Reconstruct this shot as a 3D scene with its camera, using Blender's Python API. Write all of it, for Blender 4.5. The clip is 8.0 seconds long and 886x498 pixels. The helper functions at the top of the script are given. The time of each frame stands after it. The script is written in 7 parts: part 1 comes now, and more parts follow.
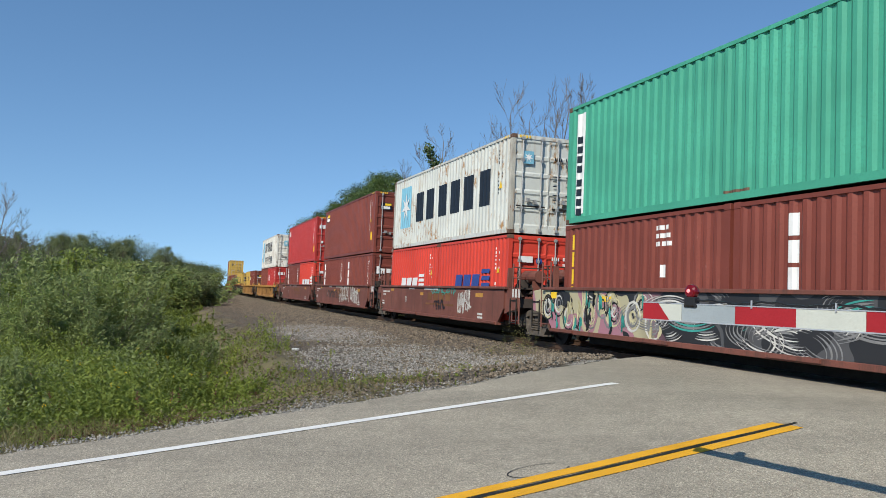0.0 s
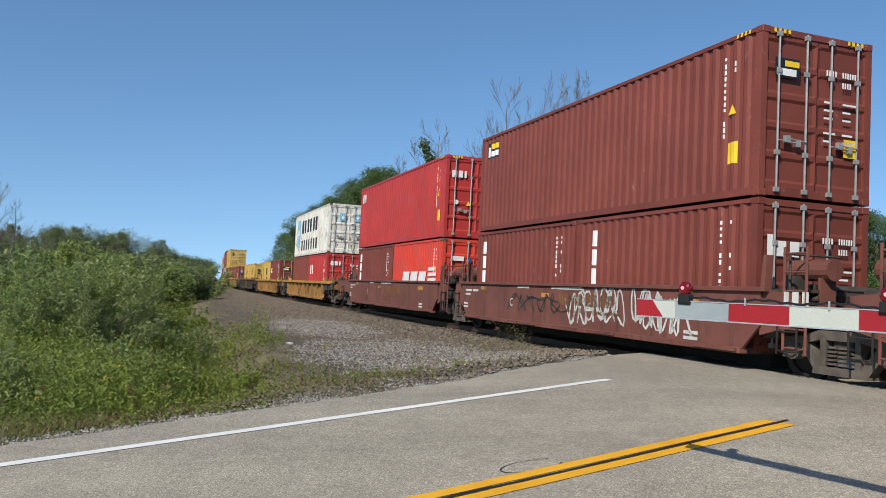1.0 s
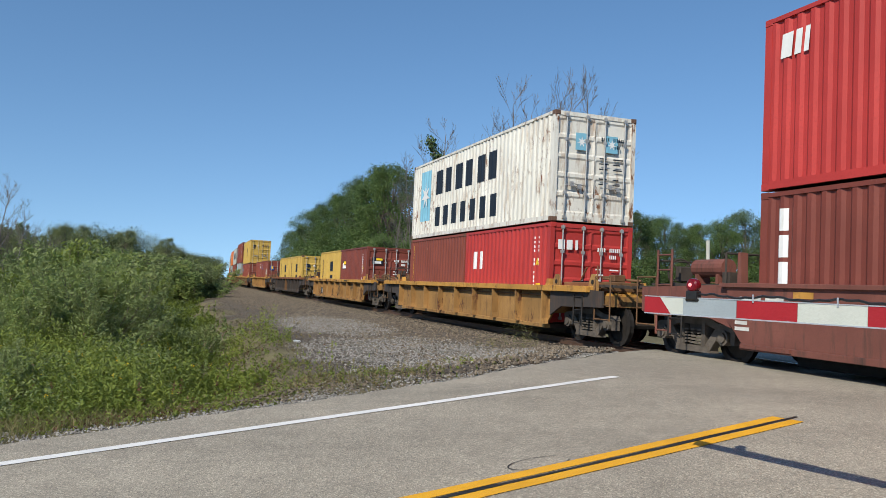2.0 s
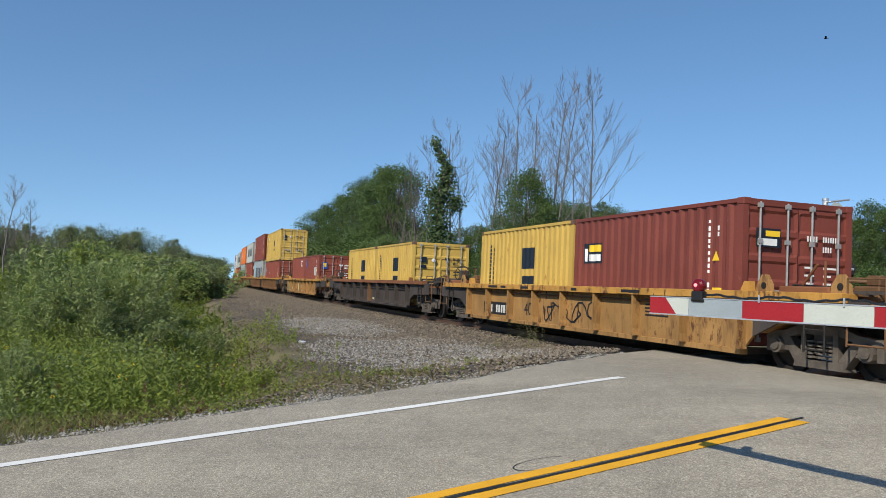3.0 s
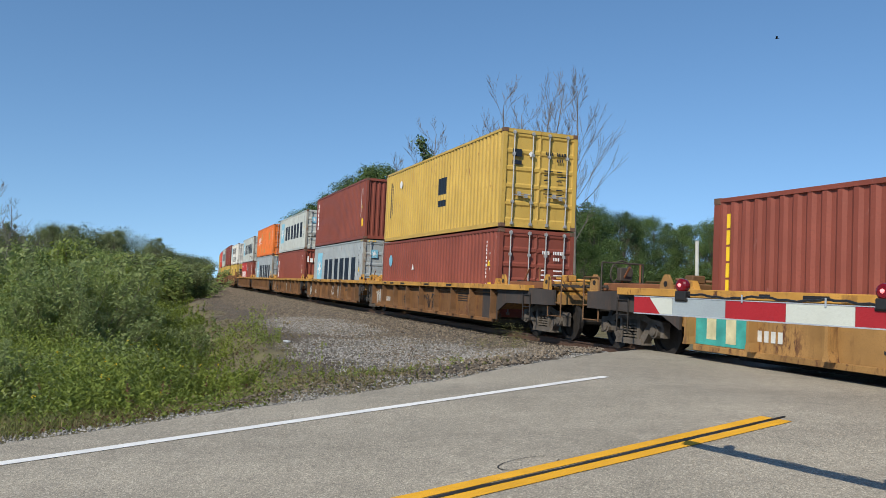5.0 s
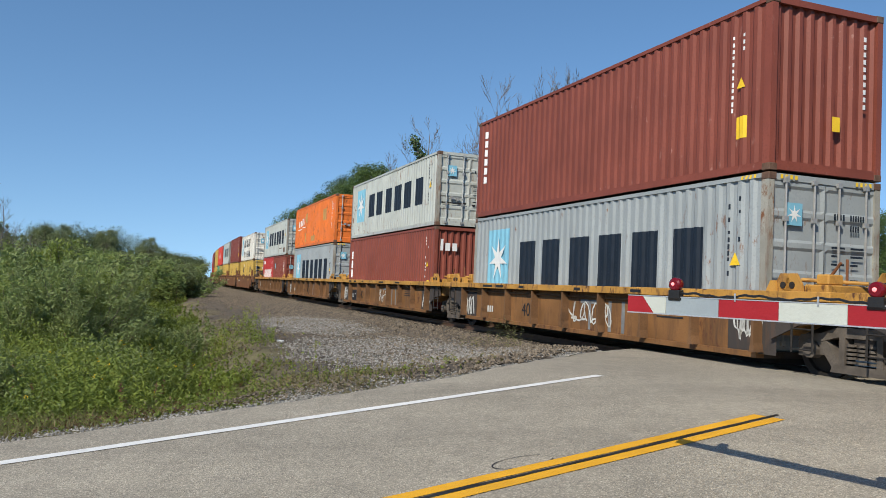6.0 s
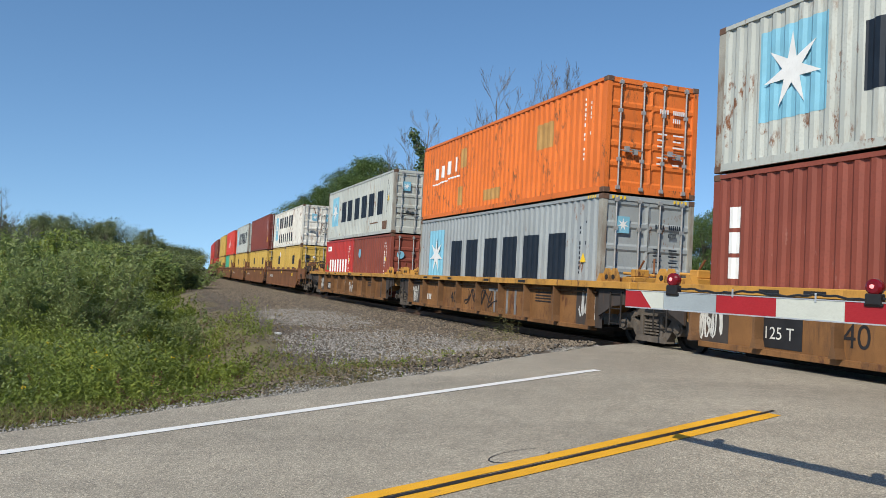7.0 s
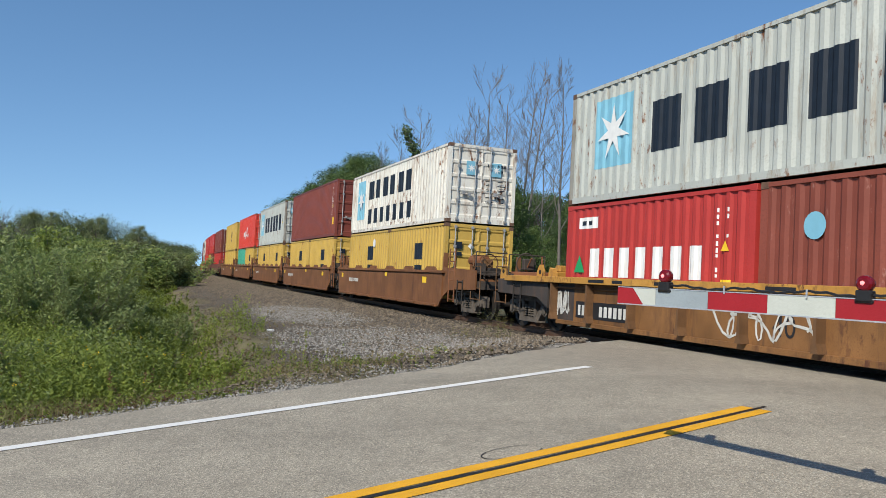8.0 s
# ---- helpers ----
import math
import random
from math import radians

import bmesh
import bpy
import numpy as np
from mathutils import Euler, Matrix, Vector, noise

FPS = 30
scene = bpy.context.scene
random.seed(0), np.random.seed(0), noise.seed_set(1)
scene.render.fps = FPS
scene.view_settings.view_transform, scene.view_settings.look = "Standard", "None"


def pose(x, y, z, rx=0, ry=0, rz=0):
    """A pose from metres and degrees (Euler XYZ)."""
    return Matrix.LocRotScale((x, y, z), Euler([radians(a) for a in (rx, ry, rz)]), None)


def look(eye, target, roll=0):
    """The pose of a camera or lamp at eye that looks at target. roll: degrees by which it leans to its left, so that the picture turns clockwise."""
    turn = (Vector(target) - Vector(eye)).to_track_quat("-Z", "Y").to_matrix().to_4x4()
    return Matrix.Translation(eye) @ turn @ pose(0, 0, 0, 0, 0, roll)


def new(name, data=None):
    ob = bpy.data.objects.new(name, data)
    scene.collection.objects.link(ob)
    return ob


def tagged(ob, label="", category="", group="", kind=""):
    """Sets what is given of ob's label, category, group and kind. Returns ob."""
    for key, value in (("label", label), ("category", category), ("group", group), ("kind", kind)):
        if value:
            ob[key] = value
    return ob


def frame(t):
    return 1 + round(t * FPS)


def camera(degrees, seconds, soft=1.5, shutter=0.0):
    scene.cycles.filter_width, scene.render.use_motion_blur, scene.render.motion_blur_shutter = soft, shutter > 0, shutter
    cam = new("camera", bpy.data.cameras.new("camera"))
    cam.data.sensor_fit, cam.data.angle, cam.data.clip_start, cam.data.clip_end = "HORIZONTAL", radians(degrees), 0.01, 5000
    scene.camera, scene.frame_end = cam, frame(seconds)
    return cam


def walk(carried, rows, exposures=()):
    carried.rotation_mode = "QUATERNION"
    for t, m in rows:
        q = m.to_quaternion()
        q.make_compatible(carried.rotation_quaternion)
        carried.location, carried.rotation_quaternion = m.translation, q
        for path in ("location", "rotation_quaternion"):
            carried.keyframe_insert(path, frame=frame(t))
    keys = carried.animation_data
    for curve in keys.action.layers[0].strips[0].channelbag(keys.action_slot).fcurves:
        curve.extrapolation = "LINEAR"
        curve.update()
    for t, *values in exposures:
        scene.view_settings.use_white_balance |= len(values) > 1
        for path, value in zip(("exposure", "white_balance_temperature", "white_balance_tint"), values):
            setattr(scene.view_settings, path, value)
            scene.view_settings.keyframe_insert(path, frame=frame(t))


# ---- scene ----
EYE = Vector((0.0, 0.0, 1.65))
RAIL = 0.514  # top of rail
cam = camera(57.82, 8.0, soft=0.75, shutter=0.0)


def aim(yaw, pitch, roll):
    y, p = radians(yaw), radians(pitch)
    d = Vector((-math.sin(y) * math.cos(p), math.cos(y) * math.cos(p), math.sin(p)))
    return look(EYE, EYE + d, roll)


PATH = [(0.0, -0.01, 3.23, 2.34), (0.5, -0.26, 3.17, 2.47), (1.0, -0.39, 2.91, 2.76), (1.5, -0.13, 2.73, 2.67),
        (2.8, 0.38, 2.69, 2.59), (3.0, 0.45, 2.73, 2.56), (3.5, 0.0, 2.62, 2.63), (4.0, 0.12, 2.64, 2.52),
        (4.5, -0.13, 2.70, 2.63), (5.8, -1.10, 2.79, 2.49), (6.0, -1.05, 2.72, 2.53), (6.5, -1.00, 2.40, 2.79),
        (7.0, -1.19, 2.27, 2.96), (7.5, -1.69, 2.23, 2.87), (7.8, -1.94, 2.13, 2.98), (8.0, -1.73, 2.07, 2.93)]
walk(cam, [(t, aim(a, b, c)) for t, a, b, c in PATH])

# ---- world, sun ----
SUN_TO = Vector((-0.80, -1.31, 1.175)).normalized()
world = bpy.data.worlds.new("sky")
scene.world = world
world.use_nodes = True
wn = world.node_tree.nodes
sky = wn.new("ShaderNodeTexSky")
sky.sky_type = "NISHITA"
sky.sun_disc = False
sky.sun_elevation = math.asin(SUN_TO.z)
sky.sun_rotation = math.atan2(SUN_TO.x, SUN_TO.y)
sky.altitude = 200
sky.air_density, sky.dust_density, sky.ozone_density = 1.0, 0.05, 2.4
wn["Background"].inputs["Strength"].default_value = 0.148
coord, lift_up, unit = wn.new("ShaderNodeTexCoord"), wn.new("ShaderNodeVectorMath"), wn.new("ShaderNodeVectorMath")
lift_up.operation, unit.operation = "ADD", "NORMALIZE"
lift_up.inputs[1].default_value = (0.0, 0.0, 0.135)  # the haze layer lies low: the pale rim of the sky sinks under the horizon
world.node_tree.links.new(coord.outputs["Generated"], lift_up.inputs[0])
world.node_tree.links.new(lift_up.outputs[0], unit.inputs[0])
world.node_tree.links.new(unit.outputs[0], sky.inputs["Vector"])
deep = wn.new("ShaderNodeHueSaturation")
deep.inputs["Saturation"].default_value = 1.13
deep.inputs["Hue"].default_value = 0.4975
world.node_tree.links.new(sky.outputs[0], deep.inputs["Color"])
world.node_tree.links.new(deep.outputs[0], wn["Background"].inputs["Color"])
sun = new("sun", bpy.data.lights.new("sun", "SUN"))
sun.data.energy, sun.data.angle, sun.data.color = 5.0, radians(0.55), (1.0, 0.94, 0.82)
sun.matrix_basis = look(SUN_TO * 100, (0, 0, 0))
scene.view_settings.exposure = 0.0


# ---- materials ----
def material(name, color, rough=0.6, metal=0.0, var=0.25, scale=3.0, bump=0.1, fine=60.0, island=0.0, rand=0.0,
             dirt=0.0, dirt_color=(0.10, 0.06, 0.035), streak=False, sat=0.0, spec=0.28, rust=0.0, rust_color=(0.17, 0.07, 0.03)):
    """Paint or mineral with variation at two scales, optional rust or dirt patches, and bump."""
    m = bpy.data.materials.new(name)
    m.use_nodes = True
    nt = m.node_tree
    n, l = nt.nodes, nt.links
    bs = n["Principled BSDF"]
    tc = n.new("ShaderNodeTexCoord")
    big = n.new("ShaderNodeTexNoise")
    big.inputs["Scale"].default_value, big.inputs["Detail"].default_value = scale, 6
    small = n.new("ShaderNodeTexNoise")
    small.inputs["Scale"].default_value, small.inputs["Detail"].default_value = fine, 3
    vec = tc.outputs["Object"]
    info = n.new("ShaderNodeObjectInfo")
    off = n.new("ShaderNodeVectorMath")
    off.operation = "MULTIPLY_ADD"
    comb = n.new("ShaderNodeCombineXYZ")
    for k in range(3):
        l.new(info.outputs["Random"], comb.inputs[k])
    l.new(comb.outputs[0], off.inputs[0])
    off.inputs[1].default_value = (31.0, 17.0, 11.0)
    l.new(vec, off.inputs[2])
    l.new(off.outputs[0], small.inputs["Vector"])
    l.new(off.outputs[0], big.inputs["Vector"])

    def mixc(a, b, f, blend="MIX"):
        x = n.new("ShaderNodeMix")
        x.data_type, x.blend_type = "RGBA", blend
        for sock, val in ((x.inputs[0], f), (x.inputs[6], a), (x.inputs[7], b)):
            if isinstance(val, (int, float, tuple)):
                sock.default_value = val if not isinstance(val, tuple) else (*val, 1.0)[:4]
            else:
                l.new(val, sock)
        return x.outputs[2]

    def ramp(src, a, b):
        r = n.new("ShaderNodeMapRange")
        r.inputs[1].default_value, r.inputs[2].default_value = a, b
        l.new(src, r.inputs[0])
        return r.outputs[0]

    lo = tuple(c * (1 - var) for c in color)
    hi = tuple(min(1.0, c * (1 + var)) for c in color)
    col = mixc(lo, hi, ramp(big.outputs[0], 0.3, 0.7))
    col = mixc(col, tuple(c * (1 - var * 0.8) for c in color), ramp(small.outputs[0], 0.5, 0.75))
    if island or rand:
        hsv = n.new("ShaderNodeHueSaturation")
        if island:
            geo = n.new("ShaderNodeNewGeometry")
            src, amt = geo.outputs["Random Per Island"], island
        else:
            src, amt = info.outputs["Random"], rand
        mr = n.new("ShaderNodeMapRange")
        mr.inputs[3].default_value, mr.inputs[4].default_value = 1 - amt, 1 + amt
        l.new(src, mr.inputs[0])
        l.new(mr.outputs[0], hsv.inputs["Value"])
        if sat:
            mh = n.new("ShaderNodeMapRange")
            mh.inputs[3].default_value, mh.inputs[4].default_value = 0.5 - sat, 0.5 + sat
            l.new(src, mh.inputs[0])
            l.new(mh.outputs[0], hsv.inputs["Hue"])
        l.new(col, hsv.inputs["Color"])
        col = hsv.outputs[0]
    if dirt:
        dn = n.new("ShaderNodeTexNoise")
        dn.inputs["Scale"].default_value, dn.inputs["Detail"].default_value = 2.2, 8
        dn.inputs["Roughness"].default_value = 0.7
        if streak:
            mp = n.new("ShaderNodeMapping")
            mp.inputs["Scale"].default_value = (2.2, 2.2, 0.35)
            l.new(off.outputs[0], mp.inputs[0])
            l.new(mp.outputs[0], dn.inputs["Vector"])
        else:
            l.new(off.outputs[0], dn.inputs["Vector"])
        col = mixc(col, dirt_color, ramp(dn.outputs[0], 0.72 - 0.22 * dirt, 0.86 - 0.14 * dirt))
    if rust:
        # clustered chips and runs
        r1, r2 = n.new("ShaderNodeTexNoise"), n.new("ShaderNodeTexNoise")
        r1.inputs["Scale"].default_value, r1.inputs["Detail"].default_value, r1.inputs["Roughness"].default_value = 3.2, 9, 0.72
        r2.inputs["Scale"].default_value, r2.inputs["Detail"].default_value = 0.55, 2
        mq = n.new("ShaderNodeMapping")
        mq.inputs["Scale"].default_value = (2.0, 2.0, 0.8)
        l.new(off.outputs[0], mq.inputs[0])
        l.new(mq.outputs[0], r1.inputs["Vector"])
        l.new(off.outputs[0], r2.inputs["Vector"])
        both = n.new("ShaderNodeMath")
        both.operation = "MULTIPLY"
        l.new(ramp(r1.outputs[0], 0.64 - 0.12 * rust, 0.71 - 0.11 * rust), both.inputs[0])
        l.new(ramp(r2.outputs[0], 0.46, 0.56), both.inputs[1])
        col = mixc(col, rust_color, both.outputs[0])
    l.new(col, bs.inputs["Base Color"])
    bs.inputs["Roughness"].default_value = rough
    bs.inputs["Metallic"].default_value = metal
    bs.inputs["Specular IOR Level"].default_value = spec
    if bump:
        bp = n.new("ShaderNodeBump")
        bp.inputs["Strength"].default_value, bp.inputs["Distance"].default_value = bump, 0.02
        l.new(small.outputs[0], bp.inputs["Height"])
        l.new(bp.outputs[0], bs.inputs["Normal"])
    return m


def leaf_material(name, color, var=0.35, hue=0.02, trans=0.35):
    m = bpy.data.materials.new(name)
    m.use_nodes = True
    n, l = m.node_tree.nodes, m.node_tree.links
    bs = n["Principled BSDF"]
    geo, info, hsv = n.new("ShaderNodeNewGeometry"), n.new("ShaderNodeObjectInfo"), n.new("ShaderNodeHueSaturation")
    add = n.new("ShaderNodeMath")
    add.operation = "ADD"
    half = n.new("ShaderNodeMath")
    half.operation = "MULTIPLY"
    half.inputs[1].default_value = 0.5
    l.new(info.outputs["Random"], half.inputs[0])
    l.new(geo.outputs["Random Per Island"], add.inputs[0])
    l.new(half.outputs[0], add.inputs[1])
    v, h = n.new("ShaderNodeMapRange"), n.new("ShaderNodeMapRange")
    for k in (v, h):
        k.inputs[2].default_value = 1.5
        l.new(add.outputs[0], k.inputs[0])
    v.inputs[3].default_value, v.inputs[4].default_value = 1 - var, 1 + var
    h.inputs[3].default_value, h.inputs[4].default_value = 0.5 + hue, 0.5 - hue
    l.new(v.outputs[0], hsv.inputs["Value"])
    l.new(h.outputs[0], hsv.inputs["Hue"])
    hsv.inputs["Color"].default_value = (*color, 1)
    l.new(hsv.outputs[0], bs.inputs["Base Color"])
    bs.inputs["Roughness"].default_value = 0.55
    bs.inputs["Specular IOR Level"].default_value = 0.3
    tr = n.new("ShaderNodeBsdfTranslucent")
    l.new(hsv.outputs[0], tr.inputs["Color"])
    mx = n.new("ShaderNodeMixShader")
    mx.inputs[0].default_value = trans
    l.new(bs.outputs[0], mx.inputs[1])
    l.new(tr.outputs[0], mx.inputs[2])
    l.new(mx.outputs[0], n["Material Output"].inputs["Surface"])
    return m


def glow(name, color, strength):
    m = bpy.data.materials.new(name)
    m.use_nodes = True
    bs = m.node_tree.nodes["Principled BSDF"]
    bs.inputs["Base Color"].default_value = (*color, 1)
    bs.inputs["Roughness"].default_value = 0.15
    bs.inputs["Emission Color"].default_value = (*color, 1)
    bs.inputs["Emission Strength"].default_value = strength
    return m


PAINT = {
    "maroon": material("maroon_paint", (0.180, 0.047, 0.033), 0.5, var=0.16, scale=0.9, fine=25, bump=0.03, dirt=0.25, streak=True, rand=0.1, rust=0.2, rust_color=(0.30, 0.15, 0.12)),
    "maroon_light": material("faded_maroon_paint", (0.208, 0.056, 0.037), 0.55, var=0.16, scale=0.9, fine=25, bump=0.03, dirt=0.25, streak=True, rand=0.08, rust=0.25, rust_color=(0.31, 0.16, 0.13)),
    "red": material("red_paint", (0.40, 0.040, 0.034), 0.45, var=0.14, scale=0.8, fine=25, bump=0.03, dirt=0.15, streak=True),
    "bright_red": material("bright_red_paint", (0.56, 0.055, 0.034), 0.45, var=0.12, scale=0.8, fine=25, bump=0.03, dirt=0.12, streak=True),
    "green": material("sea_green_paint", (0.06, 0.32, 0.215), 0.5, var=0.14, scale=0.8, fine=25, bump=0.03, dirt=0.7, dirt_color=(0.05, 0.24, 0.16), streak=True),
    "grey": material("pale_grey_paint", (0.42, 0.44, 0.405), 0.5, var=0.12, scale=0.8, fine=25, bump=0.03, dirt=0.8, dirt_color=(0.27, 0.22, 0.16), streak=True, rust=0.7),
    "light_grey": material("light_grey_paint", (0.54, 0.56, 0.52), 0.5, var=0.10, scale=0.8, fine=25, bump=0.03, dirt=0.8, dirt_color=(0.36, 0.26, 0.16), streak=True, rust=1.0, rust_color=(0.30, 0.16, 0.06)),
    "mid_grey": material("mid_grey_paint", (0.29, 0.315, 0.32), 0.5, var=0.12, scale=0.8, fine=25, bump=0.03, dirt=0.2, dirt_color=(0.22, 0.13, 0.07), streak=True, rust=0.5),
    "white": material("dirty_white_paint", (0.66, 0.64, 0.57), 0.5, var=0.10, scale=0.8, fine=25, bump=0.03, dirt=0.95, dirt_color=(0.30, 0.19, 0.11), streak=True, rust=0.9),
    "yellow": material("ochre_yellow_paint", (0.495, 0.325, 0.074), 0.5, var=0.13, scale=0.8, fine=25, bump=0.03, dirt=0.7, dirt_color=(0.36, 0.21, 0.045), streak=True, rust=0.5, rust_color=(0.24, 0.11, 0.035)),
    "orange": material("orange_paint", (0.66, 0.16, 0.03), 0.5, var=0.13, scale=0.8, fine=25, bump=0.03, dirt=0.7, dirt_color=(0.36, 0.10, 0.03), streak=True, rust=0.8, rust_color=(0.16, 0.07, 0.03)),
}
CAR_PAINT = {
    "brown": material("car_oxide_brown_paint", (0.165, 0.062, 0.046), 0.6, var=0.22, scale=1.2, bump=0.06, dirt=0.9, dirt_color=(0.06, 0.038, 0.03), streak=True),
    "oldyellow": material("car_grimy_yellow_paint", (0.205, 0.098, 0.036), 0.65, var=0.3, scale=1.2, bump=0.06, dirt=1.0, dirt_color=(0.085, 0.045, 0.026), streak=True, rust=1.0, rust_color=(0.10, 0.042, 0.022)),
    # darker than the side sheets: grime, and the ribs' shading put into the colour
    "rib": material("car_grimy_shaded_rib_paint", (0.15, 0.078, 0.036), 0.65, var=0.3, scale=2.0, bump=0.06, dirt=0.8, dirt_color=(0.06, 0.035, 0.022)),
    "yellow": material("car_weathered_yellow_paint", (0.31, 0.170, 0.058), 0.6, var=0.28, scale=1.2, bump=0.06, dirt=0.85, dirt_color=(0.10, 0.05, 0.025), streak=True, rust=1.0, rust_color=(0.10, 0.042, 0.022)),
    "bright": material("car_yellow_sill_paint", (0.46, 0.235, 0.05), 0.55, var=0.2, scale=1.5, bump=0.05, dirt=0.85, dirt_color=(0.16, 0.08, 0.035), rust=1.0, rust_color=(0.10, 0.042, 0.022)),
    "dark": material("car_dark_grey_paint", (0.055, 0.046, 0.041), 0.65, var=0.25, scale=1.2, bump=0.06, dirt=0.95, dirt_color=(0.10, 0.060, 0.040), streak=True),
    "rust": material("car_rusty_orange_paint", (0.175, 0.076, 0.032), 0.65, var=0.25, scale=1.2, bump=0.06, dirt=0.95, dirt_color=(0.10, 0.045, 0.025), streak=True),
    "sillbrown": material("car_rust_brown_sill", (0.20, 0.08, 0.035), 0.65, var=0.25, scale=1.5, bump=0.06, dirt=0.5, dirt_color=(0.08, 0.04, 0.025)),
}
M_IRON = material("greasy_black_iron", (0.030, 0.026, 0.023), 0.6, metal=0.2, var=0.3, scale=6, bump=0.1, dirt=0.4, dirt_color=(0.09, 0.05, 0.03))
M_UNDER = material("shadowed_frame_steel", (0.060, 0.048, 0.040), 0.7, var=0.3, scale=4, bump=0.08, dirt=0.4, dirt_color=(0.10, 0.06, 0.04))
M_TRUCK = material("dusty_truck_casting", (0.105, 0.088, 0.072), 0.8, var=0.35, scale=5, bump=0.1, dirt=0.5, dirt_color=(0.05, 0.038, 0.03))
M_STEEL = material("galvanised_rod_steel", (0.42, 0.41, 0.39), 0.45, metal=0.5, var=0.15, scale=8, dirt=0.3, dirt_color=(0.16, 0.09, 0.05))
M_CAST = material("corner_casting_steel", (0.13, 0.075, 0.05), 0.65, var=0.3, scale=10, dirt=0.3)
M_RAIL = material("worn_rail_steel", (0.14, 0.085, 0.06), 0.5, metal=0.5, var=0.2, scale=2)
M_RAILTOP = material("polished_railhead", (0.5, 0.5, 0.5), 0.22, metal=1.0, var=0.1, scale=2)
M_TIE = material("creosoted_timber", (0.055, 0.043, 0.034), 0.85, var=0.35, scale=2, bump=0.4, rand=0.25)
M_STONE = material("ballast_stone", (0.152, 0.122, 0.089), 0.85, var=0.2, scale=4, bump=0.3, island=0.45)
M_GRIT = material("pale_limestone_grit", (0.245, 0.232, 0.210), 0.9, var=0.2, scale=4, bump=0.3, island=0.45)
M_WHITE = material("white_marking_film", (0.72, 0.72, 0.70), 0.55, var=0.08, scale=5, fine=40, dirt=0.15, dirt_color=(0.35, 0.28, 0.22))
M_BLACK = material("navy_black_marking_film", (0.012, 0.018, 0.028), 0.5, var=0.2, scale=5, fine=40)
M_BLUE = material("light_blue_marking_film", (0.19, 0.43, 0.55), 0.5, var=0.1, scale=3, dirt=0.15, dirt_color=(0.45, 0.5, 0.5))
M_NAVY = material("blue_marking_film", (0.035, 0.07, 0.26), 0.5, var=0.1, scale=3)
M_YEL = material("yellow_marking_film", (0.80, 0.52, 0.03), 0.5, var=0.1, scale=3)
M_GREENFILM = material("green_marking_film", (0.02, 0.28, 0.10), 0.5, var=0.1, scale=3)
M_TAGW = material("white_spray_paint", (0.55, 0.54, 0.50), 0.6, var=0.2, scale=4)
M_TAGS = [material("spray_" + n_, c_, 0.6, var=0.25, scale=4) for n_, c_ in
          (("teal", (0.05, 0.30, 0.26)), ("pink", (0.50, 0.19, 0.24)), ("cream", (0.55, 0.50, 0.30)), ("black", (0.02, 0.02, 0.022)), ("grey", (0.20, 0.20, 0.20)))]


# ---- mesh helpers ----
def mesh_of(name, bm, mats):
    me = bpy.data.meshes.new(name)
    bm.to_mesh(me)
    bm.free()
    for m in mats if isinstance(mats, (list, tuple)) else [mats]:
        me.materials.append(m)
    return me


def part(name, bm, mat, parent, label=""):
    ob = new(name, bm if isinstance(bm, bpy.types.Mesh) else mesh_of(name, bm, mat))
    ob.parent = parent
    if label:
        ob["label"] = label
    return ob


def painted(name, me, mat, parent, label=""):
    """A part on a shared mesh, with a material of its own."""
    ob = new(name, me)
    ob.parent = parent
    ob.material_slots[0].link = "OBJECT"
    ob.material_slots[0].material = mat
    if label:
        ob["label"] = label
    return ob


def thing(name, label, category, group="", kind=""):
    return tagged(new(name), label, category, group, kind)


def box(bm, x0, x1, y0, y1, z0, z1, bevel=0.0):
    vs = [bm.verts.new((x, y, z)) for x in (x0, x1) for y in (y0, y1) for z in (z0, z1)]
    fs = [bm.faces.new([vs[i] for i in q]) for q in ((0, 1, 3, 2), (4, 6, 7, 5), (0, 4, 5, 1), (2, 3, 7, 6), (0, 2, 6, 4), (1, 5, 7, 3))]
    if bevel:
        bmesh.ops.bevel(bm, geom=list({e for f in fs for e in f.edges}), offset=bevel, segments=1, affect="EDGES")
    return vs


def boxm(*boxes, bevel=0.0):
    bm = bmesh.new()
    for b in boxes:
        box(bm, *b, bevel=bevel)
    return bm


def rod(bm, a, b, r, seg=8, r2=None):
    a, b = Vector(a), Vector(b)
    q = (b - a).to_track_quat("Z", "Y")
    rings = []
    for p, rr in ((a, r), (b, r if r2 is None else r2)):
        rings.append([bm.verts.new(p + q @ Vector((rr * math.cos(2 * math.pi * i / seg), rr * math.sin(2 * math.pi * i / seg), 0))) for i in range(seg)])
    for i in range(seg):
        bm.faces.new((rings[0][i], rings[0][(i + 1) % seg], rings[1][(i + 1) % seg], rings[1][i]))
    bm.faces.new(rings[0][::-1])
    bm.faces.new(rings[1])


def prism(bm, pts, y0, y1):
    """A polygon in the xz plane, extruded along y."""
    a = [bm.verts.new((x, y0, z)) for x, z in pts]
    b = [bm.verts.new((x, y1, z)) for x, z in pts]
    k = len(pts)
    bm.faces.new(a)
    bm.faces.new(b[::-1])
    for i in range(k):
        bm.faces.new((a[(i + 1) % k], a[i], b[i], b[(i + 1) % k]))
    bmesh.ops.recalc_face_normals(bm, faces=bm.faces[:])


def smooth(me):
    for p in me.polygons:
        p.use_smooth = True
    return me


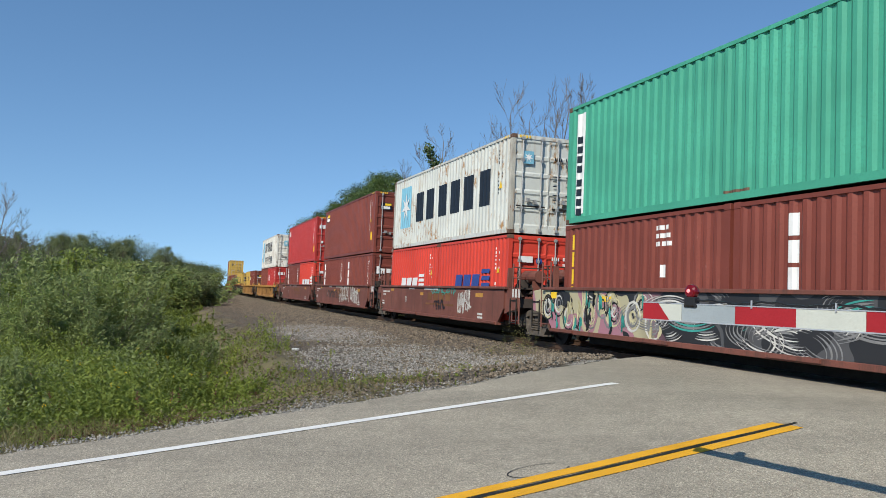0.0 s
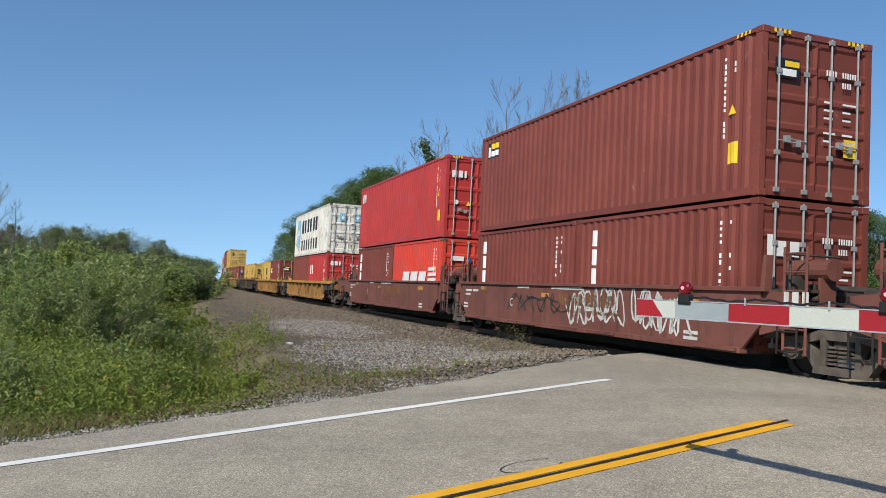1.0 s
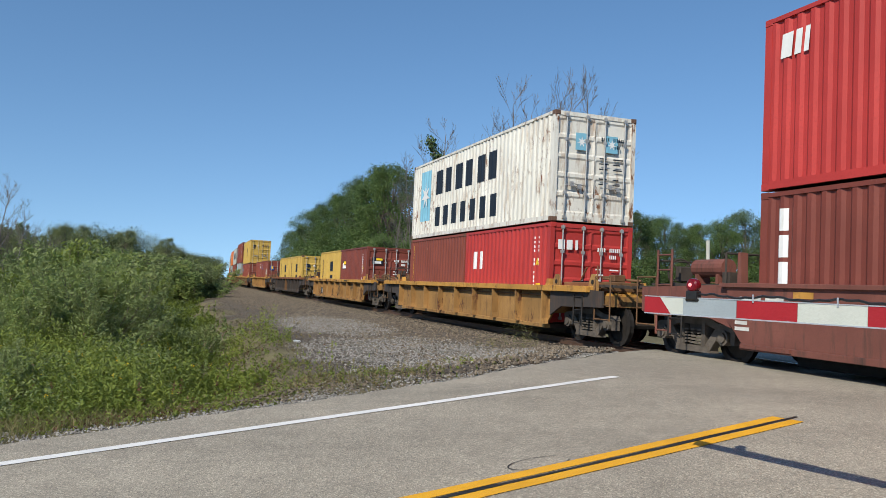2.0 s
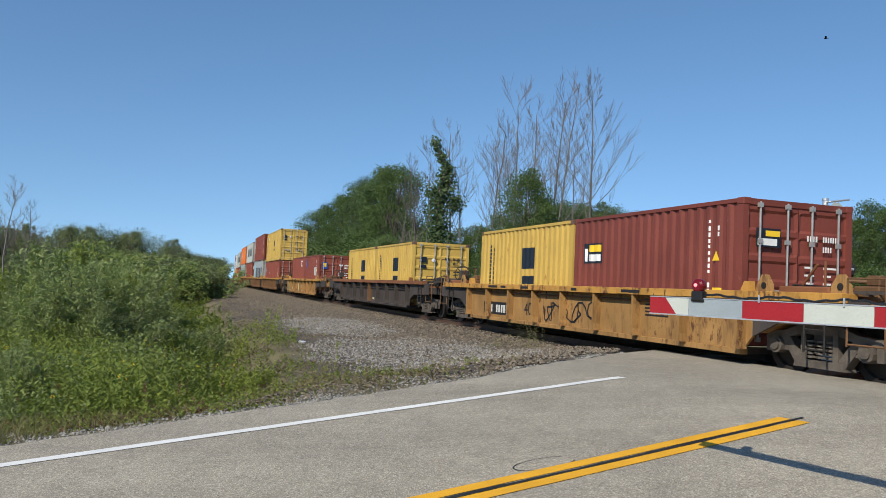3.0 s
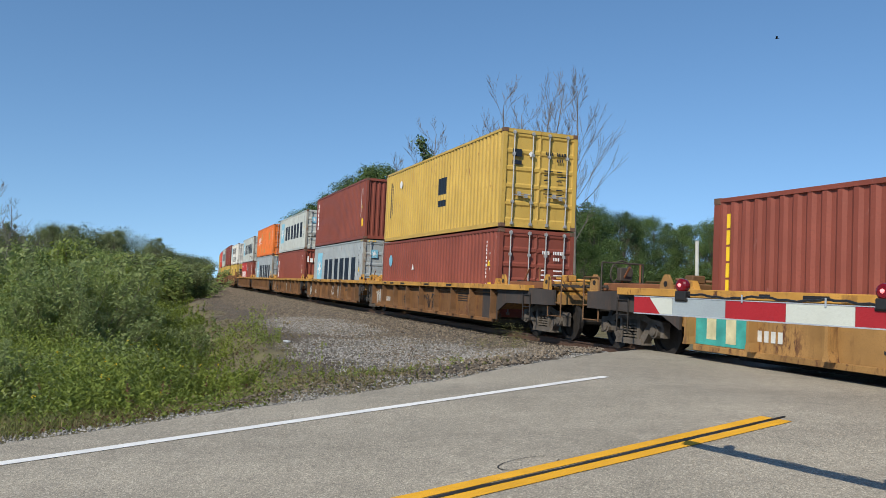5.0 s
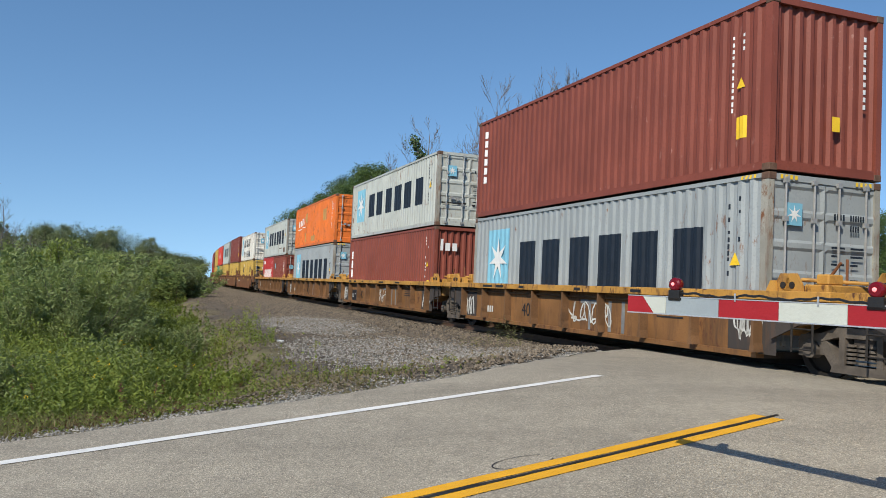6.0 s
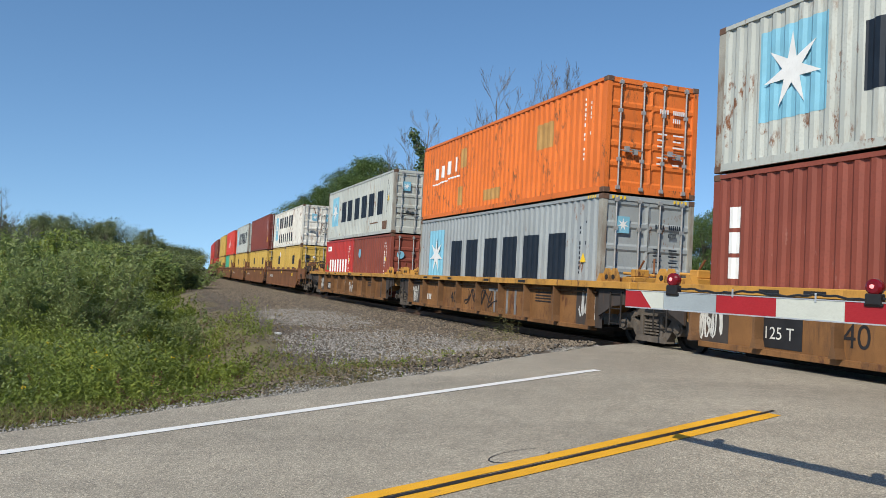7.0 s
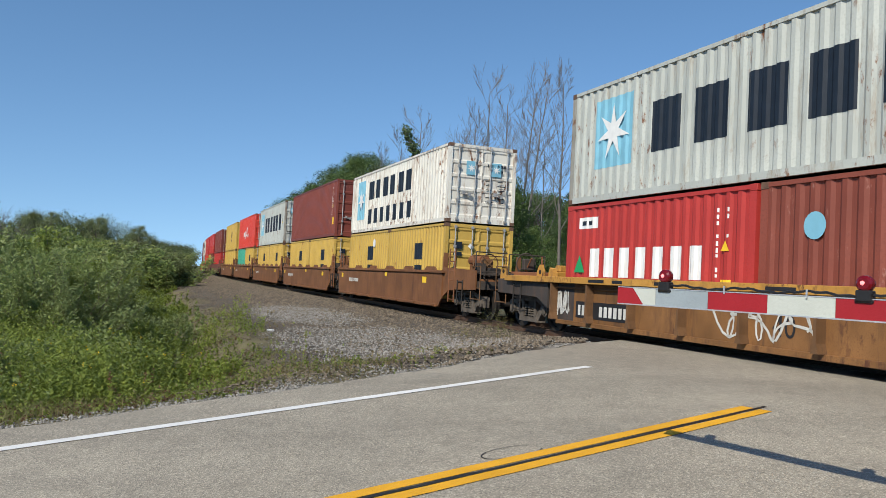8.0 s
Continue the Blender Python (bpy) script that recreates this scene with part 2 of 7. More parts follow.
# ---- the track's line ----
KNOTS = [(-10.0, 0.0194), (20.0, 0.3391), (60.0, 0.3514), (120.0, 0.6480), (220.0, 0.6632), (330.0, 0.6632)]
A0, X0, Y0 = radians(-19.4142), 2.4422, 25.0
STEP, S_LO, S_HI = 0.5, -330.0, 640.0
_s = np.arange(S_LO, S_HI, STEP)
_k = np.interp(_s, [a for a, b in KNOTS], [b for a, b in KNOTS]) / 1000.0
_k[_s < -12] = 0.0
_i0 = int(round(-S_LO / STEP))
_a = np.cumsum(_k) * STEP
_a += A0 - _a[_i0]
_x = np.cumsum(np.sin(_a)) * STEP
_y = np.cumsum(np.cos(_a)) * STEP
_x += X0 - _x[_i0]
_y += Y0 - _y[_i0]


def line(s):
    """Place and heading (towards growing s) of the track's centre line."""
    return float(np.interp(s, _s, _x)), float(np.interp(s, _s, _y)), float(np.interp(s, _s, _a))


def beside(s, d, z=0.0):
    """A point d metres to the camera's side of the centre line."""
    x, y, a = line(s)
    return Vector((x - d * math.cos(a), y + d * math.sin(a), z))


def off_track(px, py):
    """Signed distances of many points from the centre line (camera's side positive), and their s."""
    px, py = np.asarray(px, float), np.asarray(py, float)
    best = np.zeros(px.shape, int)
    dmin = np.full(px.shape, 1e18)
    for i in range(0, len(_s), 4):
        d = (px - _x[i]) ** 2 + (py - _y[i]) ** 2
        w = d < dmin
        best[w], dmin[w] = i, d[w]
    a = _a[best]
    return -(px - _x[best]) * np.cos(a) + (py - _y[best]) * np.sin(a), _s[best]


# ---- the road's line ----
PHI = radians(55.0)
RU = Vector((math.sin(PHI), math.cos(PHI)))   # along the road, towards the crossing
RN = Vector((RU.y, -RU.x))                    # across, towards the camera's shoulder
L_YELLOW, L_WHITE, L_EDGE, R_WHITE, R_EDGE = -4.45, -7.345, -8.25, -1.75, -1.0
U_CROSS = 12.4


def sstep(a, b, v):
    t = np.clip((v - a) / (b - a), 0, 1)
    return t * t * (3 - 2 * t)


def road_z(u):
    """Height of the road along its length: it climbs to the crossing and is level past it."""
    u = np.asarray(u, float)
    h = np.where(u < 0, np.maximum(0.0725 * u, -0.35), 0.0725 * u)
    return np.minimum(h, 0.575)


def edge_q(u):
    """The road's edge on the railway's side: it flares towards the crossing."""
    return np.interp(u, [1.0, 5.0, 6.5, 8.0, 10.5, 12.0, 13.5, 17.0, 22.0], [-8.25, -8.5, -8.62, -9.05, -10.25, -10.85, -11.2, -11.0, -8.25])


def hills(x, y):
    return (np.sin(x * 0.9 + 1.3 * np.sin(y * 0.37)) * np.sin(y * 0.8 + 1.1 * np.sin(x * 0.31)) * 0.06
            + np.sin(x * 0.23 + 2.0) * np.sin(y * 0.19) * 0.10)


def ground_z(x, y):
    x, y = np.asarray(x, float), np.asarray(y, float)
    d, s = off_track(x, y)
    u, q = x * RU.x + y * RU.y, x * RN.x + y * RN.y
    ad = np.abs(d)
    field = -0.55 + hills(x, y) + 0.0 * x
    lim = np.interp(s, [-20, 20, 60, 120], [8.4, 8.0, 6.4, 5.6]) + 0.35 * np.sin(s * 0.45) + 0.25 * np.sin(s * 1.3)
    gentle = 0.28 - 0.04 * np.maximum(ad - 2.0, 0) - 0.45 * np.maximum(ad - lim, 0)
    steep = 0.28 - 0.45 * np.maximum(ad - 2.2, 0)
    z = np.maximum(field, np.where(d > 0, gentle, steep))
    r = np.maximum(edge_q(u) - q, q - R_EDGE)
    w = sstep(4.0, 0.0, r)
    rz = road_z(u) - 0.05 + 0.02 * np.sin(x * 3.1) * np.sin(y * 2.7)
    z = z * (1 - w) + rz * w
    z = np.where(ad < 2.2, np.minimum(z, 0.26), z)
    z = np.where(r < -0.15, np.minimum(z, rz - 0.12), z)
    return z


# ---- ground, road, track ----
def sheet(name, xs, ys, zs, mat, kind="structure", label="", category=""):
    """A grid mesh from 2-d arrays of places."""
    h, w = xs.shape
    me = bpy.data.meshes.new(name)
    idx = np.arange(h * w).reshape(h, w)
    quads = np.stack([idx[:-1, :-1], idx[1:, :-1], idx[1:, 1:], idx[:-1, 1:]], -1).reshape(-1, 4)
    me.from_pydata(np.stack([xs, ys, zs], -1).reshape(-1, 3).tolist(), [], quads.tolist())
    me.materials.append(mat)
    smooth(me)
    return tagged(new(name, me), label, category, kind=kind)


def ground_material():
    m = material("weedy_soil", (0.135, 0.118, 0.062), 0.95, var=0.35, scale=0.9, fine=22, bump=0.7, dirt=0.8, dirt_color=(0.19, 0.155, 0.115))
    return m


def build_ground():
    rr = np.concatenate([np.linspace(0.05, 40, 130), np.geomspace(40.5, 4500, 70)])
    th = np.linspace(0, 2 * np.pi, 300)
    R, T = np.meshgrid(rr, th, indexing="ij")
    x, y = -2 + R * np.sin(T), 12 + R * np.cos(T)
    z = ground_z(x, y)
    far = sstep(120, 600, R)
    z = z * (1 - far) - 0.6 * far
    sheet("ground", x, y, z, ground_material(), label="weedy brown soil and dry grass beside the railway", category="ground")


def asphalt_material():
    m = bpy.data.materials.new("worn_asphalt")
    m.use_nodes = True
    n, l = m.node_tree.nodes, m.node_tree.links
    bs = n["Principled BSDF"]
    tc = n.new("ShaderNodeTexCoord")

    def noise_of(scale, detail, rough=0.5):
        t = n.new("ShaderNodeTexNoise")
        t.inputs["Scale"].default_value, t.inputs["Detail"].default_value, t.inputs["Roughness"].default_value = scale, detail, rough
        l.new(tc.outputs["Object"], t.inputs["Vector"])
        return t.outputs[0]

    def ramp(src, stops):
        r = n.new("ShaderNodeValToRGB")
        while len(r.color_ramp.elements) < len(stops):
            r.color_ramp.elements.new(0.5)
        for e, (p, c) in zip(r.color_ramp.elements, stops):
            e.position, e.color = p, (c, c * 0.968, c * 0.905, 1)
        l.new(src, r.inputs[0])
        return r.outputs[0]

    def mix(a, b, f, blend):
        x = n.new("ShaderNodeMix")
        x.data_type, x.blend_type = "RGBA", blend
        x.inputs[0].default_value = f
        l.new(a, x.inputs[6])
        l.new(b, x.inputs[7])
        return x.outputs[2]

    vor = n.new("ShaderNodeTexVoronoi")
    vor.inputs["Scale"].default_value = 105
    l.new(tc.outputs["Object"], vor.inputs["Vector"])
    grain = ramp(vor.outputs["Color"], [(0.06, 0.17), (0.3, 0.32), (0.62, 0.38), (0.93, 0.66)])
    col = mix(grain, ramp(noise_of(0.45, 4), [(0.3, 0.80), (0.7, 1.0)]), 1.0, "MULTIPLY")
    col = mix(col, ramp(noise_of(3.5, 6, 0.7), [(0.35, 0.80), (0.6, 1.0)]), 0.8, "MULTIPLY")
    # long traffic bands
    mp = n.new("ShaderNodeMapping")
    mp.inputs["Rotation"].default_value = (0, 0, PHI - math.pi / 2)
    mp.inputs["Scale"].default_value = (0.06, 1.1, 1)
    l.new(tc.outputs["Object"], mp.inputs[0])
    band = n.new("ShaderNodeTexNoise")
    band.inputs["Scale"].default_value = 1.0
    l.new(mp.outputs[0], band.inputs["Vector"])
    col = mix(col, ramp(band.outputs[0], [(0.35, 0.82), (0.65, 1.0)]), 0.8, "MULTIPLY")
    # thin cracks
    vc = n.new("ShaderNodeTexVoronoi")
    vc.feature = "DISTANCE_TO_EDGE"
    vc.inputs["Scale"].default_value = 0.32
    wob = n.new("ShaderNodeTexNoise")
    wob.inputs["Scale"].default_value, wob.inputs["Detail"].default_value = 2.0, 4
    l.new(tc.outputs["Object"], wob.inputs["Vector"])
    ad = n.new("ShaderNodeMixRGB")
    ad.inputs[0].default_value = 0.25
    l.new(tc.outputs["Object"], ad.inputs[1])
    l.new(wob.outputs["Color"], ad.inputs[2])
    l.new(ad.outputs[0], vc.inputs["Vector"])
    col = mix(col, ramp(vc.outputs[0], [(0.0, 0.6), (0.004, 1.0)]), 0.25, "MULTIPLY")
    l.new(col, bs.inputs["Base Color"])
    bs.inputs["Roughness"].default_value = 0.85
    bp = n.new("ShaderNodeBump")
    bp.inputs["Strength"].default_value, bp.inputs["Distance"].default_value = 0.35, 0.008
    l.new(vor.outputs["Distance"], bp.inputs["Height"])
    l.new(bp.outputs[0], bs.inputs["Normal"])
    return m


def along(u, q, z=0.0):
    return Vector((RU.x * u + RN.x * q, RU.y * u + RN.y * q, z))


def strip(name, us, q0, q1, lift, mat, label, category, kind="structure", wob=0.0, seed=1, thick=0.0):
    """A band of the road between two offsets, laid on its surface."""
    rng = np.random.RandomState(seed)
    us = np.asarray(us, float)
    n = 2 if abs(q1 - q0) < 1 else 15
    qs = np.linspace(q0, q1, n)
    U, Q = np.meshgrid(us, qs, indexing="ij")
    if wob:
        j = np.cumsum(rng.normal(0, wob, len(us)))
        j -= np.linspace(j[0], j[-1], len(us))
        Q = Q + j[:, None] * 0.5
        Q[:, 0] += rng.normal(0, wob * 0.6, len(us))
        Q[:, -1] += rng.normal(0, wob * 0.6, len(us))
    x, y = RU.x * U + RN.x * Q, RU.y * U + RN.y * Q
    return sheet(name, x, y, road_z(U) + lift, mat, kind, label, category)


def build_road():
    asphalt = asphalt_material()
    rng = np.random.RandomState(1)
    us = np.concatenate([np.linspace(-220, -8, 40), np.arange(-7.6, 8, 0.2), np.arange(8, 18, 0.08), np.arange(18, 40, 0.5), np.linspace(41, 260, 50)])
    U, F = np.meshgrid(us, np.linspace(0, 1, 70), indexing="ij")
    lo = edge_q(us) + np.convolve(rng.normal(0, 0.07, len(us) + 4), np.ones(5) / 5, "valid") + rng.normal(0, 0.012, len(us))
    hi = R_EDGE + rng.normal(0, 0.03, len(us))
    Q = lo[:, None] * (1 - F) + hi[:, None] * F
    x, y = RU.x * U + RN.x * Q, RU.y * U + RN.y * Q
    d, _ = off_track(x, y)
    z = road_z(U) - 0.085 * sstep(0.94, 0.86, d) + 0.010 * np.sin(x * 1.7 + 0.6 * np.sin(y)) * sstep(8.0, 10.0, U) * sstep(0.9, 1.5, d)
    z[:, 0] -= 0.03
    sheet("road", x, y, z, asphalt, "structure", "worn grey asphalt road climbing to the railway crossing", "road")
    yellow = material("yellow_road_paint", (0.72, 0.36, 0.02), 0.7, var=0.12, scale=3, fine=120, bump=0.25, dirt=0.3, dirt_color=(0.30, 0.22, 0.12))
    white = material("white_road_paint", (0.72, 0.71, 0.68), 0.7, var=0.1, scale=3, fine=120, bump=0.25, dirt=0.3, dirt_color=(0.35, 0.33, 0.30))
    tar = material("black_crack_sealant", (0.022, 0.020, 0.018), 0.5, var=0.3, scale=6, bump=0.1)
    yu = np.arange(-60, 7.3, 0.25)
    strip("centre_line", yu, L_YELLOW - 0.165, L_YELLOW - 0.034, 0.006, yellow, "solid yellow centre line painted on asphalt", "road marking", wob=0.002)
    strip("centre_line", np.arange(-60, 7.45, 0.25), L_YELLOW + 0.034, L_YELLOW + 0.165, 0.006, yellow, "solid yellow centre line painted on asphalt", "road marking", wob=0.002, seed=2)
    strip("crack_sealant", np.arange(-12, 7.6, 0.2), L_YELLOW - 0.020, L_YELLOW + 0.018, 0.009, tar, "black tar seam between the yellow lines", "road marking", wob=0.006, seed=3)
    strip("edge_line", np.arange(-60, 8.1, 0.25), L_WHITE - 0.068, L_WHITE + 0.068, 0.006, white, "white edge line painted on asphalt", "road marking", wob=0.002, seed=4)
    strip("edge_line", np.arange(-60, 5.0, 0.25), R_WHITE - 0.055, R_WHITE + 0.055, 0.006, white, "white edge line painted on asphalt", "road marking", wob=0.002, seed=5)
    # an old round tar mark by the centre line
    bm = bmesh.new()
    c = along(4.3, L_YELLOW - 0.27)
    ring = []
    for i in range(30):
        a = 0.5 + i / 29 * 5.2
        p = [c.x + RU.x * 0.30 * math.cos(a) * r + RN.x * 0.14 * math.sin(a) * r for r in (1.0, 0.955)]
        w = [c.y + RU.y * 0.30 * math.cos(a) * r + RN.y * 0.14 * math.sin(a) * r for r in (1.0, 0.955)]
        ring.append([bm.verts.new((p[k], w[k], float(road_z(p[k] * RU.x + w[k] * RU.y)) + 0.005)) for k in (0, 1)])
    for a, b in zip(ring, ring[1:]):
        bm.faces.new((a[0], a[1], b[1], b[0]))
    ob = new("tar_ring", mesh_of("tar_ring", bm, tar))
    tagged(ob, "thin black ring of tar on the asphalt", "road marking", kind="structure")


def sweep(s_list, profile, closed=True):
    """Verts and faces of a profile of (d, z) swept along the track."""
    verts, faces, k = [], [], len(profile)
    for s in s_list:
        x, y, a = line(s)
        ca, sa = math.cos(a), math.sin(a)
        verts += [(x - d * ca, y + d * sa, z) for d, z in profile]
    for i in range(len(s_list) - 1):
        for j in range(k if closed else k - 1):
            a, b = i * k + j, i * k + (j + 1) % k
            faces.append((a, b, b + k, a + k))
    return verts, faces


def build_track():
    ss = np.concatenate([np.arange(-320, -30, 6), np.arange(-30, 120, 2.0), np.arange(120, 630, 5.0)])
    for side in (-1, 1):
        c = 0.7525 * side
        web = [(c - 0.07, RAIL - 0.17), (c + 0.07, RAIL - 0.17), (c + 0.07, RAIL - 0.155), (c + 0.01, RAIL - 0.14), (c + 0.01, RAIL - 0.045), (c + 0.036, RAIL - 0.035),
               (c + 0.036, RAIL - 0.006), (c - 0.036, RAIL - 0.006), (c - 0.036, RAIL - 0.035), (c - 0.01, RAIL - 0.045), (c - 0.01, RAIL - 0.14), (c - 0.07, RAIL - 0.155)]
        rail = thing("rail", "rust-brown steel rail with a polished running surface", "rail", "rails", "structure")
        for nm, prof, mat in (("rail_web", web, M_RAIL), ("rail_head", [(c - 0.034, RAIL - 0.0055), (c + 0.034, RAIL - 0.0055), (c + 0.03, RAIL), (c - 0.03, RAIL)], M_RAILTOP)):
            v, f = sweep(ss, prof)
            me = bpy.data.meshes.new(nm)
            me.from_pydata(v, [], f)
            me.materials.append(mat)
            part(nm, me, None, rail)
    # timber flangeway panels and asphalt between the rails at the crossing
    deck = thing("crossing_deck", "asphalt and timber infill level with the rails", "crossing", kind="structure")
    sc = -16.8
    asph = bpy.data.materials["worn_asphalt"]
    for nm, d0, d1, mat in (("infill", -0.62, 0.62, asph), ("apron", 0.84, 2.6, asph), ("apron", -2.6, -0.84, asph)):
        v, f = sweep(np.arange(sc - 7.5, sc + 5.2, 0.8), [(d0, 0.2), (d1, 0.2), (d1, RAIL - 0.012), (d0, RAIL - 0.012)])
        me = bpy.data.meshes.new(nm)
        me.from_pydata(v, [], f)
        me.materials.append(mat)
        part(nm, me, None, deck)
    # ballast bed
    sl = np.concatenate([np.arange(-320, -26, 6), np.arange(-26, 60, 0.5), np.arange(60, 630, 4.0)])
    dl = np.array([-6, -4.2, -3.2, -2.6, -2.1, -1.8, -1.2, -0.6, 0, 0.6, 1.2, 1.8, 2.1, 2.5, 3.0, 3.5, 4.2, 5.0, 6.0, 7.0, 8.0, 9.0])
    S, D = np.meshgrid(sl, dl, indexing="ij")
    x, y, a = np.interp(S, _s, _x), np.interp(S, _s, _y), np.interp(S, _s, _a)
    x, y = x - D * np.cos(a), y + D * np.sin(a)
    z = ground_z(x, y)
    lim = np.where(D > 0, np.interp(S, [-20, 20, 60, 120], [7.4, 7.4, 6.2, 5.4]), 3.6) + 0.5 * np.sin(S * 0.7)
    z = z + np.where(np.abs(D) < 2.0, 0.06, 0.06) - 0.35 * sstep(0, 1.6, np.abs(D) - lim)
    u, q = x * RU.x + y * RU.y, x * RN.x + y * RN.y
    z = np.where((q > edge_q(u) + 0.1) & (q < R_EDGE + 0.3), z - 0.25, z)
    gravel = material("ballast_gravel", (0.10, 0.085, 0.068), 0.95, var=0.4, scale=2.0, fine=30, bump=0.9, dirt=0.4, dirt_color=(0.085, 0.068, 0.052))
    bed = sheet("ballast_bed", x, y, z, gravel, label="grey-brown crushed stone ballast bed", category="ballast")
    # near ties one by one, far ties joined
    bm = boxm((-0.115, 0.115, -1.3, 1.3, -0.18, 0.0), bevel=0.012)
    me = mesh_of("tie", bm, M_TIE)
    tie_set = thing("tie_set", "dark creosoted timber sleepers under the rails", "sleepers", kind="structure")
    far_v, far_f = [], []
    for i in range(-80, 480):
        s = i * 0.52
        if sc - 7 < s < sc + 5:
            continue
        p = beside(s, 0, RAIL - 0.172)
        a = line(s)[2]
        m = Matrix.Translation(p) @ Matrix.Rotation(math.pi / 2 - a, 4, "Z")
        if 0 <= i <= 190 or -80 <= i < -44:
            ob = new("tie", me)
            ob.parent = tie_set
            ob.matrix_basis = m
        else:
            b = len(far_v)
            far_v += [tuple(m @ Vector((x_, y_, z_))) for x_ in (-0.115, 0.115) for y_ in (-1.3, 1.3) for z_ in (-0.18, 0)]
            far_f += [tuple(b + k for k in q) for q in ((0, 1, 3, 2), (4, 6, 7, 5), (0, 4, 5, 1), (2, 3, 7, 6), (1, 5, 7, 3))]
    me = bpy.data.meshes.new("far_ties")
    me.from_pydata(far_v, [], far_f)
    me.materials.append(M_TIE)
    part("far_ties", me, None, tie_set)["kind"] = "stuff"


def stones(name, x, y, z, size, mat, label, category, seed):
    """Many small angular stones in one mesh."""
    rng = np.random.RandomState(seed)
    n = len(x)
    base = np.array([(1, 0, 0), (-1, 0, 0), (0, 1, 0), (0, -1, 0), (0, 0, 1), (0, 0, -0.5)], float)
    f = np.array([(0, 2, 4), (2, 1, 4), (1, 3, 4), (3, 0, 4), (2, 0, 5), (1, 2, 5), (3, 1, 5), (0, 3, 5)])
    v = base[None] * rng.uniform(0.55, 1.2, (n, 6, 1)) * size[:, None, None]
    v[:, :, 2] *= rng.uniform(0.5, 1.0, (n, 1))
    a = rng.uniform(0, 6.28, n)
    c, s_ = np.cos(a)[:, None], np.sin(a)[:, None]
    tilt = rng.normal(0, 0.35, (n, 1))
    vx, vy, vz = v[:, :, 0], v[:, :, 1], v[:, :, 2]
    vz = vz + tilt * vx
    v = np.stack([vx * c - vy * s_ + x[:, None], vx * s_ + vy * c + y[:, None], vz + z[:, None]], -1)
    me = bpy.data.meshes.new(name)
    me.from_pydata(v.reshape(-1, 3).tolist(), [], (f[None] + 6 * np.arange(n)[:, None, None]).reshape(-1, 3).tolist())
    me.materials.append(mat)
    return tagged(new(name, me), label, category, kind="stuff")


def pale(s, d, rng):
    """Where the pale grit lies, with a ragged edge."""
    e = np.minimum(((s - 4.0) / 5.0) ** 2 + ((d - 5.2) / 1.5) ** 2, ((s + 6.4) / 4.2) ** 2 + ((d - 5.4) / 2.1) ** 2)
    return e + rng.normal(0, 0.40, len(s)) + 0.35 * np.sin(s * 2.1) * np.sin(d * 2.7) < 1.0


def build_ballast():
    rng = np.random.RandomState(5)
    n = 102000
    s = -17 + 144 * rng.uniform(0, 1, n) ** 2.0
    w = np.interp(s, [-17, -9, -6, 20, 60, 120], [9.6, 9.2, 8.6, 8.2, 6.8, 5.8])
    d = -1.6 + rng.uniform(0, 1, n) * (w + 1.9) + rng.normal(0, 0.3, n)
    x, y, a = np.interp(s, _s, _x), np.interp(s, _s, _y), np.interp(s, _s, _a)
    x, y = x - d * np.cos(a), y + d * np.sin(a)
    u, q = x * RU.x + y * RU.y, x * RN.x + y * RN.y
    keep = (q < edge_q(u) - 0.0) & ~(pale(s, d, rng) & (rng.uniform(0, 1, n) < 0.6))
    x, y, s, d = x[keep], y[keep], s[keep], d[keep]
    z = ground_z(x, y) + 0.065
    size = rng.uniform(0.020, 0.050, len(x)) * (1 + np.maximum(s, 0) / 110) * (1 - 0.45 * sstep(5.5, 7.0, d))
    stones("ballast_stones", x, y, z, size, M_STONE, "loose grey-brown crushed stones on the railway embankment", "gravel", 6)
    n = 52000
    s, d = rng.uniform(-12, 11, n), rng.uniform(2.6, 8.4, n)
    x, y, a = np.interp(s, _s, _x), np.interp(s, _s, _y), np.interp(s, _s, _a)
    x, y = x - d * np.cos(a), y + d * np.sin(a)
    u, q = x * RU.x + y * RU.y, x * RN.x + y * RN.y
    keep = (q < edge_q(u) - 0.03) & pale(s, d, rng) & (rng.uniform(0, 1, n) < 0.8)
    x, y = x[keep], y[keep]
    stones("grit", x, y, ground_z(x, y) + 0.066, rng.uniform(0.012, 0.032, len(x)), M_GRIT, "pale limestone grit spread beside the track", "gravel", 7)
    # fine gravel worn off the road's edge
    n = 30000
    u, e = rng.uniform(-4.0, 12.0, n), 2.4 * rng.uniform(0, 1, n) ** 1.6
    q = edge_q(u) - e
    x, y = RU.x * u + RN.x * q, RU.y * u + RN.y * q
    keep = (rng.uniform(0, 1, n) < 0.25 + 0.75 * (0.5 + 0.5 * np.sin(x * 2.3 + 1.7 * np.sin(y * 1.9)))) & (off_track(x, y)[0] > 2.2)
    x, y = x[keep], y[keep]
    stones("roadside_gravel", x, y, ground_z(x, y) + 0.012, rng.uniform(0.007, 0.024, len(x)), M_GRIT, "fine pale gravel strewn along the asphalt's edge", "gravel", 8)


build_ground()
build_road()
build_track()
build_ballast()


# ---- containers ----
CW, L40, L20 = 2.438, 12.192, 6.058
H8, H9 = 2.591, 2.896
PITCH, DEEP = 0.278, 0.036


